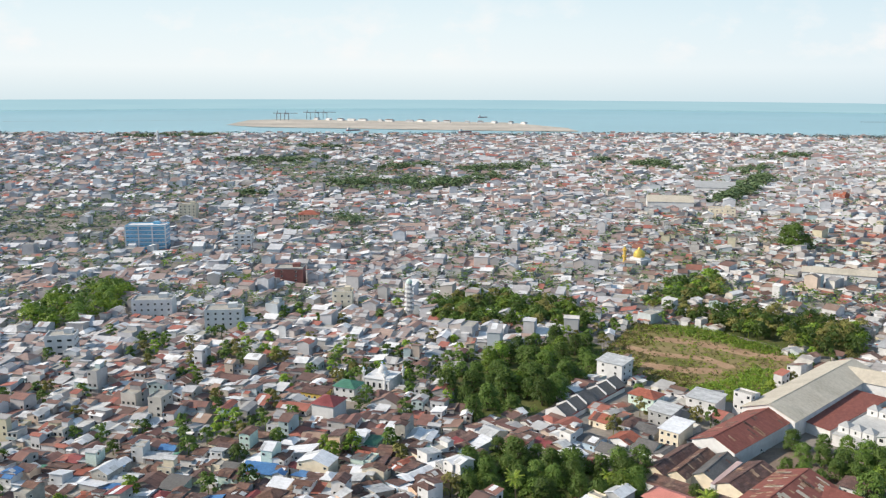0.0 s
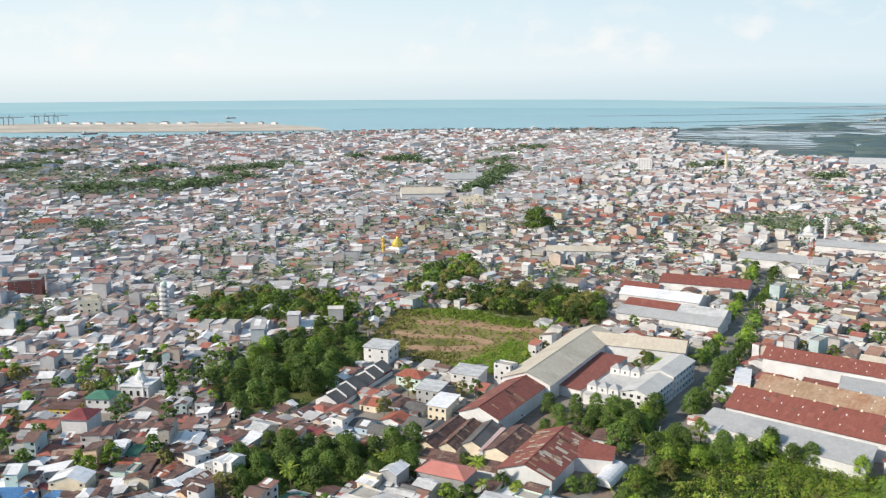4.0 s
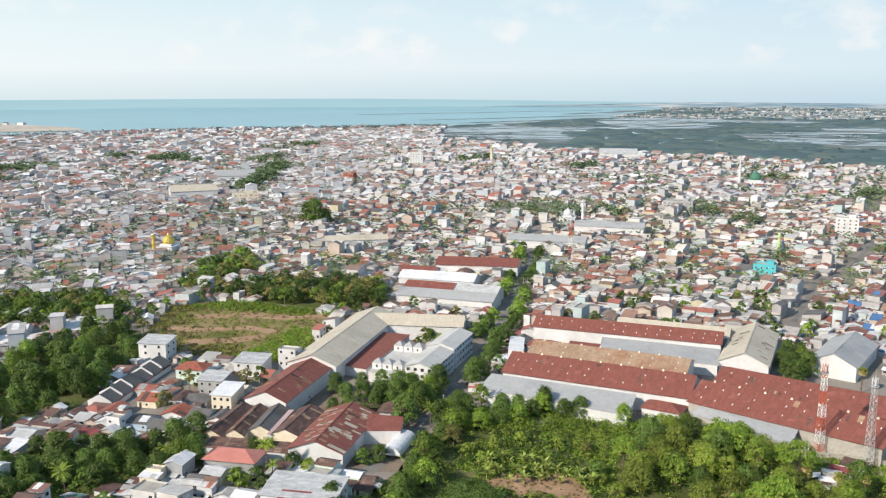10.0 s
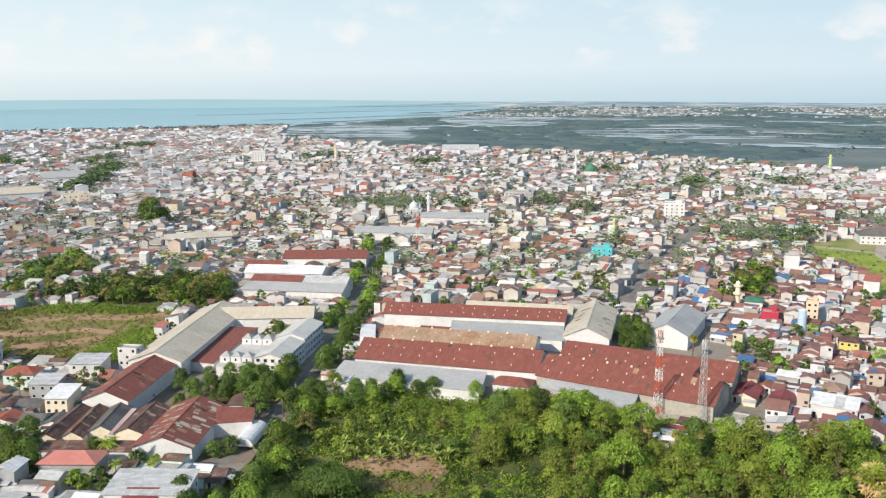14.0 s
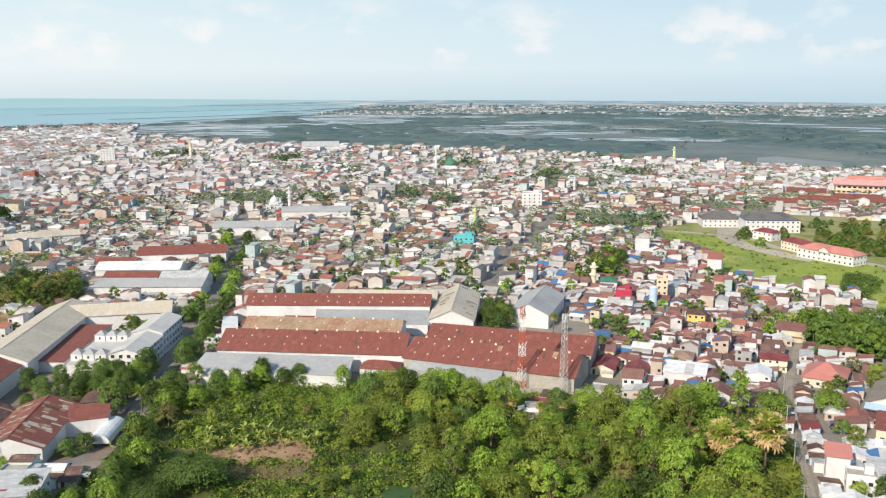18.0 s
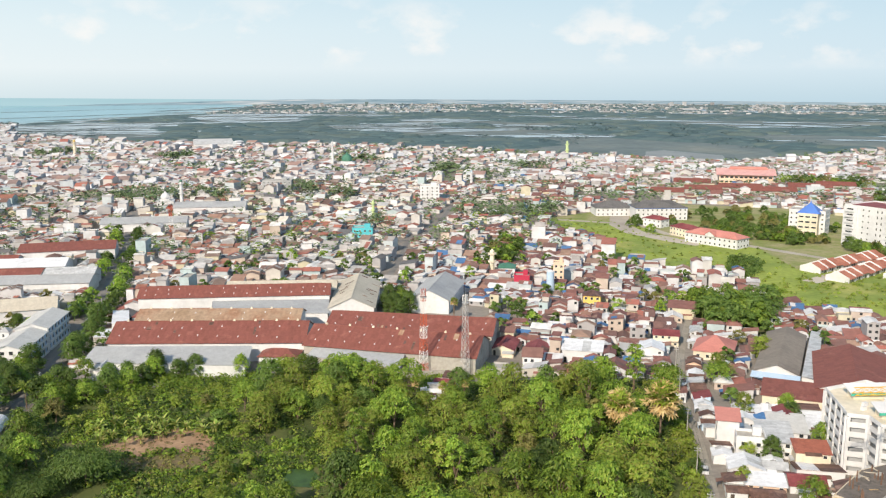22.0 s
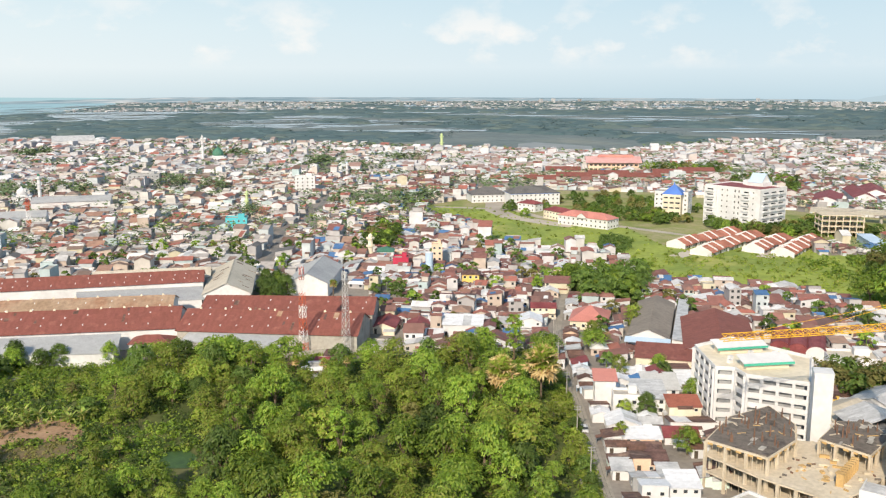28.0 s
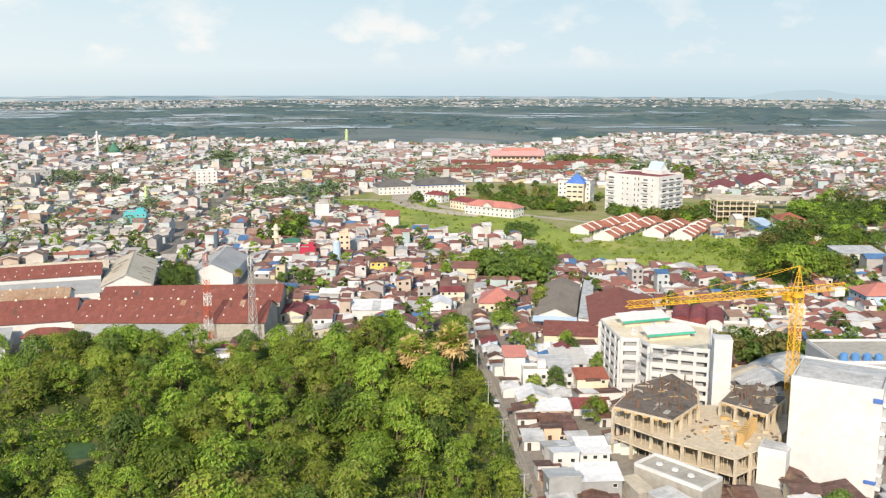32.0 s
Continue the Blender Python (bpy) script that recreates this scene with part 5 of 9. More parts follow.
    for k in range(120):
        a, b = rnd.choice([(lo[0], lo[1]), (lo[1], lo[2]), (lo[2], lo[3])])
        q = rnd.random()
        x, y = a[0] + (b[0] - a[0]) * q + rnd.uniform(0.8, 3.5), a[1] + (b[1] - a[1]) * q + rnd.uniform(0.6, 2.5)
        z = rnd.choice((0, 3.95, 7.95)) if (a, b) == (lo[0], lo[1]) else rnd.choice((0, 3.95))
        part("prop", Shape().rod((x - O.x, y - O.y, z), (x - O.x, y - O.y, z + 3.6), 0.05, 0.05, 5), MAT["newconc"], t)
    return t


building_site()


def tower_crane(x, y):
    t = thing("tower_crane", "yellow lattice tower crane over the building site", "crane", x, y, 0, math.degrees(math.atan2(15.6, -45)))
    s = Shape()
    lattice(s, 2.0, 2.0, 0, 38, 19, 0.12)
    part("mast", s, MAT["craneyellow"], t)
    for name, x0, x1 in (("jib", 1, 47), ("counter_jib", -14, -1)):
        s = Shape()
        n = max(4, int(abs(x1 - x0) / 2))
        for i in range(n):
            a, b = x0 + (x1 - x0) * i / n, x0 + (x1 - x0) * (i + 1) / n
            pts = lambda u: ((u, -0.75, 38.3), (u, 0.75, 38.3), (u, 0, 39.8))
            A, B = pts(a), pts(b)
            for k in range(3):
                s.rod(A[k], B[k], 0.11, 0.11, 4)
                s.rod(A[k], B[(k + 1) % 3], 0.06, 0.06, 4)
                s.rod(A[k], A[(k + 1) % 3], 0.06, 0.06, 4)
        part(name, s, MAT["craneyellow"], t)
    s = Shape()
    for a in ((-1, -1), (1, -1), (1, 1), (-1, 1)):
        s.rod((a[0], a[1], 38), (0, 0, 45), 0.12, 0.1, 4)
    for k in range(1, 5):
        z, q = 38 + 7 * k / 5, 1 - k / 5
        s.box(0, 0, z, 2 * q, 2 * q, 0.1)
    part("tower_peak", s, MAT["craneyellow"], t)
    part("cab", Shape().box(1.6, -1.6, 36.2, 1.8, 1.6, 2.0), MAT["craneyellow"], t)
    part("slewing_ring", Shape().rod((0, 0, 37.4), (0, 0, 38.2), 1.7, 1.7, 12), MAT["craneyellow"], t)
    part("ballast", Shape().box(-12, 0, 36.6, 3, 1.6, 2.2), MAT["white"], t)
    for u in (24, 40, -12):
        part("tie_bar", Shape().rod((0, 0, 45), (u, 0, 39.8 if u > 0 else 38.6), 0.06, 0.06, 4), MAT["craneyellow"], t)


tower_crane(193, 114.5)

# large white block with blue trims, and the grey block with roof tanks
t = thing("hotel_building", "tall blank white building with blue edge trims", "building", 184, 97, 0, -68)
plot(184, 97, 22, 24)
part("wall", Shape().box(0, 0, 0, 18.5, 17, 24), MAT["white"], t)
part("parapet", Shape().box(0, -8.35, 24, 18.5, 0.3, 0.7).box(0, 8.35, 24, 18.5, 0.3, 0.7).box(-9.1, 0, 24, 0.3, 16.4, 0.7).box(9.1, 0, 24, 0.3, 16.4, 0.7), MAT["white"], t)
part("roof", Shape().box(0, 0, 24, 17.6, 16, 0.15), MAT["zinc"], t)
part("roof_ridge", Shape().slab((-8.7, -8, 24.2), (8.7, -8, 24.2), (8.7, 0, 25.0), (-8.7, 0, 25.0), 0.1).slab((-8.7, 0, 25.0), (8.7, 0, 25.0), (8.7, 8, 24.2), (-8.7, 8, 24.2), 0.1), MAT["zinc"], t)
part("blue_band", Shape().box(8.4, -8.65, 21.6, 1.8, 0.5, 0.9), MAT["bluetrim"], t)
part("blue_band", Shape().box(8.2, -8.65, 3.2, 2.4, 0.7, 0.6), MAT["bluetrim"], t)
for f in range(7):
    p = part("balcony", Shape().box(9.6, -4.5, 1.2 + f * 3.2, 1.2, 5.5, 0.9), MAT["white"], t)
    window_part(t, 9.28, -4.5, 2.2 + f * 3.2, 90, 3.0, 1.5)
t = thing("annex", "low white annex with a stained lean-to roof", "building", 170, 103.5, 0, -68)
part("wall", Shape().box(0, 0, 0, 6, 7, 8.0), MAT["white"], t)
part("roof", Shape().box(0, 0, 8.0, 5.6, 6.6, 0.12), MAT["zinc"], t)
part("parapet", Shape().box(0, -3.4, 8, 6, 0.2, 0.8).box(-2.9, 0, 8, 0.2, 6.6, 0.8), MAT["white"], t)

t = thing("grey_block", "grey plastered block with a row of blue roof tanks", "building", 226, 112, 0, -36)
plot(226, 112, 30, 26, -36)
part("wall", Shape().box(0, 0, 0, 26, 20, 17.5), MAT["greywall"], t)
part("roof", Shape().box(0, 0, 17.5, 25.2, 19.2, 0.2), MAT["concrete"], t)
part("parapet", Shape().box(0, -9.85, 17.5, 26, 0.3, 0.8).box(0, 9.85, 17.5, 26, 0.3, 0.8).box(-12.85, 0, 17.5, 0.3, 19.4, 0.8).box(12.85, 0, 17.5, 0.3, 19.4, 0.8), MAT["white"], t)
for k in range(4):
    q = thing("water_tank", "blue plastic water tank on a roof", "water tank", 213.6 + 2.1 * k, 112.5 - 2.0 * k, 17.7, 0, "roof tanks")
    part("body", Shape().rod((0, 0, 0), (0, 0, 1.7), 1.05, 1.0, 12).rod((0, 0, 1.7), (0, 0, 2.0), 1.0, 0.35, 12), MAT["bluetank"], q)
    part("lid", Shape().rod((0, 0, 2.0), (0, 0, 2.12), 0.32, 0.3, 10), MAT["bluetank"], q)
for k in range(2):
    part("slot_window", Shape().box(-10 + 14 * k, -10.02, 13.2, 9, 0.1, 0.7), MAT["dark"], t)
t = thing("roof_shelter", "grey zinc shelter roof behind the crane", "shed", 204, 127, 0, -30)
plot(204, 127, 14, 12)
part("roof", Shape().slab((-8, -6, 9), (0, -6, 12), (0, 6, 12), (-8, 6, 9), 0.15).slab((0, -6, 12), (8, -6, 9), (8, 6, 9), (0, 6, 12), 0.15), MAT["zinc"], t)
part("wall", Shape().box(0, 0, 0, 14, 11, 9), MAT["greywall"], t)

# terrace with a pool below the site
t = thing("terrace_roof", "flat terrace roof with a white parapet and round vents", "building", 146.3, 111.7, 0, -85)
plot(147, 111, 20, 12)
part("wall", Shape().box(0, 0, 0, 17, 8, 5.4), MAT["concrete"], t)
part("roof", Shape().box(0, 0, 5.4, 16.4, 7.4, 0.15), MAT["concrete"], t)
part("parapet", Shape().box(0, -3.8, 5.4, 17, 0.5, 0.8).box(0, 3.8, 5.4, 17, 0.5, 0.8).box(-8.4, 0, 5.4, 0.25, 7.6, 0.8).box(8.4, 0, 5.4, 0.25, 7.6, 0.8), MAT["white"], t)
for k in range(3):
    part("roof_vent", Shape().rod((-5 + 4 * k, 0.5, 5.5), (-5 + 4 * k, 0.5, 5.9), 0.8, 0.7, 10), MAT["white"], t)
lean_hall("shed", "low shed with a khaki sheet roof", (135.5, 113, 3.0), (139.5, 112, 3.0), (141.5, 119, 3.8), (137.5, 120, 3.8), MAT["whcream"], MAT["concrete"])
lean_hall("shed", "low shed with a grey zinc roof", (134, 100, 3.2), (141.5, 98, 3.4), (142, 110.5, 4.2), (136, 111.5, 4.0), MAT["zinc"], MAT["concrete"])
t = thing("swimming_pool", "small bright blue swimming pool", "pool", 141.2, 121.2, 0, -60)
plot(141, 121, 6, 4)
part("basin", Shape().box(0, 0, 0, 5.4, 3.2, 0.5), MAT["white"], t)
part("water", Shape().box(0, 0, 0.5, 4.8, 2.6, 0.03), MAT["pool"], t)

# offices and school beyond the green field
def balcony(t, x, y, z, face, w):
    """A wide flush dark pane for the shaded recess, behind a white slab with a solid rail. face: 0 front, 90 right."""
    window_part(t, x, y, z + 1.0, face, w - 1.6, 1.1)
    c, r = (0.0, -0.55) if face == 0 else (0.55, 0.0), (w, 1.1) if face == 0 else (1.1, w)
    part("balcony", Shape().box(x + c[0], y + c[1], z - 0.1, r[0], r[1], 0.95), MAT["white"], t)


t = thing("hotel_building", "white seven-storey hotel with small windows and corner balconies", "building", 477, 404, 0, -84)
plot(477, 404, 43, 30, -84)
part("wall", Shape().box(0, 0, 0, 43, 30, 25.9).box(-16.5, -15.3, 0, 10, 1.2, 25.4), MAT["white"], t)
part("roof", Shape().box(0, 0, 25.9, 42.4, 29.4, 0.15), MAT["maroon"], t)
part("parapet", Shape().box(0, -14.9, 25.9, 43, 0.3, 1.0).box(0, 14.9, 25.9, 43, 0.3, 1.0).box(-21.35, 0, 25.9, 0.3, 29.5, 1.0).box(21.35, 0, 25.9, 0.3, 29.5, 1.0), MAT["white"], t)
for f in range(7):
    z = 3.7 * f + 0.3
    balcony(t, -16.5, -15.95, z, 0, 6.5)
    for u in (-7.5, -3.5):
        window_part(t, u, -15.03, z + 1.2, 0, 1.1, 1.1)
    for u in (2.5, 5.5):
        window_part(t, u, -15.03, z + 0.9, 0, 1.0, 1.7)
    balcony(t, 11.0, -15.05, z, 0, 5.2)
    window_part(t, 16.5, -15.03, z + 1.2, 0, 1.0, 1.1)
    for v in (-8.5, 0, 8.5):
        balcony(t, 21.55, v, z, 90, 7.0)
t = thing("roof_house", "white roof house with a steep blue glass gable", "roof house", 488, 402, 26.05, -84)
part("wall", Shape().box(0, 0, 0, 13, 10, 2.6).box(-9, 1, 0, 5, 6, 3.2), MAT["white"], t)
part("gable_wall", Shape().add([(x, y, z) for x in (-5, 5) for y, z in ((-4.6, 2.6), (4.6, 2.6), (0, 8.2))], [(0, 2, 1), (3, 4, 5)]), MAT["white"], t)
part("glass_roof", thick([(-5.4, -5.2, 2.4), (5.4, -5.2, 2.4), (5.4, 0, 8.6), (-5.4, 0, 8.6), (-5.4, 5.2, 2.4), (5.4, 5.2, 2.4)], [(0, 1, 2, 3), (3, 2, 5, 4)]), MAT["bluewall"], t, "blue-grey glass roof")
block("office_tower", "white and cream office with a blue pyramid roof", 473, 466, -56, 24, 18, 5, MAT["white"], "fr", 7, 3.3)
t = thing("pyramid_roof", "steep bright blue pyramid roof on a cream tower", "roof", 469, 461, 0, -56)
part("tower", Shape().box(0, -2, 0, 13, 16, 16), MAT["cream"], t)
part("roof", Shape().box(0, -2, 16, 15, 15, 6.5, taper=0.08), MAT["bluetrim"], t)
part("finial", Shape().rod((0, -2, 22.3), (0, -2, 24.2), 0.7, 0.15, 8), MAT["bluetrim"], t)
for f in range(4):
    for u in (-4.2, 0, 4.2):
        window_part(t, u, -10.03, 3.6 * f + 2.2, 0, 3.2, 1.3)
block("office_building", "white office with a dark grey hipped roof and blue band", 417, 565, -20, 40, 20, 3, MAT["white"], "fr", 11, 3.2, "hip", "slate")
part("blue_band", Shape().box(0, 0, 9.0, 40.3, 20.3, 0.55), MAT["bluetrim"], scene.objects["office_building"], "blue painted band under the eaves")
block("office_building", "low office with a wide dark hipped roof", 396, 598, -20, 30, 20, 2, MAT["white"], "f", 8, 3.2, "hip", "slate")
t = block("school_building", "white school with a pale red hipped roof and centre gable", 383, 455, -73, 39, 14, 2, MAT["white"], "fr", 11, 3.2, "hip", "pinkroof")
part("pediment", Shape().add([(-3.2, -8.2, 6.0), (3.2, -8.2, 6.0), (3.2, -8.2, 7.4), (0, -8.2, 9.4), (-3.2, -8.2, 7.4), (-3.2, -3, 6.0), (3.2, -3, 6.0), (3.2, -3, 7.4), (0, -3, 9.4), (-3.2, -3, 7.4)], [(0, 1, 2, 3, 4), (1, 6, 7, 2), (5, 0, 4, 9)]), MAT["white"], t)
part("gable_roof", thick([(-3.9, -8.6, 7.05), (0, -8.6, 9.6), (0, -2, 9.6), (-3.9, -2, 7.05), (3.9, -8.6, 7.05), (3.9, -2, 7.05)], [(0, 1, 2, 3), (1, 4, 5, 2)]), MAT["pinkroof"], t)
block("school_building", "cream school wing with a dark red roof", 385, 488, -88, 23, 11, 2, MAT["cream"], "fr", 7, 3.0, "hip", "maroon")
block("school_building", "small white school wing with a dark red roof", 392, 533, -74, 16, 10, 2, MAT["white"], "fr", 4, 3.0, "hip", "maroon")
t = thing("concrete_frame", "unfinished concrete frame with bare floors", "construction", 492, 342, 0, -37)
plot(492, 342, 28, 18, -37)
for f in range(4):
    part("floor_slab", Shape().box(0, 0, f * 3.5 + 3, 26, 15, 0.5), MAT["newconc"], t)
for i in range(7):
    for j in (-7, 0, 7):
        part("column", Shape().box(-12.5 + i * 4.15, j, 0, 0.6, 0.6, 13.5), MAT["newconc"], t)
t = thing("flyover", "elevated concrete road on round piers", "bridge", 583, 319, 0, -55)
part("deck", Shape().box(0, 0, 6.6, 180, 10, 1.4), MAT["concrete"], t)
part("parapet", Shape().box(0, -5, 8, 180, 0.3, 1.0).box(0, 5, 8, 180, 0.3, 1.0), MAT["concrete"], t)
for k in range(6):
    part("pier", Shape().rod((-75 + k * 30, 0, 0), (-75 + k * 30, 0, 6.6), 1.1, 1.1, 8).box(-75 + k * 30, 0, 5.6, 2, 8, 1.0), MAT["concrete"], t)
plot(583, 319, 180, 14, -55)
# terraces of small red-roofed houses with white party walls
def terrace_row(p, q, n, w=11.0, tiles="rowtile", label="small white terraced house with a red tiled roof"):
    p, q = Vector(p), Vector(q)
    L, a = (q - p).length / n, math.degrees(math.atan2(q.y - p.y, q.x - p.x))
    e, z, W = 2.8, 5.2, w / 2
    for k in range(n):
        c = p + (q - p) * ((k + 0.5) / n)
        up = 0.45 * (k % 3)
        t = thing("row_house", label, "house", c.x, c.y, 0, a, "terraced houses")
        plot(c.x, c.y, L, w, a)
        part("wall", Shape().add([(x, y, zz) for x in (-L / 2 + 0.01, L / 2 - 0.01) for y, zz in ((-W, 0), (W, 0), (W, e + up), (0, z + up), (-W, e + up))], [(0, 4, 3, 2, 1), (5, 6, 7, 8, 9), (0, 5, 9, 4), (1, 2, 7, 6)]), MAT["white"], t)
        g = (z - e) / W
        for sg in (-1, 1):
            co = [(-L / 2 + 0.3, 0, z + up), (L / 2, 0, z + up), (L / 2, sg * (W + 1.6), e + up - 1.6 * g), (-L / 2 + 0.3, sg * (W + 1.6), e + up - 1.6 * g)]
            part("roof", Shape().slab(*(co[::-1] if sg < 0 else co), 0.12), MAT[tiles], t)
        part("party_wall", Shape().add([(x, y, zz) for x in (-L / 2, -L / 2 + 0.3) for y, zz in ((-W - 0.9, 0), (W + 0.9, 0), (W + 0.9, e + up + 0.1), (0, z + up + 0.4), (-W - 0.9, e + up + 0.1))], [(0, 4, 3, 2, 1), (5, 6, 7, 8, 9), (0, 5, 9, 4), (1, 2, 7, 6), (4, 9, 8, 3), (3, 8, 7, 2)]), MAT["white"], t)
        window_part(t, 0, -W - 0.03, 0.9, 0, 1.2, 1.2)
        part("door", Shape().box(L * 0.32, -W - 0.02, 0, 0.9, 0.1, 2.05), MAT["dark"], t)


MAT["rowtile"] = material("orange_red_tile_roof", [(0.40, 0.15, 0.10), (0.47, 0.20, 0.14)], 0.8, 0.0, 1.5, 0.15, sheet=(0.5, 0.35, 0.85))
TERRACES = (((373, 364), (436, 377), 9), ((368, 340), (440, 363), 10), ((399.5, 330.5), (446, 347), 7), ((403.6, 313.7), (458, 336), 8))
sheet("office_grounds", OFFICE, 0.05, MAT["lawn"], "patchy grass and trees around the offices")
ribbon("sandy_ground", [(398, 590), (370, 548), (361, 515), (367, 478), (374, 458)], 15, 0.09, MAT["sand"], "sandy building ground beside the unfinished school")
ribbon("track", [(340, 590), (384, 545), (378, 500), (396, 450), (404, 420), (414, 380), (438, 388)], 7, 0.11, MAT["sand"], "pale sandy track along the meadow")
ribbon("track", [(354, 345), (372, 350), (400, 358), (440, 370)], 9, 0.12, MAT["sand"], "pale sandy yard between the terraces")
ribbon("track", [(394, 318), (420, 330), (455, 345)], 9, 0.13, MAT["sand"], "pale sandy yard between the terraces")
for p, q, n in TERRACES:
    terrace_row(p, q, n)
MAT["salmon"] = material("faded_salmon_metal_roof", [(0.60, 0.33, 0.31), (0.66, 0.39, 0.37), (0.56, 0.28, 0.26)], 0.6, mixin=0.2, sheet=(3, 0.9, 0.92))
t = thing("market_building", "large two-storey hall with a faded salmon gable roof", "hall", 654, 738, 0, -37)
plot(654, 738, 60, 40, -37)
part("wall", Shape().box(0, 0, 0, 54, 32, 11), MAT["peach"], t)
part("gable_wall", Shape().add([(x, y, z) for x in (-27, 27) for y, z in ((-16, 11), (16, 11), (0, 15.6))], [(0, 2, 1), (3, 4, 5)]), MAT["whbrown"], t)
part("roof", thick([(-30, -19, 10.2), (30, -19, 10.2), (30, 0, 16), (-30, 0, 16), (-30, 19, 10.2), (30, 19, 10.2)], [(0, 1, 2, 3), (3, 2, 5, 4)]), MAT["salmon"], t)
part("ridge_vent", Shape().box(3, 0, 15.2, 40, 8, 2.4, taper=0.9), MAT["pinkroof"], t)
for f in range(2):
    for k in range(11):
        window_part(t, -24 + 4.8 * k, -16.03, 2.0 + 4.6 * f, 0, 3.4, 2.0)
    for k in range(6):
        window_part(t, -27.03, -12.5 + 5 * k, 2.0 + 4.6 * f, -90, 3.4, 2.0)
block("villa", "white house with a flat zinc roof", 416, 218, -36, 21, 14, 2, MAT["white"], "fl", 5, 3.6, "shed", "zinc", "house")
block("villa", "house with a red hipped roof and blue wall", 345, 168, -36, 20, 15, 2, MAT["bluewall"], "fl", 5, 3.2, "hip", "pinkroof", "house")

# middle distance
t = block("glass_office", "pale blue glass office block with white frames", -599, 458, 38, 32, 16, 6, MAT["blueglass"], "fr", 9, 3.4, ww=2.4, wh=0.5)
for f in range(1, 7):
    part("white_band", Shape().box(0, 0, 3.4 * f - 0.25, 32.4, 16.4, 0.5), MAT["white"], t)
for u in (-16, -5.5, 5.5, 16):
    part("white_pier", Shape().box(u, -8.1, 0, 0.9, 0.5, 20.6), MAT["white"], t)
block("tower_block", "pale tower with dark windows", -704, 588, 38, 17, 14, 5, MAT["cream"], "fl", 4)
block("tower_block", "white block with dark glass bands", -538, 506, 38, 15, 12, 4, MAT["white"], "fr", 3, ww=2.6)
block("tower_block", "maroon and grey windowless block", -412, 430, 35, 19, 14, 4, MAT["brickred"], "f", 2, top="concrete", trim=MAT["greywall"])
block("tower_block", "cream house with balconies", -342, 403, 35, 12, 11, 3, MAT["cream"], "fl", 3, 3.4, cat="house")
block("tower_block", "grey-white apartment house with stepped roofs", -364, 328, 40, 20, 13, 4, MAT["white"], "fr", 5, cat="house")
block("tower_block", "white three-storey school with dark windows", -421, 325, 40, 23, 14, 3, MAT["white"], "fl", 6, 3.4)
block("tower_block", "white block with black window bands", -397, 250, 45, 14, 11, 3, MAT["white"], "fr", 3, 3.4, ww=2.4)
block("church", "peach church with a red roof", -588, 640, 38, 20, 14, 3, MAT["peach"], "f", 5, roof="hip", top="tile", cat="church")
block("tower_block", "cream box-shaped building with flat roof", -262, 906, 20, 26, 14, 3, MAT["cream"], "f", 5, 3.4)
block("tower_block", "white tall slab with rows of windows", -119, 1338, 0, 20, 14, 6, MAT["white"], "f", 5, 3.2)
block("tower_block", "white five-storey block with blue-grey windows", 287, 724, -20, 17, 12, 5, MAT["white"], "fl", 4)
block("shop", "cyan painted shop with flat roof", 178, 575, -22, 14, 10, 2, MAT["cyan"], "f", 4, cat="shop")
block("tower_block", "dark blue-grey flat-roofed block", 177, 848, -20, 28, 16, 4, MAT["greywall"], "f", 7)
block("house_tower", "house with a bright red tiled gable", -186, 1120, -14, 14, 12, 3, MAT["tile"], "f", 3)
block("crimson_house", "box house clad in crimson metal", 208, 395, -30, 8, 8, 2, MAT["crimson"], "", 2, 3.0, cat="house")
block("house_tower", "narrow orange and cream house tower", 228, 392, -30, 5.5, 6, 4, MAT["peach"], "fl", 2, 2.9, cat="house")
t = thing("water_tower", "pale blue cylindrical water tower", "water tower", 217.5, 382)
plot(217.5, 382, 5, 5)
part("drum", Shape().rod((0, 0, 0), (0, 0, 10), 2.0, 2.0, 16), MAT["bluewall"], t)
part("cap", Shape().rod((0, 0, 10), (0, 0, 10.6), 2.1, 0.6, 16), MAT["white"], t)
minaret(209, 433, 13, MAT["cream"], MAT["cream"], "cream square minaret beside a green roof", 1.6)
house(214, 424, -30, 9, 11, 2, "hip", "greenroof")
plot(214, 424, 9, 11, -30)
minaret(298, 1086, 36, MAT["white"], MAT["white"], "tall slender white minaret", 1.6, 3)
mosque(318, 1090, -20, 20, MAT["white"], MAT["greenroof"], "mosque with a green dome", 7)
minaret(374, 826, 17, MAT["white"], MAT["bluewall"], "white minaret with a pointed top", 1.5)
minaret(79, 780, 25, MAT["white"], MAT["greenroof"], "white minaret with a pale dome", 1.6, 3)
mosque(66, 784, -10, 14, MAT["white"], MAT["white"], "white mosque with small domes", 4)
minaret(208, 644, 16, MAT["lime"], MAT["lime"], "pale green minaret above low houses", 1.3)
minaret(-250, 622, 15, MAT["yellow"], MAT["goldpaint"], "yellow minaret beside a golden dome", 1.3)
mosque(-240, 626, -14, 13, MAT["white"], MAT["goldpaint"], "mosque with a golden dome", 4.5)
minaret(-1599, 1254, 34, MAT["white"], MAT["white"], "far white minaret near the coast", 3, 2)
minaret(-5, 1390, 26, MAT["cream"], MAT["yellow"], "cream minaret in the far town", 2.4, 2)
minaret(640, 1085, 26, MAT["lime"], MAT["lime"], "yellow-green minaret at the town's edge", 2.2, 2)
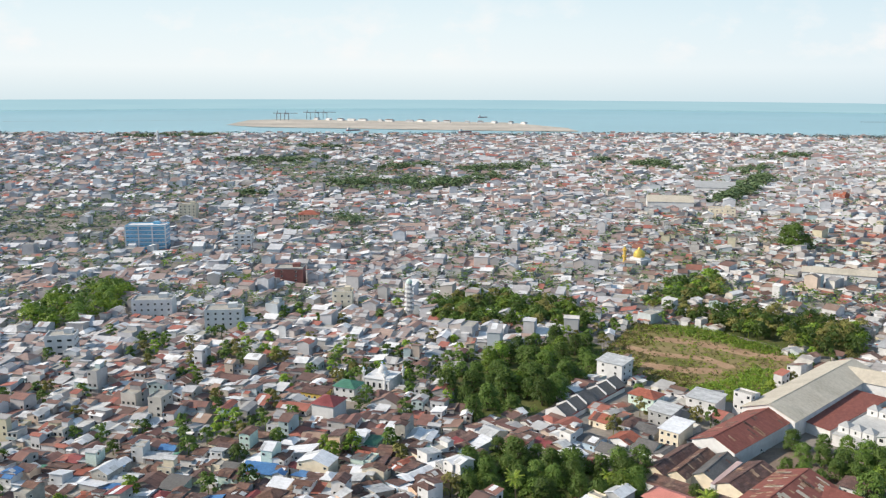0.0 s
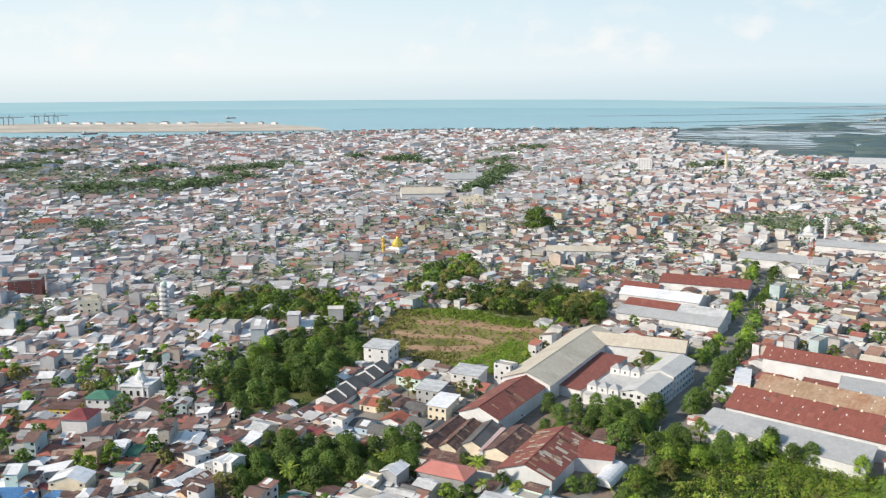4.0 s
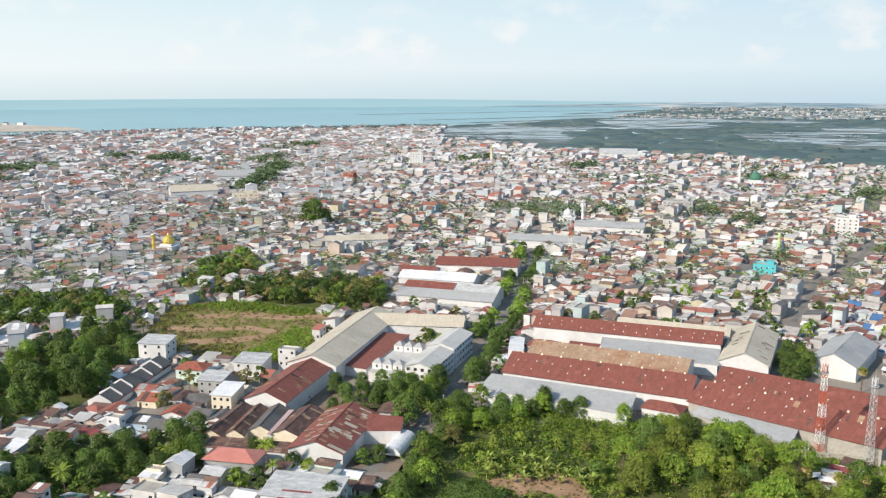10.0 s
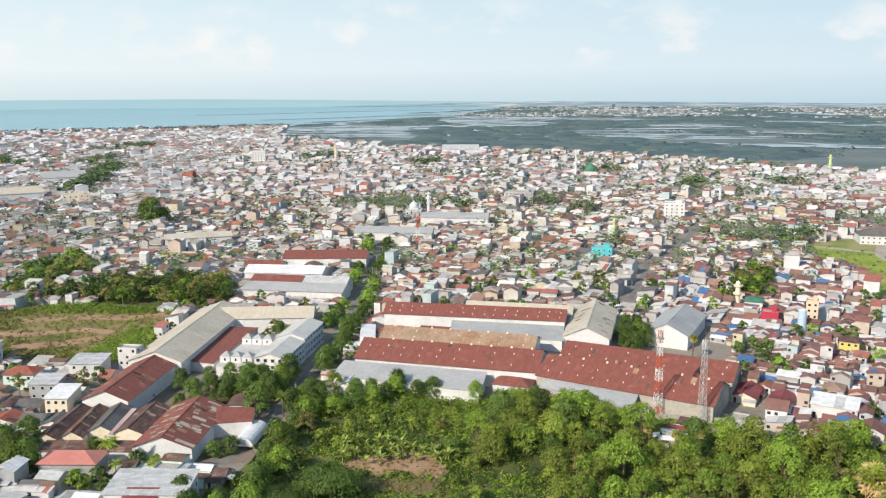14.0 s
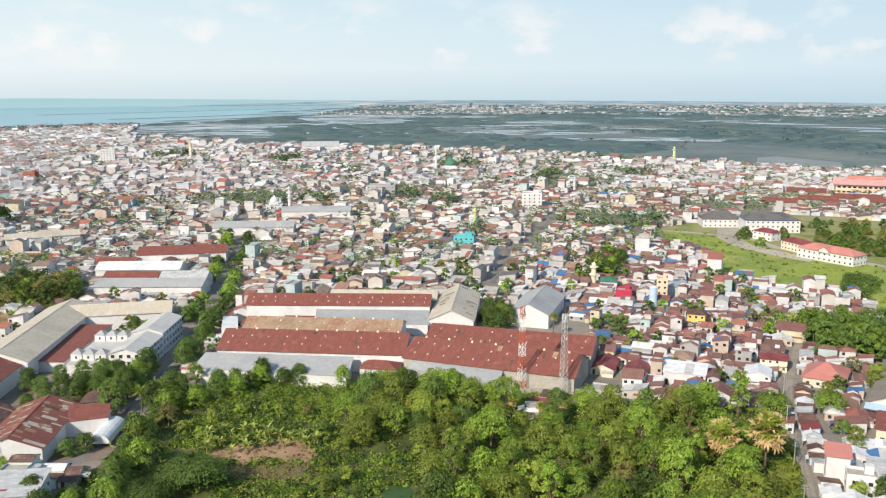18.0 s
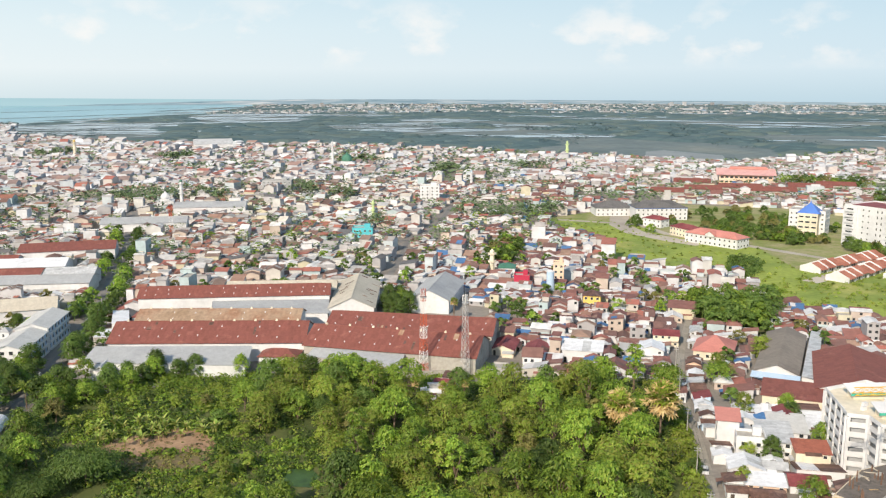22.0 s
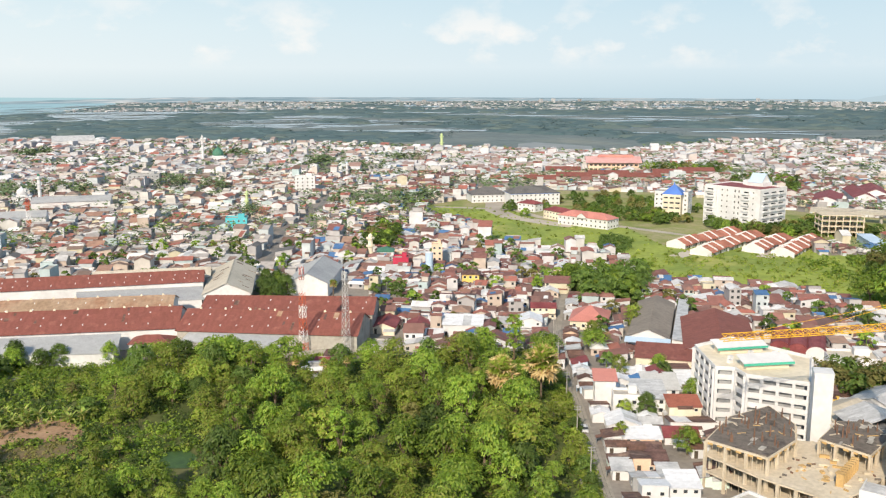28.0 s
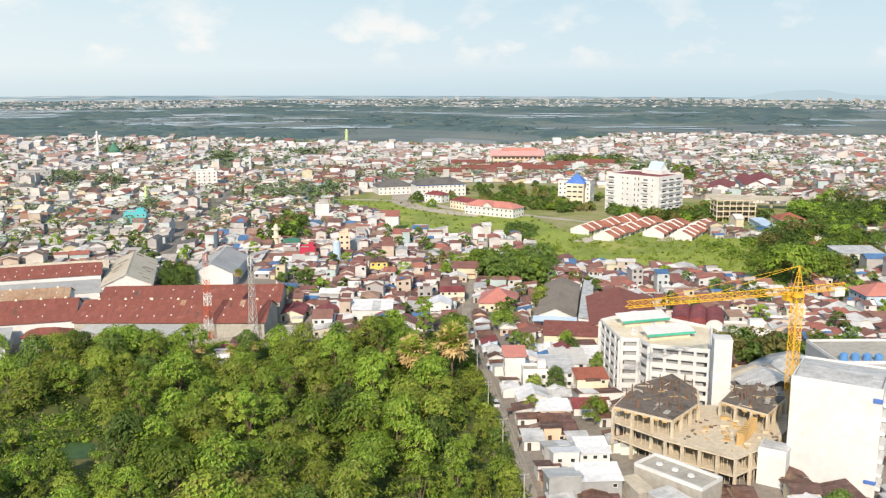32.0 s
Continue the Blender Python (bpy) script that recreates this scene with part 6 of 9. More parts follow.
# tiered minaret over the left blocks
t = thing("pagoda_minaret", "white minaret with many balcony tiers and a green top", "minaret", -296, 409)
plot(-296, 409, 8, 8)
part("shaft", Shape().rod((0, 0, 0), (0, 0, 20), 2.0, 1.6, 8), MAT["greywall"], t)
for k in range(6):
    part("tier", Shape().rod((0, 0, 4 + k * 2.7), (0, 0, 5.1 + k * 2.7), 3.1 - 0.12 * k, 3.1 - 0.12 * k, 8), MAT["white"], t)
s = Shape()
onion(s, 0, 0, 20, 1.9)
part("dome", s, MAT["mint"], t)
gable_hall("warehouse", "wide hall with a pale grey roof", (-362, 955), (-316, 975), 40, 7, 12, MAT["whcream"], MAT["white"])
gable_hall("warehouse", "pale hall with a wide grey roof", (-364, 1125), (-316, 1140), 44, 7, 13, MAT["whgrey"], MAT["white"])
gable_hall("warehouse", "long white hall with a pale roof", (-128, 650), (-82, 660), 16, 7, 9.5, MAT["whcream"], MAT["white"])
gable_hall("warehouse", "pale exhibition hall with a curved roof", (176, 1495), (237, 1489), 40, 9, 16, MAT["zinc"], MAT["white"])
gable_hall("warehouse", "grey market hall with a low roof", (70, 742), (125, 728), 24, 6, 9, MAT["whgrey"], MAT["white"])
gable_hall("warehouse", "grey hall in the dense town", (12, 672), (70, 660), 22, 6, 9, MAT["whgrey"], MAT["white"])
for x, y, w, d, a in ((-339, 965, 60, 50, 22), (-340, 1132, 60, 50, 18), (-105, 655, 50, 20, 12), (206, 1492, 70, 44, -6), (98, 735, 58, 26, -15), (41, 666, 60, 24, -12)):
    plot(x, y, w, d, a)

# port on the spit
for k, (x, y) in enumerate(((-2325, 2362), (-2300, 2378), (-2310, 2506), (-2285, 2525), (-2262, 2545))):
    t = thing("port_crane", "distant grey quay crane", "crane", x, y, 1.5, 40, "port cranes")
    for u in (-7, 7):
        for v in (-9, 9):
            part("leg", Shape().box(u, v, 0, 1.6, 1.6, 24), MAT["steel"], t)
    part("portal_beam", Shape().box(0, 0, 23, 18, 3, 2.4), MAT["steel"], t)
    part("boom", Shape().box(10, 0, 25, 62, 3, 2.4), MAT["steel"], t)
    part("apex", Shape().box(-4, 0, 27, 4, 3, 9, taper=0.3), MAT["steel"], t)
for k in range(16):
    x, y = -2250 + k * 52 + rnd.uniform(-15, 15), 2480 + k * 12 + rnd.uniform(-20, 20)
    t = thing("port_shed", "low pale shed on the sand strip", "shed", x, y, 1.5, rnd.uniform(-30, 30), "port sheds")
    w = rnd.uniform(14, 34)
    part("wall", Shape().box(0, 0, 0, w, 12, 6), MAT["white"], t)
    part("roof", Shape().box(0, 0, 6, w + 1, 13, 2, taper=0.6), MAT["zinc" if k % 2 else "rust"], t)
for x, y in ((-1900, 3100), (-1660, 1990), (-1350, 2110)):
    t = thing("cargo_ship", "small cargo ship at anchor", "ship", x, y, 0.5, 60, "ships")
    part("hull", Shape().prism([(-20, -4), (14, -4), (22, 0), (14, 4), (-20, 4)], 0, 3), MAT["maroon"], t)
    part("superstructure", Shape().box(-14, 0, 3, 6, 6, 6), MAT["white"], t)
    part("derrick", Shape().rod((6, 0, 3), (6, 0, 9), 0.5, 0.3, 5), MAT["steel"], t)

# west end of the long warehouses
lean_hall("shed", "small shed with a bright zinc roof", (7, 379, 5.5), (14, 377, 5.5), (15, 396, 6.2), (8.5, 398, 6.2), MAT["bright"], MAT["white"])
lean_hall("shed", "open shelter with a white sheet roof", (-0.5, 366, 3.8), (6, 364, 3.8), (8, 374, 4.3), (2, 376, 4.3), MAT["bright"], MAT["concrete"])
block("hall", "low hall with a maroon hipped roof", 24.5, 390, -18, 15, 9, 1, MAT["white"], "f", 4, 5.0, "hip", "whred", "house")
lean_hall("shed", "low annex with a dull red roof", (34, 387, 5.0), (50, 381, 5.0), (52, 388, 5.6), (36, 394, 5.6), MAT["whred"], MAT["white"])
gable_hall("shed", "small gabled shed with a zinc roof", (1, 321), (4, 330), 7, 3.6, 5.0, MAT["zinc"], MAT["white"])
# around the street of warehouses
for x, y, d, fh in ((-26.5, 355.6, 25, 2.75), (-19, 381, 26, 3.1)):
    t = block("blue_block", "white three-storey block with blue fins and balconies", x, y, -16.5, 12.4, d, 3, MAT["white"], "fr", 4, fh, "ridge", "whpale", ww=1.6, wh=1.5)
    for k in range(int(d / 4)):
        part("fin", Shape().box(6.35, -d / 2 + 2 + 4 * k, 0, 0.4, 0.7, fh * 3), MAT["bluewall"], t)
    for f in range(3):
        part("balcony", Shape().box(6.5, 0, fh * f + 0.1, 0.7, d - 1, 0.75), MAT["white"], t)
t = thing("white_wing", "white wing with small hipped turrets", "building", -40, 366, 0, -14)
part("wall", Shape().box(0, 0, 0, 14, 40, 4.4), MAT["white"], t)
part("roof", Shape().box(0, 0, 4.4, 14.4, 40.4, 0.3), MAT["whpale"], t)
for k in range(3):
    for y, z in ((12, 4.7), (-14, 4.7)):
        u = part("turret", Shape().box(-4.6 + 4.6 * k, y, z, 4.2, 4.6, 2.6), MAT["white"], t)
        part("turret_roof", Shape().box(-4.6 + 4.6 * k, y, z + 2.6, 4.55, 5.0, 1.7, taper=0.05), MAT["whgrey"], u)
        window_part(t, -4.6 + 4.6 * k, y - 2.34, z + 0.7, 0, 0.9, 1.3)
block("villa", "grey-walled hall with a red hipped roof", -82, 259.5, -8, 17, 9.5, 2, MAT["greywall"], "", 5, 2.9, "hip", "pinkroof", "house")
block("hall", "large white building with a pale zinc roof", -54, 235, -8, 22, 13, 2, MAT["white"], "r", 4, 3.6, "shed", "zinc", "house")
t = thing("maroon_lean_to", "maroon sheet roof laid on the white building", "roof", -56, 228, 0, -8)
part("roof", Shape().slab((-4.5, -3, 6.4), (4.5, -3, 6.4), (4.5, 4, 7.6), (-4.5, 4, 7.6), 0.12), MAT["maroon"], t)
part("wall", Shape().box(0, 0.5, 0, 8.4, 5.6, 6.4), MAT["white"], t)
t = thing("white_canopy", "long arched white fabric canopy", "canopy", -31.5, 280, 0, -14)
s, n = Shape(), 10
pts = [(3.6 * math.cos(math.pi * k / n), 1.2 + 2.8 * math.sin(math.pi * k / n)) for k in range(n + 1)]
s.add([(x, y, z) for y in (-8, 8) for x, z in pts], [(k, k + 1, n + 2 + k, n + 1 + k) for k in range(n)] + [tuple(range(n + 1)), tuple(range(n + 1, 2 * n + 2))[::-1]])
part("cover", s, MAT["bright"], t)
for x in (-3.6, 3.6):
    for y in (-7.5, 0, 7.5):
        part("post", Shape().rod((x, y, 0), (x, y, 1.3), 0.08, 0.08, 5), MAT["steel"], t)
t = thing("cottage", "small white cottage with a brown hipped roof", "house", -35.5, 309, 0, -8)
part("wall", Shape().box(0, 0, 0, 11, 8, 3.6), MAT["white"], t)
part("roof", Shape().add([(-6.3, -4.8, 3.5), (6.3, -4.8, 3.5), (6.3, 4.8, 3.5), (-6.3, 4.8, 3.5), (-2.5, 0, 6.2), (2.5, 0, 6.2)], [(0, 1, 5, 4), (1, 2, 5), (2, 3, 4, 5), (3, 0, 4), (3, 2, 1, 0)]), MAT["brown"], t)
for k in range(3):
    window_part(t, -3.5 + 3.5 * k, -4.03, 1.0, 0, 1.2, 1.4)
plot(-35.5, 309, 11, 8)
lean_hall("shed", "rear wing with a patched rusty roof", (-50, 283, 5), (-31, 284, 5), (-31, 293, 6.5), (-46, 296, 6.5), MAT["whred"], MAT["white"])
for x0, y0, x1, y1, w, m, k in ((-96, 279, -92, 306, 7.5, "brown", 3), (-88.5, 280, -86, 305, 7, "rust", 4), (-80.6, 284, -78.8, 306, 8, "slate", 2), (-71, 281, -66.5, 305, 10, "brown", 9)):
    gable_hall("workshop", "low workshop with a dark patched corrugated roof", (x0, y0), (x1, y1), w, 4.0, 6.0, MAT[m], MAT["cream"], 0.4, group="workshops", patches=k)
lean_hall("shed", "narrow shed with a faded pink sheet roof", (-77.2, 281, 4.0), (-75.6, 281, 4.0), (-72.6, 303, 4.4), (-74.6, 303, 4.4), MAT["palepink"], MAT["white"])
lean_hall("shed", "low shed with a long brown roof", (-96, 270, 3.6), (-66, 266, 3.6), (-66, 273, 4.6), (-95, 277, 4.6), MAT["rust"], MAT["white"])
block("villa", "white two-storey box house with a zinc roof", -151, 373, -6, 13, 10, 3, MAT["white"], "fr", 2, 3.0, "shed", "zinc", "house")
for args in ((-125, 346, "mint", 12, 9, 2, "hip", "tile", "mint-green house with a red tiled roof"), (-103, 357, "white", 13, 10, 2, "shed", "zinc", "grey-white house with arched balcony windows"), (-102, 318, "cream", 8, 12, 2, "shed", "bright", "cream-yellow house with a zinc roof"), (-112, 333, "greywall", 10, 9, 2, "shed", "zinc", "grey unpainted house with a zinc roof")):
    x, y, m, w, d, st, rf, top, lab = args
    block("villa", lab, x, y, -8, w, d, st, MAT[m], "fl", 3, 3.1, rf, top, "house")
for x, y, w, d, style, rf in ((-113, 319, 9, 9, "cross", "slate"), (-121, 322, 7, 11, "hip", "brown"), (-92, 320, 9, 9, "hip", "slate"), (-86, 334, 8, 9, "cross", "slate"), (-117, 304, 9, 9, "gable", "tile"), (-107, 303, 8, 11, "cross", "slate"), (-99, 300, 8, 9, "gable", "slate"), (-127, 296, 8, 9, "cross", "slate"), (-117, 291, 8, 9, "cross", "slate"), (-108, 289, 8, 9, "cross", "slate"), (-132, 318, 8, 9, "cross", "tile")):
    house(x, y, -8, w, d, 1, style, rf)
    plot(x, y, w, d, -8)
terrace_row((-150.5, 312), (-145.5, 361), 6, 8.0, "slate", "small terraced house with a dark grey tiled roof")
lean_hall("shed", "low lean-to with a maroon front roof", (-147, 316, 2.2), (-144.5, 316, 2.0), (-139.8, 360, 2.0), (-142.4, 360, 2.3), MAT["maroon"], MAT["white"])

# marked houses in the left blocks
mosque(-233, 303, 12, 12, MAT["white"], MAT["white"], "white mosque with corner turrets", 2.2)
for x, y in ((-240, 298), (-228, 298), (-238, 309), (-226, 309)):
    minaret(x, y, 10, MAT["white"], MAT["bluewall"], "short white mosque turret", 0.6, 1)
block("villa", "white house with a green hipped roof", -237, 284, 12, 10, 9, 2, MAT["white"], "fl", 3, 3.0, "hip", "greenroof", "house")
block("villa", "house with two yellow dormer fronts", -248, 275, 12, 11, 7, 1, MAT["yellow"], "f", 4, 3.4, "shed", "brown", "house")
block("villa", "white house with a maroon roof", -229, 262, 12, 10, 11, 2, MAT["white"], "l", 3, 3.4, "hip", "maroon", "house")

# big roofs beside the forest lane
block("villa", "white flat-roofed house front with a parapet", 169, 181.5, -36, 8, 6, 2, MAT["white"], "fl", 2, 2.9, "flat", "concrete", "house")
block("villa", "white house with a long zinc roof", 178, 182, -36, 9, 13, 2, MAT["white"], "f", 3, 2.5, "shed", "zinc", "house")
block("villa", "white house with a long stained zinc roof", 186.5, 186, -36, 10, 12, 2, MAT["white"], "f", 3, 2.4, "shed", "whpale", "house")
block("villa", "white narrow house with a pink roof slab", 168, 190, -36, 6, 7, 3, MAT["white"], "l", 2, 2.9, "shed", "pinkroof", "house")
block("hall", "small hall with a bright orange-red roof", 223, 262, -45, 14, 18, 1, MAT["cream"], "f", 4, 3.4, "hip", "pinkroof", "house")
block("hall", "low building with a rusty red roof", 210, 208, -45, 18, 14, 1, MAT["cream"], "f", 5, 4.5, "shed", "whred", "house")
PLAIN, GREY = ("white", "white"), ("greywall", "grey")
for x, y, w, d, st, style, rf, paint in ((160, 173, 9, 8, 1, "gy", "bright", PLAIN), (158, 163.5, 10, 6, 1, "sy", "bright", ("peach", "peach")), (153, 157, 8, 5, 1, "gx", "rust", None), (148.5, 150.5, 9, 7, 1, None, "rust", None), (141, 143, 8, 6, 1, "sn", "zinc", GREY), (142.5, 133.5, 7, 7, 2, "sy", "bright", PLAIN), (135.3, 135.3, 6, 5, 2, "sn", "bright", PLAIN), (132.5, 122, 9, 6, 2, "sy", "bright", GREY), (125.5, 126, 7, 7, 2, "sn", "zinc", GREY), (127, 117.5, 6, 6, 1, "gy", "rust", None), (180, 170, 9, 7, 2, "sy", "tile", ("cream", "cream")), (175.5, 163, 12, 8, 1, None, "rust", None), (168, 159.5, 9, 8, 1, None, "maroon", None), (166, 149, 7, 5, 1, None, "rust", None), (147, 142.5, 5, 5, 1, "sy", "zinc", GREY), (137, 129, 6, 4, 1, "sn", "bright", PLAIN)):
    house(x, y, -33, w, d, st, style, rf, paint)
    plot(x, y, w, d, -33)

# houses along the forest's far edge
for x, y, w, d, st, style, rf in ((150, 298, 9, 15, 1, "gable", "maroon"), (158, 287, 9, 14, 1, "gable", "maroon"), (172, 276, 15, 9, 2, "shed", "bright"), (197, 267, 9, 10, 2, "gable", "bright"), (214, 281, 10, 9, 2, "cross", "maroon"), (220, 346, 8, 8, 2, "hip", "yellow")):
    if rf == "yellow":
        block("villa", "bright yellow house with balconies", x, y, -36, w, d, 2, MAT["yellow"], "fl", 3, 2.9, "hip", "brown", "house")
        continue
    house(x, y, -36, w, d, st, style, rf, paint=("cream", "cream") if rf == "maroon" else ("white", "white"))
    plot(x, y, w, d, -36)
sheet("yard", [(-100, 262), (-98, 310), (-60, 340), (-46, 334), (-30, 320), (-34, 300), (-28, 262)], 0.05, MAT["yarddirt"], "trodden brown yard between workshops and halls")
ribbon_pts = [(99, 283), (134, 272), (155, 267), (190, 254)]
t = thing("boundary_wall", "long pale plastered wall along the forest edge", "wall", 0, 0)
for (x0, y0), (x1, y1) in zip(ribbon_pts, ribbon_pts[1:]):
    L, a = math.hypot(x1 - x0, y1 - y0), math.atan2(y1 - y0, x1 - x0)
    part("panel", Shape().box((x0 + x1) / 2, (y0 + y1) / 2, 0, L, 0.25, 2.4, rot=a), MAT["concrete"], t)


def car(x, y, rot, paint, label):
    t = thing("car", label, "car", x, y, 0.1, rot, "parked cars")
    part("body", Shape().box(0, 0, 0.35, 4.3, 1.7, 0.65, taper=0.97), paint, t)
    part("cabin", Shape().box(-0.25, 0, 1.0, 2.5, 1.55, 0.6, taper=0.8), MAT["glass"], t)
    part("car_roof", Shape().box(-0.25, 0, 1.6, 1.95, 1.2, 0.05), paint, t)
    for u in (-1.35, 1.35):
        for v in (-0.8, 0.8):
            part("wheel", Shape().rod((u, v - 0.1, 0.33), (u, v + 0.1, 0.33), 0.33, 0.33, 10), MAT["dark"], t)


for x, y, r, m, lab in ((-71, 334, 70, "mastred", "red parked car beside a warehouse"), (-72.5, 325, 60, "white", "white parked car by the rusty hall"), (-38, 311, 10, "white", "white parked car by a cottage"), (3, 421, 78, "white", "white car on the street"), (9, 470, 80, "greywall", "grey car on the street"), (13, 512, 82, "white", "white car parked at the kerb"), (-9, 372, 76, "greywall", "silver-grey car on the street"), (20, 560, 80, "dark", "dark car on the street"), (150, 177, 55, "white", "white van in the lane"), (173, 214, 55, "greywall", "grey car in the lane")):
    car(x, y, r, MAT[m], lab)


def pole(x, y, rot):
    t = thing("utility_pole", "grey concrete utility pole with crossarms", "utility pole", x, y, 0, rot, "utility poles")
    part("post", Shape().rod((0, 0, 0), (0, 0, 9), 0.17, 0.11, 8), MAT["concrete"], t)
    for z in (8.5, 7.8):
        part("crossarm", Shape().box(0, 0, z, 1.8, 0.12, 0.12), MAT["steel"], t)
    for u in (-0.8, 0, 0.8):
        part("insulator", Shape().rod((u, 0, 8.6), (u, 0, 8.85), 0.06, 0.04, 6), MAT["white"], t)


LINE = [(114.5, 126), (131, 152), (145.5, 175), (161, 199), (178, 225), (197, 252)]
for x, y in LINE:
    pole(x, y, -33)
for k, ((x0, y0), (x1, y1)) in enumerate(zip(LINE, LINE[1:])):
    t = thing("power_line", "sagging black overhead wires between poles", "cable", 0, 0, 0, 0, "overhead wires")
    for u in (-0.8, 0.0, 0.8):
        s, dx, dy = Shape(), u * math.cos(radians(-33)), u * math.sin(radians(-33))
        pts = [(x0 + (x1 - x0) * q / 8 + dx, y0 + (y1 - y0) * q / 8 + dy, 8.85 - 0.7 * math.sin(math.pi * q / 8)) for q in range(9)]
        s.v, n = [(x, y, z + e) for x, y, z in pts for e in (-0.025, 0.025)] + [(x + 0.05, y, z) for x, y, z in pts], 9
        s.f = [f for q in range(8) for f in ((2 * q, 2 * q + 1, 2 * q + 3, 2 * q + 2), (2 * q + 1, 18 + q, 19 + q, 2 * q + 3), (18 + q, 2 * q, 2 * q + 2, 19 + q))]
        part("wire", s, MAT["dark"], t)
for k in range(9):
    y = 310 + 34 * k
    i = max(j for j, p in enumerate(ROAD_A) if p[1] <= y)
    (x0, y0), (x1, y1) = ROAD_A[i], ROAD_A[min(i + 1, len(ROAD_A) - 1)]
    pole(x0 + (x1 - x0) * (y - y0) / max(1, y1 - y0) + 4.6, y, 75)

# ---- behind the parking building and beyond the meadow ----

def vault_hall(name, label, p, q, width, eave, ridge, roof, wall, group="vaulted halls"):
    """A hall under a round vault, its ridge from p to q."""
    p, q = Vector(p), Vector(q)
    L, a, n, W = (q - p).length, math.degrees(math.atan2(q.y - p.y, q.x - p.x)), 8, width / 2
    t = thing(name, label, "hall", (p.x + q.x) / 2, (p.y + q.y) / 2, 0, a, group)
    plot((p.x + q.x) / 2, (p.y + q.y) / 2, L, width, a)
    arc = [(W * math.cos(math.pi * k / n), eave + (ridge - eave) * math.sin(math.pi * k / n)) for k in range(n + 1)]
    s = Shape()
    for x in (-L / 2, L / 2):
        s.add([(x, W, 0)] + [(x, y, z) for y, z in arc] + [(x, -W, 0)], [tuple(range(n + 3))])
    s.add([(x, y, z) for y in (-W, W) for x in (-L / 2, L / 2) for z in (0, eave)], [(0, 2, 3, 1), (4, 5, 7, 6)])
    part("wall", s, wall, t)
    s = Shape()
    out = [(y * 1.04, z + 0.12) for y, z in arc]
    s.add([(x, y, z) for x in (-L / 2 - 0.3, L / 2 + 0.3) for y, z in arc + out[::-1]], [(k, k + 1, 2 * n + 3 + k, 2 * n + 2 + k) for k in range(2 * n + 1)] + [tuple(range(2 * n + 2))[::-1], tuple(range(2 * n + 2, 4 * n + 4))])
    part("roof", s, roof, t)
    return t


for k in range(3):
    vault_hall("hall", "hall with a maroon barrel-vaulted roof and white gable", (246.5 + 2.4 * k, 190 - 5.4 * k), (262 + 2.4 * k, 201.5 - 5.4 * k), 6.4, 5.0, 7.8, MAT["maroon"], MAT["maroon" if k < 2 else "white"])
gable_hall("warehouse", "low hall with a beige sheet roof", (202, 141), (219, 142), 10, 5.5, 7.4, MAT["whcream"], MAT["white"])
plot(210, 142, 18, 10)
gable_hall("warehouse", "hall with a wide pale grey roof behind the crane", (221, 138), (238, 141), 16, 5.5, 8.5, MAT["zinc"], MAT["white"])
plot(230, 139, 19, 17, 10)
block("villa", "long white building with a beige flat roof", 258, 171, -42, 16, 10, 2, MAT["white"], "fl", 4, 2.8, "flat", "whcream", "house")
lean_hall("shed", "pale lean-to along a brown hall", (222.6, 216.9, 5.2), (226, 213.2, 4.6), (271.2, 255.6, 4.6), (268.6, 258.9, 5.2), MAT["zinc"], MAT["white"])
t = thing("front_canopy", "pale blue sheet canopy before the brown hall", "canopy", 217, 223, 0, -48)
part("roof", Shape().slab((-8, -4.5, 4.2), (8, -4.5, 4.2), (8, 0, 5.0), (-8, 0, 5.0), 0.1), MAT["bluewall"], t)
for u in (-7.5, -2.5, 2.5, 7.5):
    part("post", Shape().rod((u, -4.2, 0), (u, -4.2, 4.2), 0.09, 0.09, 6), MAT["steel"], t)
block("villa", "house with a steep red pyramid roof", 499, 306, -37, 16, 15, 2, MAT["cream"], "f", 4, 2.6, "hip", "tile", "house")
block("school_building", "long low building with pale blue roof and wall", 478, 310, -37, 8, 26, 1, MAT["bluewall"], "f", 2, 3.6, "shed", "bluewall", "building")
block("row_building", "small white house with a striped red roof", 440, 249, -37, 9, 10, 1, MAT["white"], "fl", 2, 3.2, "hip", "tile", "house")
t = thing("boundary_wall", "long white plastered wall beyond the meadow", "wall", 0, 0)
for (x0, y0), (x1, y1) in (((446, 321), (459, 291)), ((459, 291), (466, 258))):
    part("panel", Shape().box((x0 + x1) / 2, (y0 + y1) / 2, 0, math.hypot(x1 - x0, y1 - y0), 0.3, 2.6, rot=math.atan2(y1 - y0, x1 - x0)), MAT["white"], t)
for p, q, w in (((597, 428), (640, 456), 20), ((640, 424), (690, 470), 16), ((672, 436), (715, 470), 18)):
    gable_hall("market_hall", "white-walled hall with a dull maroon roof", p, q, w, 5, 8.5, MAT["maroon"], MAT["white"], group="market halls")
    plot((p[0] + q[0]) / 2, (p[1] + q[1]) / 2, 56, w, 36)
for x, y, l, w in ((555, 683, 34, 22), (598, 681, 40, 22), (605, 646, 44, 20), (662, 656, 40, 20), (696, 656, 36, 18), (511, 680, 30, 20), (585, 738, 36, 20)):
    gable_hall("market_hall", "market hall with a wide rusty maroon roof", (x - l * 0.4, y + l * 0.3), (x + l * 0.4, y - l * 0.3), w, 5, 8, MAT["whred"], MAT["concrete"], group="market halls")
    plot(x, y, l, w, -37)
LAGOON = [(674, 947), (770, 899), (881, 1043), (862, 1163), (820, 1150)]
sheet("lagoon", LAGOON, 0.6, MAT["mudwater"], "still grey lagoon at the edge of the town", category="water")
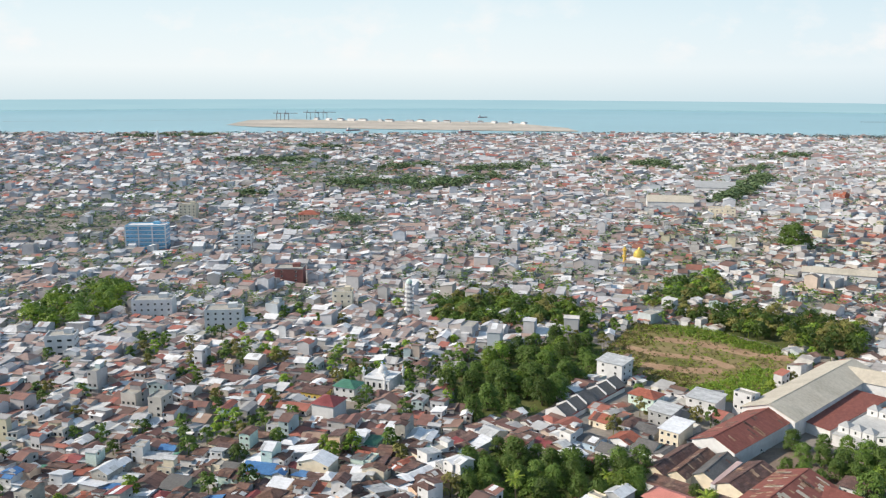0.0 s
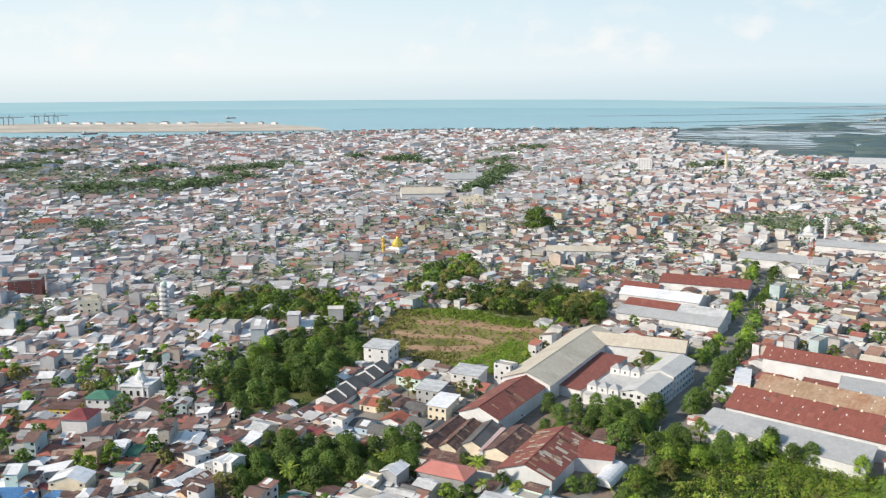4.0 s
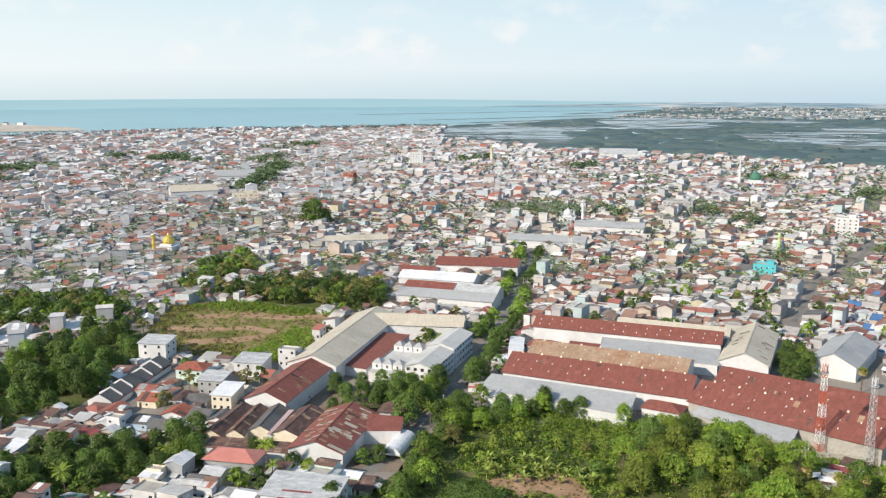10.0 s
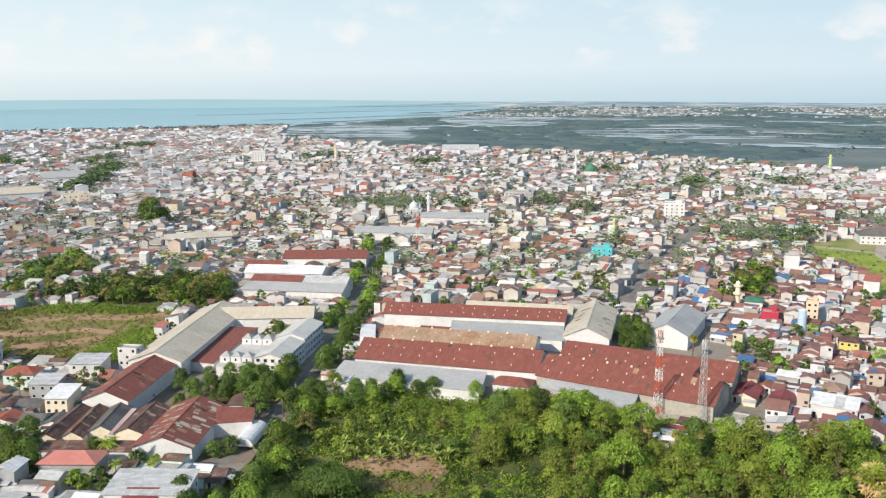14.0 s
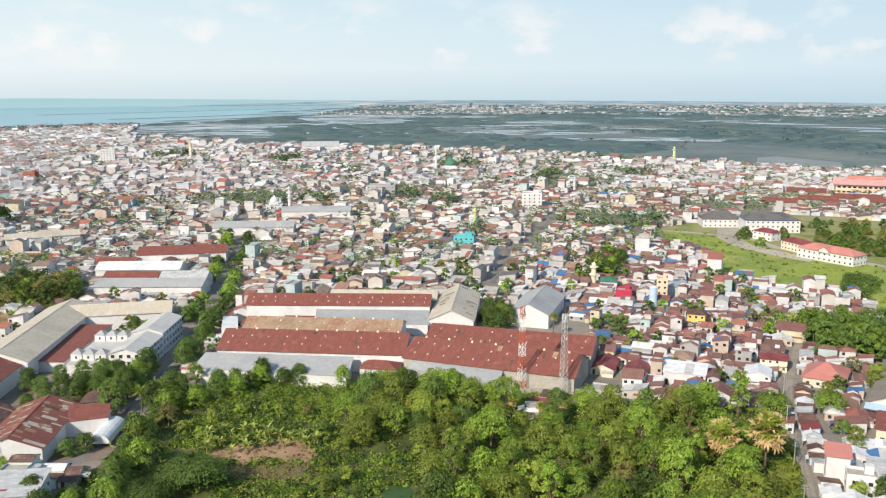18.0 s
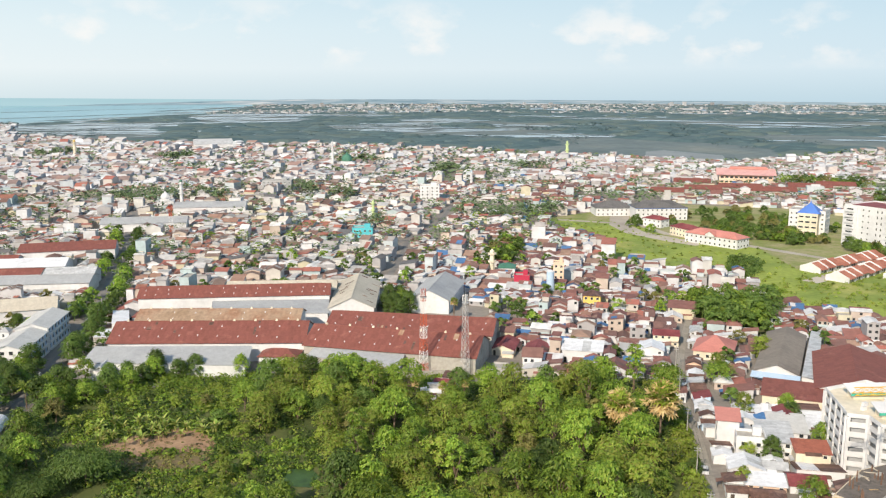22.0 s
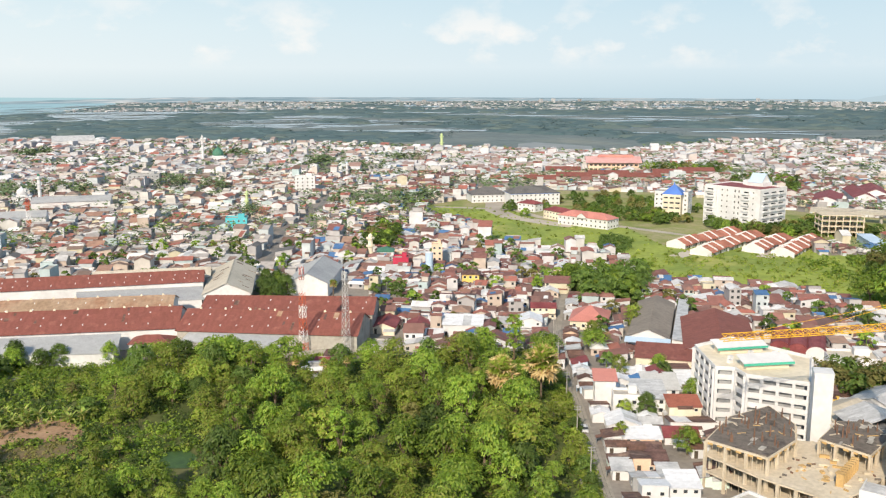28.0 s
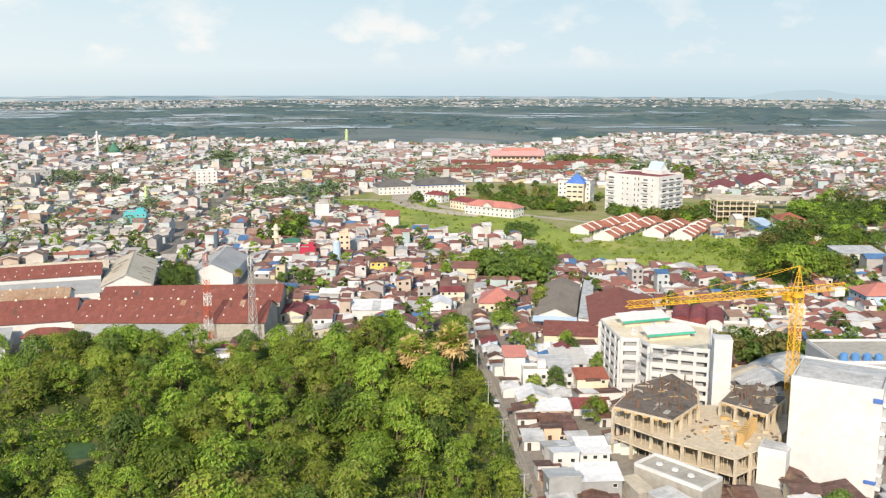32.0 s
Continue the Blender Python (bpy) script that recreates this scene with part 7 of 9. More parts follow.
GROVE_R = [(640, 505), (620, 470), (735, 560), (700, 610), (640, 560)]
FAR_ONLY += [GROVE_R, [(500, 320), (560, 345), (560, 290), (520, 268)], [(700, 600), (760, 600), (800, 680), (720, 720)], [(430, 640), (500, 660), (520, 740), (440, 720)]]
block("hall", "small hall with a patched maroon hipped roof", 64, 314, -27, 14, 9, 1, MAT["white"], "f", 4, 4.4, "hip", "whred", "house")
house(116, 270, -37, 7, 5, 1, "shed", "brown")
plot(116, 270, 7, 5, -37)
house(111, 266, -37, 7, 5, 1, "cross", "maroon")
plot(111, 266, 7, 5, -37)
SHED_FRONT = [(-12, 334), (-24, 306), (50, 290), (74, 284), (98, 268), (104, 280), (74, 306), (52, 303)]
BLOCKED.append(SHED_FRONT)
BLOCKED.append([(100, 100), (122, 132), (142, 163), (161, 193), (185, 233), (206, 261), (190, 250), (174, 222), (156, 200), (134, 161), (108, 122), (92, 100)])

# rows of houses that fill the blocks
ROOF_MIX = [(0.30, "rust"), (0.54, "brown"), (0.68, "zinc"), (0.87, "bright"), (0.90, "slate"), (0.92, "tile"), (0.95, "maroon"), (0.975, "greenroof"), (1.01, "blueroof")]
LEFT_MIX = [(0.29, "rust"), (0.52, "brown"), (0.65, "zinc"), (0.86, "bright"), (0.88, "slate"), (0.91, "tile"), (0.94, "maroon"), (0.97, "greenroof"), (1.01, "blueroof")]
EAST_MIX = [(0.24, "rust"), (0.38, "maroon"), (0.52, "brown"), (0.68, "zinc"), (0.91, "bright"), (0.96, "tile"), (0.98, "greenroof"), (1.01, "blueroof")]
TOWN_EDGE = COAST[:8] + [(-126, 2030), (59, 1740), (251, 1570), (398, 1500), (460, 1425), (595, 1240), (712, 1090), (790, 950), (900, 960), (1151, 1010), (1426, 700), (1900, 420), (1500, -100), (0, 0)]
TOWN_TREES, FAR_TREES = [], []


def leafy(x, y):
    """How wooded the gardens are."""
    g = noise.noise(Vector((x / 85, y / 85, 3.3))) + 0.6 * noise.noise(Vector((x / 30, y / 30, 8.1)))
    near = math.hypot(x, y) < 340
    return (0.11 if x < 330 else 0.22) * (0.5 if near else 1.0) + 0.75 * max(0.0, g - (0.24 if near else 0.05))


def in_near(x, y):
    """The blocks that are passed closest."""
    r, az = math.hypot(x, y), math.degrees(math.atan2(x, y))
    return 262 < r < 325 and -64 < az if az < -18 else (228 < r < 305 if az < 22 else 138 < r < 285 and az < 66)


def lots(rot, s, r0, r1):
    """House plots in rows back to back, with alleys and streets between them."""
    c, sn = math.cos(radians(rot)), math.sin(radians(rot))
    v, row = -r1, 0
    while v < r1:
        d = rnd.choice((6, 7, 8, 9, 10)) * s
        u, run, block_len = -r1 + rnd.uniform(0, 6), 0.0, rnd.uniform(35, 70) * s
        while u < r1:
            w = rnd.choice((4.2, 4.8, 5.4, 6, 7, 8)) * s * (1.7 if rnd.random() < 0.05 else 1.0)
            mid = u + w / 2
            vv = v + d / 2 + 5 * s * noise.noise(Vector((mid / 70 / s, v / 70 / s, rot)))
            x, y = mid * c - vv * sn, mid * sn + vv * c
            if y > 30 and r0 * r0 <= x * x + y * y < r1 * r1 and turn_at(x, y) == rot:
                yield x, y, w, d
            u += w + rnd.choice((0.0, 0.15, 0.3))
            run += w
            if run > block_len:
                u, run = u + 3.0 * s, 0.0
        row += 1
        v += d + (0.3 if row % 2 else rnd.choice((1.3, 1.3, 2.0, 4.5))) * s


class District:
    """Houses too many to count, joined by what they are made of."""

    def __init__(self):
        self.got = {k: ([], []) for k in ("wall", "roof", "terrace", "window")}

    def add(self, key, v, f, m):
        V, F = self.got[key]
        o = len(V)
        x, y, c, s = m
        V += [(x + a * c - b * s, y + a * s + b * c, z) for a, b, z in v]
        F += [tuple(i + o for i in q) for q in f]

    def house(self, pl, x, y, rot, panes):
        m = (x, y, math.cos(radians(rot)), math.sin(radians(rot)))
        for v, f in pl.walls:
            self.add("wall", v, f, m)
        for role, v, f in pl.roofs:
            self.add("terrace" if role == "flat" else "roof", v, f, m)
        for px, py, pz, face in (pl.panes + pl.doors if panes else ()):
            e = 0.55
            q = [(px - e, py, pz), (px + e, py, pz), (px + e, py, pz + 1.1), (px - e, py, pz + 1.1)] if face == 0 else [(px, py - e, pz), (px, py + e, pz), (px, py + e, pz + 1.1), (px, py - e, pz + 1.1)]
            self.add("window", q, [(0, 1, 2, 3)], m)

    def done(self, mats):
        if self.got["wall"][0]:
            t = thing("distant_houses", "dense low houses with rusty, grey and white roofs", "houses", 0, 0, kind="stuff")
            for name, (v, f) in self.got.items():
                if v:
                    s = Shape()
                    s.v, s.f = v, f
                    tagged(part(name, s, MAT[mats[name]], t), kind="stuff")


def fill(r0, r1, s, rich, panes):
    """All houses of one ring: the closest ones singly, the rest by districts."""
    districts = collections.defaultdict(District)
    for rot in TURNS:
        for x, y, w, d in lots(rot, s, r0, r1):
            az = math.degrees(math.atan2(x, y))
            if not -68 < az < 68 or not inside(x, y, TOWN_EDGE) or taken(x, y, 2.6 * s) or any(inside(x, y, p) for p in BLOCKED) or any(near_line(x, y, pts, g) for pts, g in LANES):
                continue
            close = in_near(x, y)
            if any(inside(x, y, p) for p in FAR_ONLY) and rnd.random() < 0.75 or rnd.random() < leafy(x, y):
                (TOWN_TREES if close else FAR_TREES).append((x, y) if close else (x, y, 7.6 * s))
                continue
            r = math.hypot(x, y)
            k = rnd.random()
            st = (1 if k < 0.82 else (2 if k < 0.975 else 3)) if r < 340 else (1 if k < 0.79 else (2 if k < 0.955 else (3 if k < 0.99 else 4)))
            a = rot + rnd.uniform(-5, 5)
            if close:
                roof = pick(EAST_MIX if x > 110 else (LEFT_MIX if x < -90 else ROOF_MIX), rnd.random())
                house(x, y, a, w, d, st, None, roof)
                continue
            see = 1 if x * math.cos(radians(rot)) + y * math.sin(radians(rot)) < 0 else -1
            districts[int((az + 66) // 22)].house(design(rnd, w, d, st, None, see, rich), x, y, a, panes)
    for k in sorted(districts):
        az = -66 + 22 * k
        # districts farther off take the palettes with haze mixed into their colours
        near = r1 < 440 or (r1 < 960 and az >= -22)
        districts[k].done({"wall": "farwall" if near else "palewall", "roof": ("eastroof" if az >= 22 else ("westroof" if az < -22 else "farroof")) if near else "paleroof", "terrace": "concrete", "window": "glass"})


# lane-side shacks
for (x0, y0), (x1, y1) in zip(ROAD_B, ROAD_B[1:]):
    L, a = math.hypot(x1 - x0, y1 - y0), math.degrees(math.atan2(y1 - y0, x1 - x0))
    nx, ny = (y1 - y0) / L, -(x1 - x0) / L
    for k in range(int(L / 5.5)):
        q, o = (k + 0.5) * 5.5 / L, rnd.uniform(4.4, 5.4)
        x, y = x0 + (x1 - x0) * q + nx * o, y0 + (y1 - y0) * q + ny * o
        if not taken(x, y, 1.3):
            house(x, y, a - 90, 5, rnd.choice((5, 6)), 1, None, rnd.choice(("rust", "maroon", "zinc", "bright", "rust")))
            plot(x, y, 5, 6, a - 90)
fill(90, 430, 1.0, 2, True)
fill(430, 620, 1.12, 2, False)
fill(620, 950, 1.3, 1, False)
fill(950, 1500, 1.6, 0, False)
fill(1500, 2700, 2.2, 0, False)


# ---- trees ----
def leaf_cloud(s, cx, cy, cz, r, n, size, flat=0.75, rr=rnd):
    for _ in range(n):
        a, z = rr.uniform(0, 6.2832), rr.uniform(-0.55, 1)
        q = math.sqrt(max(0, 1 - z * z))
        k = r * rr.uniform(0.72, 1.05)
        d = Vector((q * math.cos(a), q * math.sin(a), z))
        p = Vector((cx, cy, cz)) + Vector((d.x * k, d.y * k, d.z * k * flat))
        nrm = (d + Vector((rr.uniform(-0.7, 0.7), rr.uniform(-0.7, 0.7), rr.uniform(-0.2, 0.9)))).normalized()
        u = nrm.orthogonal().normalized()
        u.rotate(Matrix.Rotation(rr.uniform(0, 6.28), 3, nrm))
        v = nrm.cross(u)
        a, b = size * rr.uniform(0.7, 1.3), size * rr.uniform(0.4, 0.7)
        s.add([p - u * a, p - v * b, p + u * a, p + v * b], [(0, 1, 2, 3)])


def bough_crown(s, x, y, z0, top, spread, boughs, per, size, rr, flat=0.0):
    """A crown of separate leafy boughs in tiers, thick above and open between."""
    tall = top - z0
    for i in range(boughs):
        q = (i + 0.5) / boughs
        zf = 0.12 + 0.88 * q ** (0.75 - 0.45 * flat) + rr.uniform(-0.08, 0.06)
        reach = spread * math.sqrt(max(0.04, 1.0 - (0.96 * min(zf, 1.0)) ** (2.4 + 3 * flat))) * rr.uniform(0.5, 0.9)
        a = i * 2.39996 + rr.uniform(-0.5, 0.5)
        ca, sa = math.cos(a), math.sin(a)
        cr = spread * rr.uniform(0.32, 0.48)
        cx, cy, cz = x + reach * ca, y + reach * sa, z0 + tall * min(zf, 1.0) - 0.3 * cr
        low = rr.uniform(0.34, 0.6)
        for k in range(per):
            e, b = rr.uniform(-0.12, 1.0), rr.uniform(0, 6.2832)
            inner = k % 5 == 0
            h = math.sqrt(1 - e * e) * (rr.uniform(0.0, 0.6) if inner else rr.uniform(0.55, 1.08))
            dx, dy = h * math.cos(b), h * math.sin(b)
            out = dx * ca + dy * sa
            o = Vector((cx + dx * cr, cy + dy * cr, cz + (e * low - 0.22 * max(0.0, out)) * cr))
            nrm = Vector((dx * 0.6 + ca * 0.35 + rr.uniform(-0.55, 0.55), dy * 0.6 + sa * 0.35 + rr.uniform(-0.55, 0.55), 0.75 + rr.uniform(-0.5, 0.4))).normalized()
            u = (Vector((dx + ca * 0.6, dy + sa * 0.6, -0.25)) + Vector((rr.uniform(-0.8, 0.8), rr.uniform(-0.8, 0.8), rr.uniform(-0.3, 0.3)))).cross(nrm).normalized()
            v = nrm.cross(u)
            L, w = size * rr.uniform(0.5, 1.0), size * rr.uniform(0.22, 0.42)
            if inner:
                L, w, o = L * 1.5, w * 2.4, o - Vector((0, 0, 0.22 * cr))
            s.add([o - v * L, o - u * w, o + v * L, o + u * w], [(0, 1, 2, 3)])


def make_tree(label, height, spread, mat, boughs, per, size, seed, group="trees", foot=0.3, flat=0.0):
    rr = random.Random(seed)
    t = thing("tree", label, "tree", 0, 0, group=group)
    tr = Shape()
    base = height * max(0.2, foot)
    tr.rod((0, 0, -0.2), (0.15, 0.05, base), 0.03 * height, 0.02 * height, 7)
    for k in range(6):
        a = k * 1.3 + rr.uniform(-0.3, 0.3)
        tr.rod((0.15, 0.05, base * 0.95), (math.cos(a) * spread * 0.6, math.sin(a) * spread * 0.6, height * rr.uniform(0.62, 0.82)), 0.013 * height, 0.004 * height, 5)
    part("trunk", tr, MAT["bark"], t)
    cr = Shape()
    bough_crown(cr, 0, 0, height * foot, height, spread, boughs, per, size, rr, flat)
    part("crown", cr, mat, t)
    return t


def make_bare_tree(x, y, height, seed):
    rr = random.Random(seed)
    t = thing("tree", "leafless grey-brown dead tree among green crowns", "tree", x, y)
    tr, tw = Shape(), Shape()
    tr.rod((0, 0, -0.2), (0.2, 0.1, height * 0.6), 0.24, 0.14, 7)
    for k in range(9):
        a, z = k * 2.4, height * rr.uniform(0.35, 0.62)
        p = Vector((0.2 * z / height, 0.1 * z / height, z))
        q = p + Vector((math.cos(a), math.sin(a), rr.uniform(0.7, 1.5))) * height * 0.2
        tr.rod(p, q, 0.09, 0.05, 5)
        for j in range(7):
            m = p.lerp(q, rr.uniform(0.4, 1.0))
            tw.rod(m, m + Vector((math.cos(a) + rr.uniform(-1, 1), math.sin(a) + rr.uniform(-1, 1), rr.uniform(0.2, 1.2))) * height * 0.1, 0.04, 0.012, 4)
    part("trunk", tr, MAT["deadwood"], t)
    part("twigs", tw, MAT["deadwood"], t)


def make_palm(label, height, seed):
    rr = random.Random(seed)
    t = thing("palm_tree", label, "palm tree", 0, 0, group="palm trees")
    tr, p = Shape(), Vector((0, 0, -0.2))
    for k in range(5):
        q = Vector((0.12 * k * k * 0.3, 0.05 * k, height * (k + 1) / 5))
        tr.rod(p, q, 0.24 - 0.02 * k, 0.22 - 0.02 * k, 6)
        p = q
    part("trunk", tr, MAT["bark"], t)
    cr = Shape()
    for k in range(20):
        a, el = k * 2.4 + rr.uniform(-0.2, 0.2), rr.uniform(-0.5, 1.1)
        L = rr.uniform(3.2, 4.4)
        prev, d = p.copy(), Vector((math.cos(a) * math.cos(el), math.sin(a) * math.cos(el), math.sin(el)))
        side = Vector((-math.sin(a), math.cos(a), 0))
        for j in range(9):
            nxt = prev + d * L / 9
            d = (d + Vector((0, 0, -0.13))).normalized()
            wd = 0.85 * math.sin(0.4 + 2.5 * j / 9)
            for sg in (-1, 1):
                tip = prev + side * sg * wd + d * 0.45 + Vector((0, 0, -0.4 * wd))
                cr.add([prev, nxt, tip], [(0, 1, 2)])
            prev = nxt
    part("crown", cr, MAT["leaf2"], t)
    return t


def make_fan_palm(label, height, seed, k=1.0, fronds=44):
    """A palm with round fan leaves, green above and a skirt of dry ones below."""
    rr = random.Random(seed)
    t = thing("palm_tree", label, "palm tree", 0, 0, group="palm trees")
    part("trunk", Shape().rod((0, 0, -0.2), (0.1, 0, height), 0.3, 0.24, 7), MAT["bark"], t)
    green, dry = Shape(), Shape()
    top = Vector((0.1, 0, height))
    for i in range(fronds):
        el = 1.4 - 2.2 * i / fronds + rr.uniform(-0.45, 0.45)
        a = i * 2.4 + rr.uniform(-0.3, 0.3)
        d = Vector((math.cos(a) * math.cos(el), math.sin(a) * math.cos(el), math.sin(el)))
        side = Vector((-math.sin(a), math.cos(a), 0))
        up = side.cross(d)
        hub = top + d * rr.uniform(0.5, 1.7) * k
        s = green if i < fronds * 0.6 and i % 5 else dry
        R = rr.uniform(1.0, 1.4) * k
        for j in range(11):
            b = -1.7 + 3.4 * j / 10
            v = (d * math.cos(b) + side * math.sin(b)) * R + up * rr.uniform(-0.5, 0.5) * k + Vector((0, 0, -0.2))
            w = (d * math.cos(b + 0.22) + side * math.sin(b + 0.22)) * R * 0.5
            u = (d * math.cos(b - 0.22) + side * math.sin(b - 0.22)) * R * 0.5
            s.add([hub, hub + u, hub + v, hub + w], [(0, 1, 2, 3)])
    part("crown", green, MAT["leaf2"], t)
    part("dry_skirt", dry, MAT["deadfrond"], t, "hanging dry orange-brown fronds")
    return t


def make_banana(seed):
    rr = random.Random(seed)
    t = thing("banana_plant", "banana plant with long torn yellow-green leaves", "banana plant", 0, 0, group="banana plants")
    part("stem", Shape().rod((0, 0, -0.1), (0.05, 0.02, 1.5), 0.16, 0.1, 7), MAT["banana"], t)
    for k in range(9):
        a, el, L = k * 2.4 + rr.uniform(-0.3, 0.3), rr.uniform(0.5, 1.3), rr.uniform(1.7, 2.5)
        d = Vector((math.cos(a) * math.cos(el), math.sin(a) * math.cos(el), math.sin(el)))
        side, p, leaf, rows = Vector((-math.sin(a), math.cos(a), 0)), Vector((0.05, 0.02, 1.35)), Shape(), []
        for j in range(7):
            w = 0.04 + 0.36 * math.sin(math.pi * min(1.0, 0.1 + j / 6.4)) * rr.uniform(0.75, 1.0)
            rows.append((p - side * w, p + Vector((0, 0, -0.08)), p + side * w))
            p = p + d * L / 6
            d = (d + Vector((0, 0, -0.17))).normalized()
        for u, v in zip(rows, rows[1:]):
            leaf.add([u[0], u[1], v[1], v[0]], [(0, 1, 2, 3)])
            leaf.add([u[1], u[2], v[2], v[1]], [(0, 1, 2, 3)])
        part("leaf", leaf, MAT["banana"], t)
    return t


TREES = [make_tree("broad green tree with boughs in loose tiers", 11, 5.2, MAT["leaf"], 26, 58, 0.52, 1, foot=0.2),
         make_tree("tall dark green tree with a rounded crown", 11.5, 5.4, MAT["leaf3"], 34, 56, 0.56, 2, foot=0.1),
         make_tree("yellow-green tree with a loose crown", 9.5, 4.4, MAT["leaf2"], 20, 54, 0.5, 3, foot=0.22),
         make_tree("wide spreading tree with a flat feathery crown", 9.5, 6.6, MAT["leaf"], 30, 60, 0.54, 4, foot=0.4, flat=0.8),
         make_tree("small bushy green tree", 6, 3.0, MAT["leaf2"], 13, 42, 0.55, 5, foot=0.12),
         make_tree("small dark round tree", 7, 4.0, MAT["leaf3"], 20, 46, 0.55, 6, foot=0.06),
         make_tree("tall narrow green tree with a pointed top", 14.5, 3.5, MAT["leaf"], 24, 48, 0.5, 7, foot=0.14),
         make_tree("olive-brown tree with a thin dusty crown", 9, 4.2, MAT["leaf4"], 18, 40, 0.55, 8, foot=0.25),
         make_tree("low wide dark tree with a feathery umbrella crown", 9, 10, MAT["leaf3"], 60, 70, 0.5, 9, foot=0.45, flat=0.9),
         make_tree("broad green tree with an uneven open crown", 10, 6.0, MAT["leaf5"], 26, 58, 0.5, 11, foot=0.12),
         make_tree("tall green tree with loose feathery boughs", 12.5, 5.0, MAT["leaf"], 22, 60, 0.5, 12, foot=0.3, flat=0.35),
         make_tree("olive-green tree with a domed crown", 11, 5.0, MAT["leaf5"], 30, 52, 0.48, 13, foot=0.2)]
PALMS = [make_palm("slender coconut palm with arching fronds", 9, 1), make_palm("tall coconut palm with arching fronds", 11, 2), make_fan_palm("fan palm with a skirt of dry orange leaves", 9, 3), make_fan_palm("large fan palm with a golden skirt of dry leaves", 10.5, 4, 2.1, 130), make_banana(5), make_banana(6)]
placed = set()


def plant(kind, x, y, scale=1.0, rot=None):
    pool = TREES if isinstance(kind, int) else PALMS
    k = kind if isinstance(kind, int) else int(kind[1])
    src = pool[k]
    m = pose(x, y, 0, 0, 0, rnd.uniform(0, 360) if rot is None else rot)
    if src not in placed:
        placed.add(src)
        src.matrix_basis = m
        return src
    t = copy_thing(src, m)
    t.scale = (scale, scale, scale * rnd.uniform(0.9, 1.1))
    return t


def scatter(poly, n, kinds, gap=4.5, smin=0.8, smax=1.2, avoid=()):
    xs, ys = [p[0] for p in poly], [p[1] for p in poly]
    spots, tries = [], 0
    while len(spots) < n and tries < n * 40:
        tries += 1
        x, y = rnd.uniform(min(xs), max(xs)), rnd.uniform(min(ys), max(ys))
        if inside(x, y, poly) and all((x - a) ** 2 + (y - b) ** 2 > gap * gap for a, b in spots) and not any((x - a) ** 2 + (y - b) ** 2 < c * c for a, b, c in avoid):
            spots.append((x, y))
            low = 0.62 if near_line(x, y, ROAD_B, 15) else 1.0
            plant(rnd.choice(kinds), x, y, rnd.uniform(smin, smax) * low)


NEAR_FOREST = [(-44, 236), (-30, 262), (-26, 285), (-16, 306), (26, 306), (56, 299), (74, 290), (98, 274), (103, 259), (130, 268), (163, 254), (184, 244), (174, 222), (156, 200), (134, 161), (108, 122), (60, 150), (0, 200), (-40, 215)]
LOWLAND = [(-12, 268), (-2, 290), (24, 298), (48, 302), (52, 293), (41, 272), (39, 258), (37, 246), (58, 241), (56, 226), (52, 208), (30, 203), (8, 205), (0, 222), (-2, 246)]
DENSE = [(54, 294), (43, 273), (41, 250), (60, 243), (61, 228), (55, 212), (50, 190), (44, 170), (60, 150), (108, 122), (134, 161), (156, 200), (174, 222), (184, 244), (163, 252), (130, 262), (103, 255), (96, 270), (74, 284)]
PALM_ROOM = [(140, 202, 6), (151, 197, 6), (136, 196, 5), (146, 190, 5), (96, 253, 4), (111, 247, 4), (75, 281, 3.5), (80, 275, 3.5), (116, 268, 6), (105, 266, 6)]
scatter(DENSE, 150, [0, 9, 10, 3, 11, 6, 9, 1, 0, 7, 10, 2, 11], 6.3, 0.7, 1.2, PALM_ROOM)
make_bare_tree(106, 174, 11, 5)
scatter([(8, 205), (30, 203), (42, 208), (50, 190), (44, 170), (20, 186)], 14, [2, 0, 4, 0], 6.0, 0.6, 0.85)
for x, y, k, sc in ((-5, 234, 8, 1.0), (-17, 228, 8, 0.75), (-26, 240, 1, 0.85), (-20, 252, 0, 0.85), (-27, 226, 0, 0.9), (-22, 271, 0, 0.95), (-13, 284, 7, 0.9), (-8, 276, 4, 0.8), (-3, 271, 4, 0.7), (1, 282, 2, 0.55), (10, 286, 4, 0.8), (-4, 298, 0, 0.8), (3, 304, 1, 0.8), (-11, 297, 0, 0.8), (10, 305, 0, 0.75), (-9, 310, 1, 0.75), (15, 312, 5, 1.0), (20, 318, 1, 0.8), (33, 313, 1, 0.75), (48, 306, 0, 0.7), (23, 285, 4, 0.6), (32, 280, 7, 0.45), (34, 263, 5, 0.7), (35, 256, 4, 0.7), (38, 247, 2, 0.6), (29, 222, 2, 0.65), (36, 226, 4, 0.9), (31, 236, 4, 0.6), (22, 220, 4, 0.6), (60, 238, 4, 0.8)):
    plant(k, x, y, sc)
scatter([(-46, 236), (-30, 238), (-27, 286), (-18, 305), (-8, 304), (-14, 290), (-20, 262), (-30, 215), (-50, 200)], 17, [0, 1, 0, 5, 4], 5.4, 0.6, 0.9, [(-34, 298, 9), (-31, 281, 9), (-27, 289, 7), (-30, 268, 8)])
scatter(GROVE_B, 36, [1, 5, 1, 5, 1, 1, 5, "p0"], 5.4, 0.7, 1.0)
scatter(GROVE_A, 46, [1, 1, 5, 1, 0, 1, 5], 6.8, 0.75, 1.15)
scatter([(56, 297), (60, 295), (72, 302), (98, 275), (88, 272), (56, 290)], 16, [5, 2, 0, 0, 1, 6], 4.6, 0.55, 0.85)
LATE = []
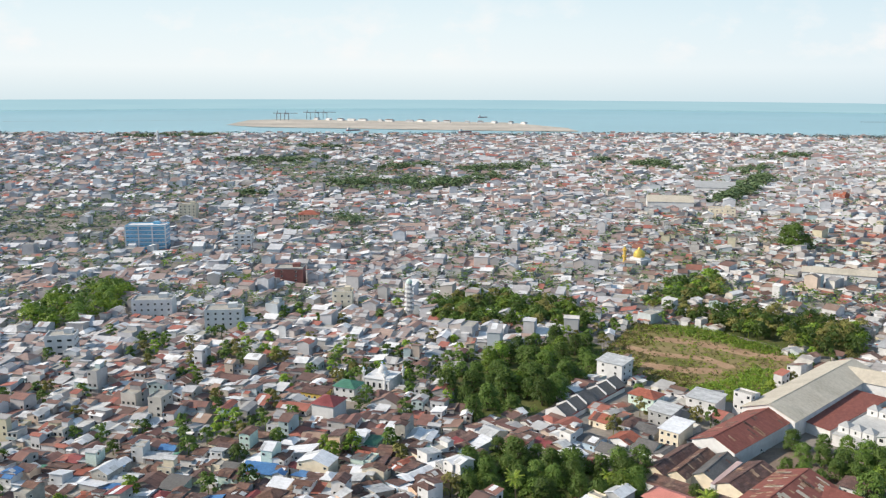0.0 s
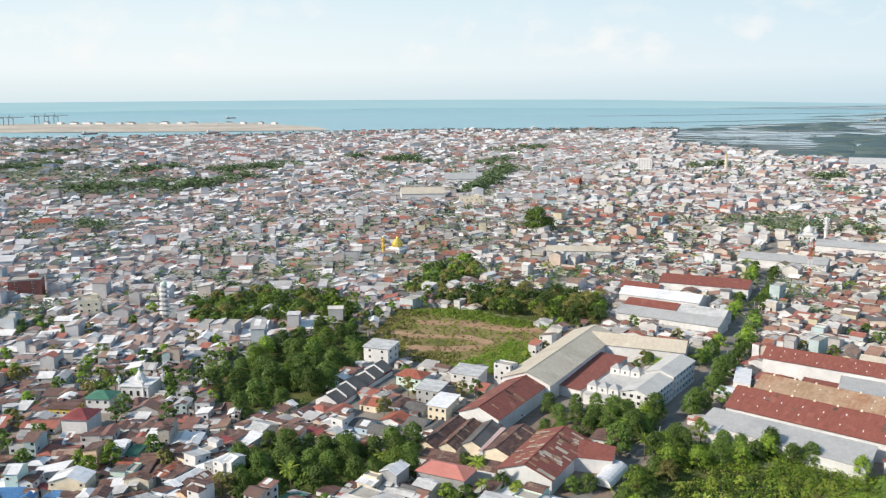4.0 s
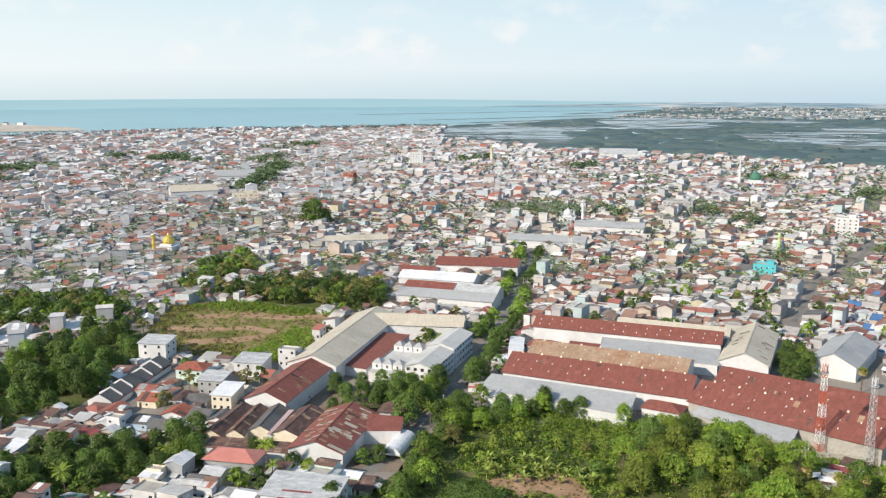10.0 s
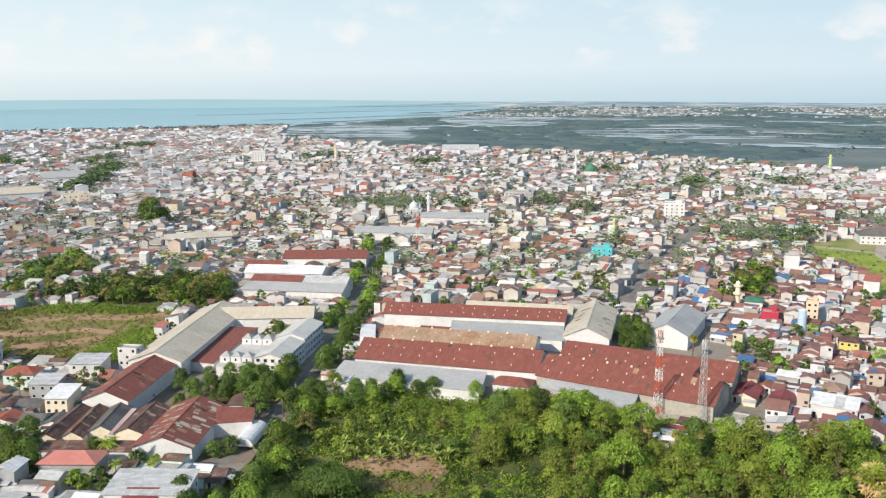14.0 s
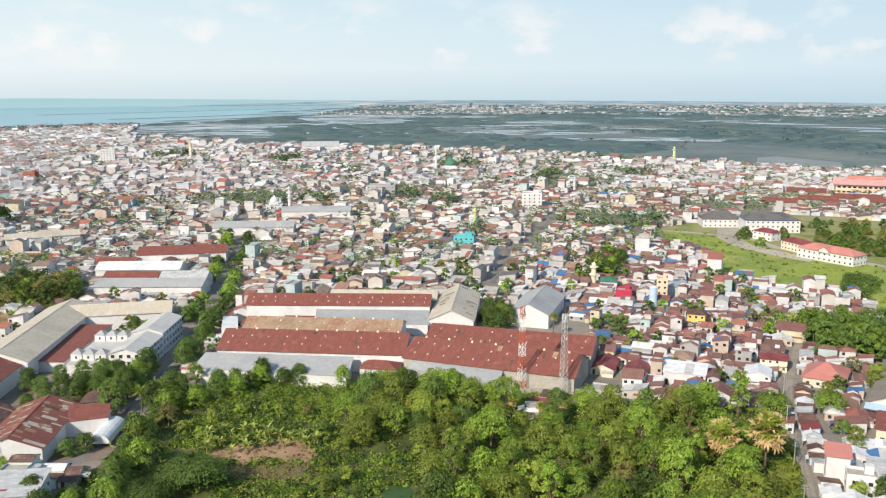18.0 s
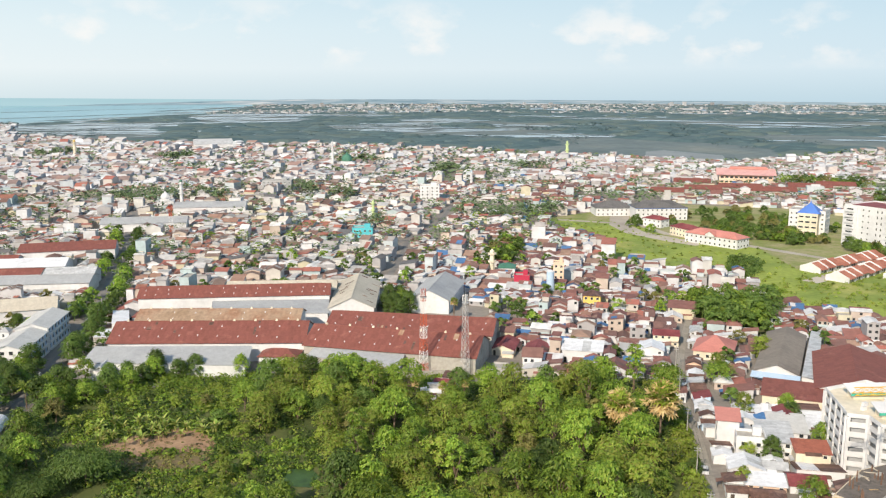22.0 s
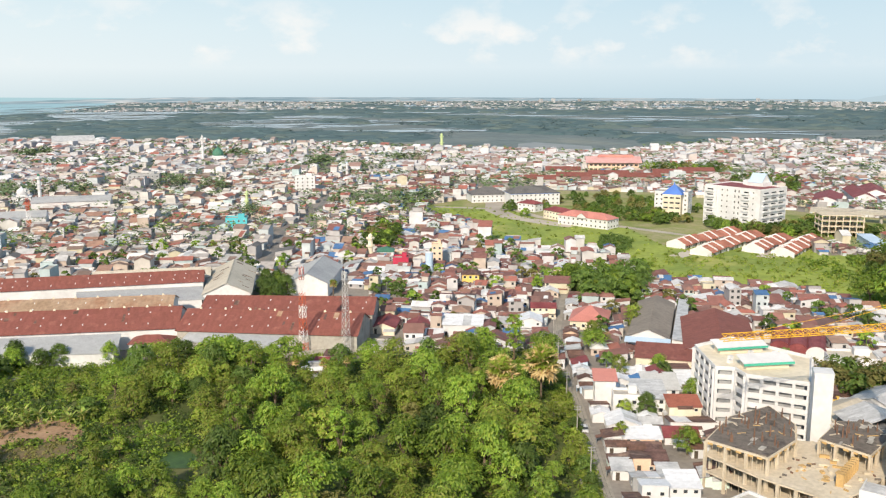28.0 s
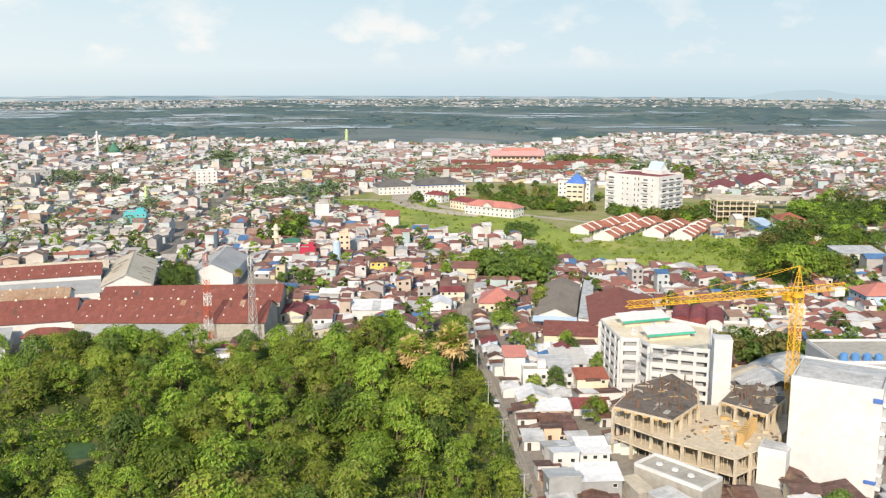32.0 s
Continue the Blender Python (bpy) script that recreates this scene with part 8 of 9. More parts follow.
for x, y in TOWN_TREES:
    if math.hypot(x, y) > 240:
        LATE.append((x, y))
        continue
    plant(rnd.choice((5, 5, 4, 5, 1, 5, "p0")), x, y, rnd.uniform(0.6, 0.95))


def bushes(name, label, poly, n, mat, h=(0.8, 2.2), size=0.5, leaves=26, seed=5, avoid=()):
    """Low growth that nobody could count, in one mesh."""
    rr = random.Random(seed)
    xs, ys = [p[0] for p in poly], [p[1] for p in poly]
    s, k = Shape(), 0
    while k < n:
        x, y = rr.uniform(min(xs), max(xs)), rr.uniform(min(ys), max(ys))
        if not inside(x, y, poly):
            continue
        k += 1
        if any((x - a) ** 2 + (y - b) ** 2 < c * c for a, b, c in avoid):
            continue
        q = rr.uniform(*h)
        leaf_cloud(s, x, y, q * 0.35, q, leaves, size, 0.7, rr)
    return tagged(new(name, s.mesh(name, mat)), label, "bushes", kind="stuff")


def grove(name, label, poly, n, mats, seed, hmin=7, hmax=12, gap=4.2, foot=0.25, boughs=12, wide=(0.46, 0.62)):
    """Trees too many to count, as one mesh for each leaf colour. poly: an outline, or n as a list of places."""
    rr = random.Random(seed)
    shapes, spots, tries = [Shape() for _ in mats], [], 0
    if poly is None:
        spots = n
    else:
        xs, ys = [p[0] for p in poly], [p[1] for p in poly]
        while len(spots) < n and tries < 40 * n:
            tries += 1
            x, y = rr.uniform(min(xs), max(xs)), rr.uniform(min(ys), max(ys))
            if inside(x, y, poly) and not taken(x, y, 1.0) and all((x - a) ** 2 + (y - b) ** 2 > gap * gap for a, b in spots):
                spots.append((x, y))
    for x, y in spots:
        h, s = rr.uniform(hmin, hmax), rr.choice(shapes)
        bough_crown(s, x, y, h * foot, h, h * rr.uniform(*wide), boughs, 28, 0.85, rr)
        s.rod((x, y, -0.1), (x, y, h * 0.6), 0.2, 0.12, 5)
    for s, m in zip(shapes, mats):
        if s.v:
            tagged(new(name, s.mesh(name, m)), label, "trees", kind="stuff")


GREENS = (MAT["leaf3"], MAT["leaf3"], MAT["leaf"], MAT["leaf4"], MAT["leaf3"])
for poly in (GROVE_A, GROVE_B, GROVE_C, GROVE_D, GROVE_K, GROVE_O):
    sheet("grove_floor", poly, 0.07, MAT["floorgreen"], "grass and leaf litter under trees")
bushes("undergrowth", "shrubs under the palms and trees", GROVE_B, 220, MAT["leaf3"], (0.7, 1.8), 0.5, 26, 62)
bushes("undergrowth", "banana plants and shrubs under the grove", GROVE_A, 260, MAT["leaf3"], (0.8, 2.2), 0.5, 26, 61)
grove("grove", "garden trees between the near houses", None, LATE, GREENS, 20, 5.5, 9, foot=0.2, boughs=13, wide=(0.42, 0.56))
grove("grove", "broad trees beside the meadow and lane", GROVE_D, 34, (MAT["leaf"], MAT["leaf3"], MAT["leaf3"]), 19, 9, 12, 5.2, boughs=18)
grove("grove", "trees round the school and offices", [(352, 520), (395, 560), (440, 600), (520, 580), (520, 440), (440, 430), (400, 460)], 60, GREENS, 18, 4, 6.5, 6, foot=0.1, wide=(0.6, 0.9))
grove("grove", "trees at the foot of the hotel", [(440, 400), (455, 420), (478, 380), (520, 350), (540, 400), (520, 330), (470, 345), (450, 375)], 50, GREENS, 17, 4, 7, 5, foot=0.1, wide=(0.6, 0.85))
grove("grove", "row of trees behind the vacant field", GROVE_C, 80, GREENS, 22)
grove("grove", "wooded gardens behind the old houses", GROVE_K, 85, GREENS, 23, 6, 11)
grove("grove", "trees between lane and houses", GROVE_O, 50, GREENS, 24, 6, 10)
grove("grove", "broad dusty trees between school and offices", [(408, 478), (428, 512), (452, 505), (455, 470), (450, 436), (428, 428), (416, 450)], 38, GREENS, 56, 4.5, 7.5, 4.6, foot=0.1, wide=(0.5, 0.75))
grove("grove", "broad trees beside the market building", [(668, 706), (700, 716), (742, 660), (730, 632), (700, 650)], 34, GREENS, 55, 8, 13, 6, foot=0.1, wide=(0.5, 0.75))
grove("grove", "trees around the water tower", GROVE_Q, 30, GREENS, 25, 6, 10)
grove("grove", "trees around the offices", [(413, 506), (470, 545), (502, 577), (492, 466), (448, 424), (412, 460)], 50, GREENS, 26, 4, 6.5, foot=0.1, wide=(0.6, 0.9))
grove("grove", "broad dark trees behind the parking building", [(226, 162), (238, 166), (252, 158), (246, 148), (232, 150)], 12, (MAT["leaf3"], MAT["leaf4"]), 51, 9, 12, 4.5)
grove("grove", "trees beside the crane", [(244, 146), (262, 152), (272, 140), (256, 132)], 10, (MAT["leaf"], MAT["leaf3"]), 52, 6, 9, 4.5)
grove("grove", "spreading trees along the elevated road", [(508, 312), (545, 330), (590, 310), (546, 270), (500, 262), (460, 250), (470, 270), (500, 285)], 60, (MAT["leaf3"], MAT["leaf"]), 53, 8, 13, 6)
grove("grove", "green gardens beyond the elevated road", GROVE_R, 60, GREENS, 54, 5, 9, 5)
grove("grove", "trees before the hotel", [(444, 394), (470, 372), (525, 382), (515, 350), (502, 325), (460, 355)], 60, GREENS, 27, 4.5, 8, foot=0.1, wide=(0.55, 0.8))
grove("grove", "tall trees by the elevated road", [(501, 305), (540, 330), (607, 340), (607, 302), (560, 262), (520, 264)], 70, GREENS, 28, 8, 15)
grove("grove", "broad trees beyond the meadow", [(403, 264), (460, 290), (513, 297), (471, 232), (413, 203), (356, 215)], 110, GREENS, 29, 6, 11)
grove("grove", "garden trees in the left blocks", GROVE_G, 60, (MAT["leaf"], MAT["leaf3"]), 31, 7, 12)
# street and yard trees
STREET = []
for k in range(46):
    y = 300 + 7.5 * k
    i = max(j for j, p in enumerate(ROAD_A) if p[1] <= y)
    (x0, y0), (x1, y1) = ROAD_A[i], ROAD_A[min(i + 1, len(ROAD_A) - 1)]
    x = x0 + (x1 - x0) * (y - y0) / max(1, y1 - y0)
    for sg in (-1, 1):
        if rnd.random() < 0.72 and not taken(x + sg * 8, y, 1.0):
            if y > 390:
                STREET.append((x + sg * rnd.uniform(5.0, 7.5), y + rnd.uniform(-2, 2)))
                continue
            plant(rnd.choice((1, 5, 1, 5)), x + sg * rnd.uniform(5.0, 7.0), y + rnd.uniform(-2, 2), rnd.uniform(0.75, 1.05))
grove("grove", "street trees along the asphalt road", None, STREET, (MAT["leaf3"], MAT["leaf3"], MAT["leaf"]), 41, 6, 10, foot=0.15, wide=(0.5, 0.68))
scatter([(-64, 308), (-44, 322), (-30, 330), (-20, 334), (-24, 318), (-40, 316), (-54, 303)], 17, [1, 1, 5, 0], 4.8, 0.6, 0.85)
scatter([(118, 350), (134, 360), (140, 392), (128, 384)], 9, [0, 1], 5, 0.7, 0.9)
scatter([(60, 428), (112, 414), (116, 424), (70, 440)], 11, [4, 5], 4, 0.7, 1.0)
scatter([(-92, 372), (-84, 372), (-78, 440), (-84, 456)], 12, [4, 2, 5], 4, 0.6, 0.9)
for x, y, k, s in ((-99, 258, 0, 1.1), (-64, 262, 5, 0.9), (-58, 258, 4, 0.9), (-71, 257, "p1", 0.8), (-68, 252, "p0", 0.7), (-22, 300, "p0", 0.8), (-12, 312, 1, 0.9), (-20, 344, 4, 0.8), (148, 345, "p2", 0.8), (200, 232, 3, 0.9), (206, 240, 2, 0.9), (162.4, 151, 0, 0.78), (171.5, 175.5, 1, 0.62), (166, 178.5, 2, 0.6), (154, 167, 4, 0.8), (192.5, 178, 0, 0.7), (200, 200, 0, 0.7), (196, 194, 5, 1), (188, 206, 2, 0.8), (233, 248, 2, 0.8), (240, 255, 2, 0.9), (-158, 757, 1, 2.0), (-164, 762, 1, 1.9), (-150, 760, 5, 2.2)):
    plant(k, x, y, s)
for x, y in ((75, 284), (80, 278), (96, 256), (111, 250), (104, 252), (141, 205), (152, 200)):
    plant("p3" if y < 210 else "p2", x, y, 0.8 if y > 210 else 1.15)
for x, y, k, sc in ((-63, 334, 1, 0.75), (-57, 325, 1, 0.7), (-50, 324, 1, 0.7), (-44, 326, 5, 1.2), (-37, 325, 1, 0.75), (-29, 326, 1, 0.7), (-53, 339, 1, 0.65), (-45, 341, 1, 0.65), (-38, 340, 5, 1.2), (-32, 336, 1, 0.7), (-25, 333, 0, 0.8), (-79, 271, 1, 0.6), (-74, 271, 0, 0.6), (-42, 268, 5, 0.8), (-37, 270, 5, 0.9), (-30, 404, 1, 0.7), (-25, 402, 0, 0.6), (19, 315, 0, 0.85), (27, 312, 1, 0.7), (4, 318, 1, 0.65), (10, 314, 1, 0.7), (-4, 322, 0, 0.75)):
    plant(k, x, y, sc)
# small trees and shacks along the lane
for (x0, y0), (x1, y1) in zip(ROAD_B, ROAD_B[1:]):
    L = math.hypot(x1 - x0, y1 - y0)
    nx, ny = (y1 - y0) / L, -(x1 - x0) / L
    for k in range(int(L / 6)):
        q = (k + rnd.random()) * 6 / L
        x, y = x0 + (x1 - x0) * q, y0 + (y1 - y0) * q
        if y < 215:
            plant(rnd.choice((4, 4, 5, 2)), x - nx * rnd.uniform(3.2, 5.0), y - ny * rnd.uniform(3.2, 5.0), rnd.uniform(0.5, 0.75))
        if rnd.random() < 0.3 and not taken(x + nx * 3.0, y + ny * 3.0, 0.3):
            plant(4, x + nx * 3.0, y + ny * 3.0, rnd.uniform(0.4, 0.6))
# banana plants by the clearing
for k in range(34):
    x = rnd.uniform(-6, 32)
    plant(rnd.choice(("p4", "p5")), x, 261 - 0.12 * x + rnd.uniform(-5, 11), rnd.uniform(0.9, 1.5))


bushes("undergrowth", "dry tufts on the bare clearing", BARE_SOIL, 110, MAT["drygrass"], (0.25, 0.7), 0.3, 14, 66)
bushes("undergrowth", "dry brown scrub beside the clearing", DRY_SCRUB, 150, MAT["leaf4"], (0.3, 0.9), 0.3, 18, 67)
SMALL_GAP = [(3, 256, 4.5), (9, 255, 5.5), (16, 254, 6.5), (22, 255, 6.5), (26, 250, 5), (13, 240, 5), (21, 238, 6), (6, 243, 4), (48, 216, 4.5), (46, 210, 4), (43, 205, 4)]
# darker leaf colour here deepens the shade in the gaps between crowns
bushes("undergrowth", "dense green undergrowth between the forest trees", NEAR_FOREST, 1300, MAT["leaf3"], (1.0, 3.0), 0.46, 28, 5, SMALL_GAP)
bushes("undergrowth", "low scrub and grass round the clearing", LOWLAND, 800, MAT["leaf"], (0.6, 1.6), 0.42, 26, 64, SMALL_GAP)
bushes("undergrowth", "low dark shrubs round the clearing", LOWLAND, 260, MAT["leaf3"], (0.8, 2.0), 0.4, 28, 68, SMALL_GAP)
bushes("undergrowth", "shrubs and climbers in front of the grey shed", [(-16, 300), (-6, 319), (30, 317), (58, 306), (56, 297), (22, 298)], 420, MAT["leaf"], (0.9, 2.6), 0.42, 28, 70)
bushes("undergrowth", "shrubs and vines below the radio masts", [(92, 276), (100, 284), (128, 276), (140, 268), (130, 262), (104, 262)], 190, MAT["leaf"], (0.8, 2.4), 0.42, 28, 71)
bushes("undergrowth", "bright creepers over the ground by the shed", [(20, 299), (46, 303), (53, 294), (42, 276), (30, 280)], 260, MAT["leaf2"], (0.6, 1.5), 0.4, 26, 69)
bushes("undergrowth", "bright yellow-green creepers and shrubs", NEAR_FOREST, 800, MAT["leaf2"], (1.0, 2.8), 0.46, 28, 6, SMALL_GAP)
BARE = [(-150, 446, 7), (-130, 450, 8), (-110, 448, 7), (-94, 452, 8), (-160, 424, 6), (-145, 422, 7), (-125, 426, 7), (-112, 421, 6), (-140, 402, 7), (-125, 405, 7)]
bushes("undergrowth", "shrubs and creepers along the lane", [(100, 112), (108, 122), (134, 161), (156, 200), (174, 222), (184, 244), (200, 256), (184, 236), (158, 192), (138, 160), (118, 130), (106, 112)], 420, MAT["leaf2"], (0.8, 2.2), 0.4, 30, 16)
bushes("field_shrubs", "olive bushes in the middle of the field", [(-172, 404), (-181, 473), (-160, 470), (-160, 440), (-150, 412), (-120, 395), (-100, 380), (-121, 372), (-146, 384)], 300, MAT["leaf4"], (0.6, 1.6), 0.4, 24, 27, BARE)
bushes("field_shrubs", "tall shrubs behind the field", [(-170, 466), (-147, 482), (-86, 460), (-84, 452), (-110, 455), (-150, 462)], 260, MAT["leaf"], (1.2, 2.8), 0.45, 26, 28)
bushes("field_shrubs", "low shrubs and tufts on the vacant field", FIELD, 650, MAT["leaf2"], (0.5, 1.4), 0.4, 18, 7, BARE)
bushes("field_shrubs", "dry yellow tufts on the vacant field", FIELD, 500, MAT["drygrass"], (0.4, 1.1), 0.4, 14, 8)
bushes("field_shrubs", "green bushes along the rim of the field", [(-121, 374), (-86, 374), (-82, 430), (-100, 425), (-108, 398)], 420, MAT["leaf"], (0.9, 2.2), 0.42, 24, 17)
bushes("meadow_shrubs", "green shrubs at the rim of the meadow", [(306, 326), (345, 262), (335, 208), (420, 230), (425, 300), (360, 350), (330, 372)], 200, MAT["leaf2"], (0.8, 2.6), 0.6, 20, 9)
bushes("meadow_shrubs", "hedge of dark shrubs across the meadow", [(376, 414), (368, 394), (328, 360), (300, 370), (278, 388), (284, 404), (308, 386), (330, 382), (360, 414)], 320, MAT["leaf3"], (1.0, 3.0), 0.7, 24, 13)
bushes("meadow_shrubs", "scattered green scrub on the meadow", GREEN, 260, MAT["leaf2"], (0.4, 1.2), 0.7, 14, 10)
bushes("meadow_shrubs", "tufts and reeds on the meadow", GREEN, 500, MAT["leaf2"], (0.3, 0.7), 0.6, 10, 14)
for x, y, sc in ((345, 208, 1.9), (360, 202, 1.7), (342, 220, 1.5)):
    plant(3, x, y, sc)
bushes("meadow_shrubs", "dense trees and scrub beside the meadow", [(400, 300), (470, 285), (560, 250), (470, 180), (400, 200), (345, 215)], 280, MAT["leaf"], (1.5, 4.5), 0.9, 30, 12)


# ---- far woods, far town and the rim of the view ----
def leaf_patch(v, f, x, y, z, r, n, size, rr):
    for _ in range(n):
        a, e = rr.uniform(0, 6.2832), rr.uniform(-0.25, 1.0)
        q, w = math.sqrt(1 - e * e), rr.uniform(0.72, 1.04) * (1 + 0.16 * math.sin(3 * a + x) + 0.1 * math.sin(5 * e + y))
        px, py, pz = x + r * q * w * math.cos(a), y + r * q * w * math.sin(a), z * (0.55 + 0.45 * e * w)
        ux, uy, uz = rr.uniform(-1, 1), rr.uniform(-1, 1), rr.uniform(-0.3, 0.3)
        vx, vy, vz = rr.uniform(-1, 1), rr.uniform(-1, 1), rr.uniform(-0.2, 0.6)
        o, s = len(v), size * rr.uniform(0.6, 1.2)
        v += [(px - ux * s, py - uy * s, pz - uz * s), (px - vx * s * 0.6, py - vy * s * 0.6, pz - vz * s * 0.6), (px + ux * s, py + uy * s, pz + uz * s), (px + vx * s * 0.6, py + vy * s * 0.6, pz + vz * s * 0.6)]
        f.append((o, o + 1, o + 2, o + 3))


def wood(name, label, spots, mat):
    rr = random.Random(11)
    v, f = [], []
    for x, y, r, h, n, size in spots:
        leaf_patch(v, f, x, y, h, r, n, size, rr)
    s = Shape()
    s.v, s.f = v, f
    return tagged(new(name, s.mesh(name, mat)), label, "trees", kind="stuff")


spots = [[], []]
MIDDLE = []
for x, y, step in FAR_TREES:
    r = math.hypot(x, y)
    if r < 520:
        MIDDLE.append((x, y))
        continue
    k = rnd.choice((1, 1, 1, 0)) if r < 700 else 1
    size = 1.4 if r < 650 else (1.9 if r < 1000 else 3.2)
    n = 36 if r < 650 else (20 if r < 1000 else 8)
    spots[k].append((x, y, step * rnd.uniform(0.4, 0.6), rnd.uniform(5.5, 9), n, size))
grove("grove", "garden trees among the middle blocks", None, MIDDLE, GREENS, 71, 5.5, 9, foot=0.2, boughs=8, wide=(0.42, 0.56))
for k, m in enumerate(("leaf", "oldtree")):
    wood("distant_trees", "garden trees among the distant houses", spots[k], MAT[m])

# belts of old trees along streets and graveyards of the distant town
def belts(name, label, rows, mat):
    spots = []
    for x0, y0, x1, y1, w in rows:
        L, r = math.hypot(x1 - x0, y1 - y0), math.hypot(x0 + x1, y0 + y1) / 2
        nx, ny = (y1 - y0) / max(L, 1), (x0 - x1) / max(L, 1)
        for _ in range(int(6 + L * w / 95)):
            u, q = rnd.random(), rnd.gauss(0, 0.42) * w
            spots.append((x0 + (x1 - x0) * u + nx * q, y0 + (y1 - y0) * u + ny * q, rnd.uniform(5, 8.5), rnd.uniform(9, 14), 110 if r < 900 else 60, 1.1 if r < 650 else (1.5 if r < 1000 else 2.3)))
    wood(name, label, spots, mat)


belts("tree_belt", "old dark trees along streets of the distant town", ((-772, 881, -683, 956, 40), (-652, 913, -642, 1094, 34), (-831, 1076, -826, 1187, 30), (-723, 1130, -684, 1236, 26), (-1057, 1071, -1034, 1181, 30), (-1140, 1029, -1113, 1116, 26), (-1876, 1362, -1720, 1539, 40), (-1294, 1360, -1201, 1406, 26), (-297, 1026, -306, 1162, 20), (-306, 1162, -322, 1332, 20), (-546, 1376, -518, 1466, 24), (-642, 1405, -617, 1472, 24), (-431, 1625, -356, 1758, 30), (-796, 742, -747, 738, 14), (-570, 658, -527, 640, 10), (-298, 990, -294, 1148, 18)), MAT["oldtree"])
belts("tree_belt", "leafy gardens and graveyard trees in the old town", ((-366, 1342, -357, 1455, 22), (61, 841, 79, 808, 12), (-58, 1384, -6, 1445, 22), (-562, 1415, -464, 1360, 24), (314, 1117, 367, 1144, 14), (113, 1269, 149, 1308, 18), (277, 635, 308, 598, 12), (324, 618, 357, 606, 12), (411, 896, 436, 849, 14), (380, 956, 425, 977, 14), (210, 764, 236, 778, 10), (36, 826, 48, 781, 10), (496, 967, 521, 927, 12), (190, 612, 202, 585, 9), (99, 842, 122, 808, 10), (181, 858, 208, 818, 12)), MAT["oldtree"])

# woods of the wetland: low dark canopy with open edges
canopy = Shape()
for _ in range(6500):
    a, r = radians(rnd.uniform(-8, 62)), 1400 + 3300 * rnd.random() ** 1.4
    x, y = r * math.sin(a), r * math.cos(a)
    if inside(x, y, MARSH) and noise.noise(Vector((x / 300, y / 420, 1.5))) > -0.04 and not inside(x, y, LAGOON):
        R, h, q = rnd.uniform(18, 50), rnd.uniform(2.5, 6.5), rnd.uniform(0, 6)
        pts = [(x, y, h)]
        for f, zz in ((0.55, 0.82), (1.0, 0.05)):
            pts += [(x + R * f * math.cos(q + k * 0.8976) * rnd.uniform(0.8, 1.2), y + R * f * math.sin(q + k * 0.8976) * rnd.uniform(0.8, 1.2), h * zz) for k in range(7)]
        canopy.add(pts, [(0, 1 + k, 1 + (k + 1) % 7) for k in range(7)] + [(1 + k, 8 + k, 8 + (k + 1) % 7, 1 + (k + 1) % 7) for k in range(7)])
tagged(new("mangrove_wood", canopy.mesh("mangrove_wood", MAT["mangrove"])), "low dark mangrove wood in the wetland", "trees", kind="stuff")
spots = []
for k in range(900):
    q = rnd.random()
    i = int(q * 7)
    (x0, y0), (x1, y1) = COAST[i], COAST[i + 1]
    u = rnd.random()
    x, y = x0 + (x1 - x0) * u, y0 + (y1 - y0) * u
    s = rnd.uniform(0.955, 0.998)
    spots.append((x * s, y * s, rnd.uniform(6, 14), rnd.uniform(6, 12), 8, 3.5))
for k in range(700):
    a, r = radians(rnd.uniform(-4, 60)), 1000 + 1400 * rnd.random()
    x, y = r * math.sin(a), r * math.cos(a)
    if inside(x, y, MARSH) and not inside(x, y, LAGOON) and noise.noise(Vector((x / 170, y / 170, 7.5))) > 0.02:
        spots.append((x, y, rnd.uniform(8, 18), rnd.uniform(5, 10), 34, 2.8))
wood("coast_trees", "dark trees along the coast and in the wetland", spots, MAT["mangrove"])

# far town beyond the wetland, its whites dulled for haze
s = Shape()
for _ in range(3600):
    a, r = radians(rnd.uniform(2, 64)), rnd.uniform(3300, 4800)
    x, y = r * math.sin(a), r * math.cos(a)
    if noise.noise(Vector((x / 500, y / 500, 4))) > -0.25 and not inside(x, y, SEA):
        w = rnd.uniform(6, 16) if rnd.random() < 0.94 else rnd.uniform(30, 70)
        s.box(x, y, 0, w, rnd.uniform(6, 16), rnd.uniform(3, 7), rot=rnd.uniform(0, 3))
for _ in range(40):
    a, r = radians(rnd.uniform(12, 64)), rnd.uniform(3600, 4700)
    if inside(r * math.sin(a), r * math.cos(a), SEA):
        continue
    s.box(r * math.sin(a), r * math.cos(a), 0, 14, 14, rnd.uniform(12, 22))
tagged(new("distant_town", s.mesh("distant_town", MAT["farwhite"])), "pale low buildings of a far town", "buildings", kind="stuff")
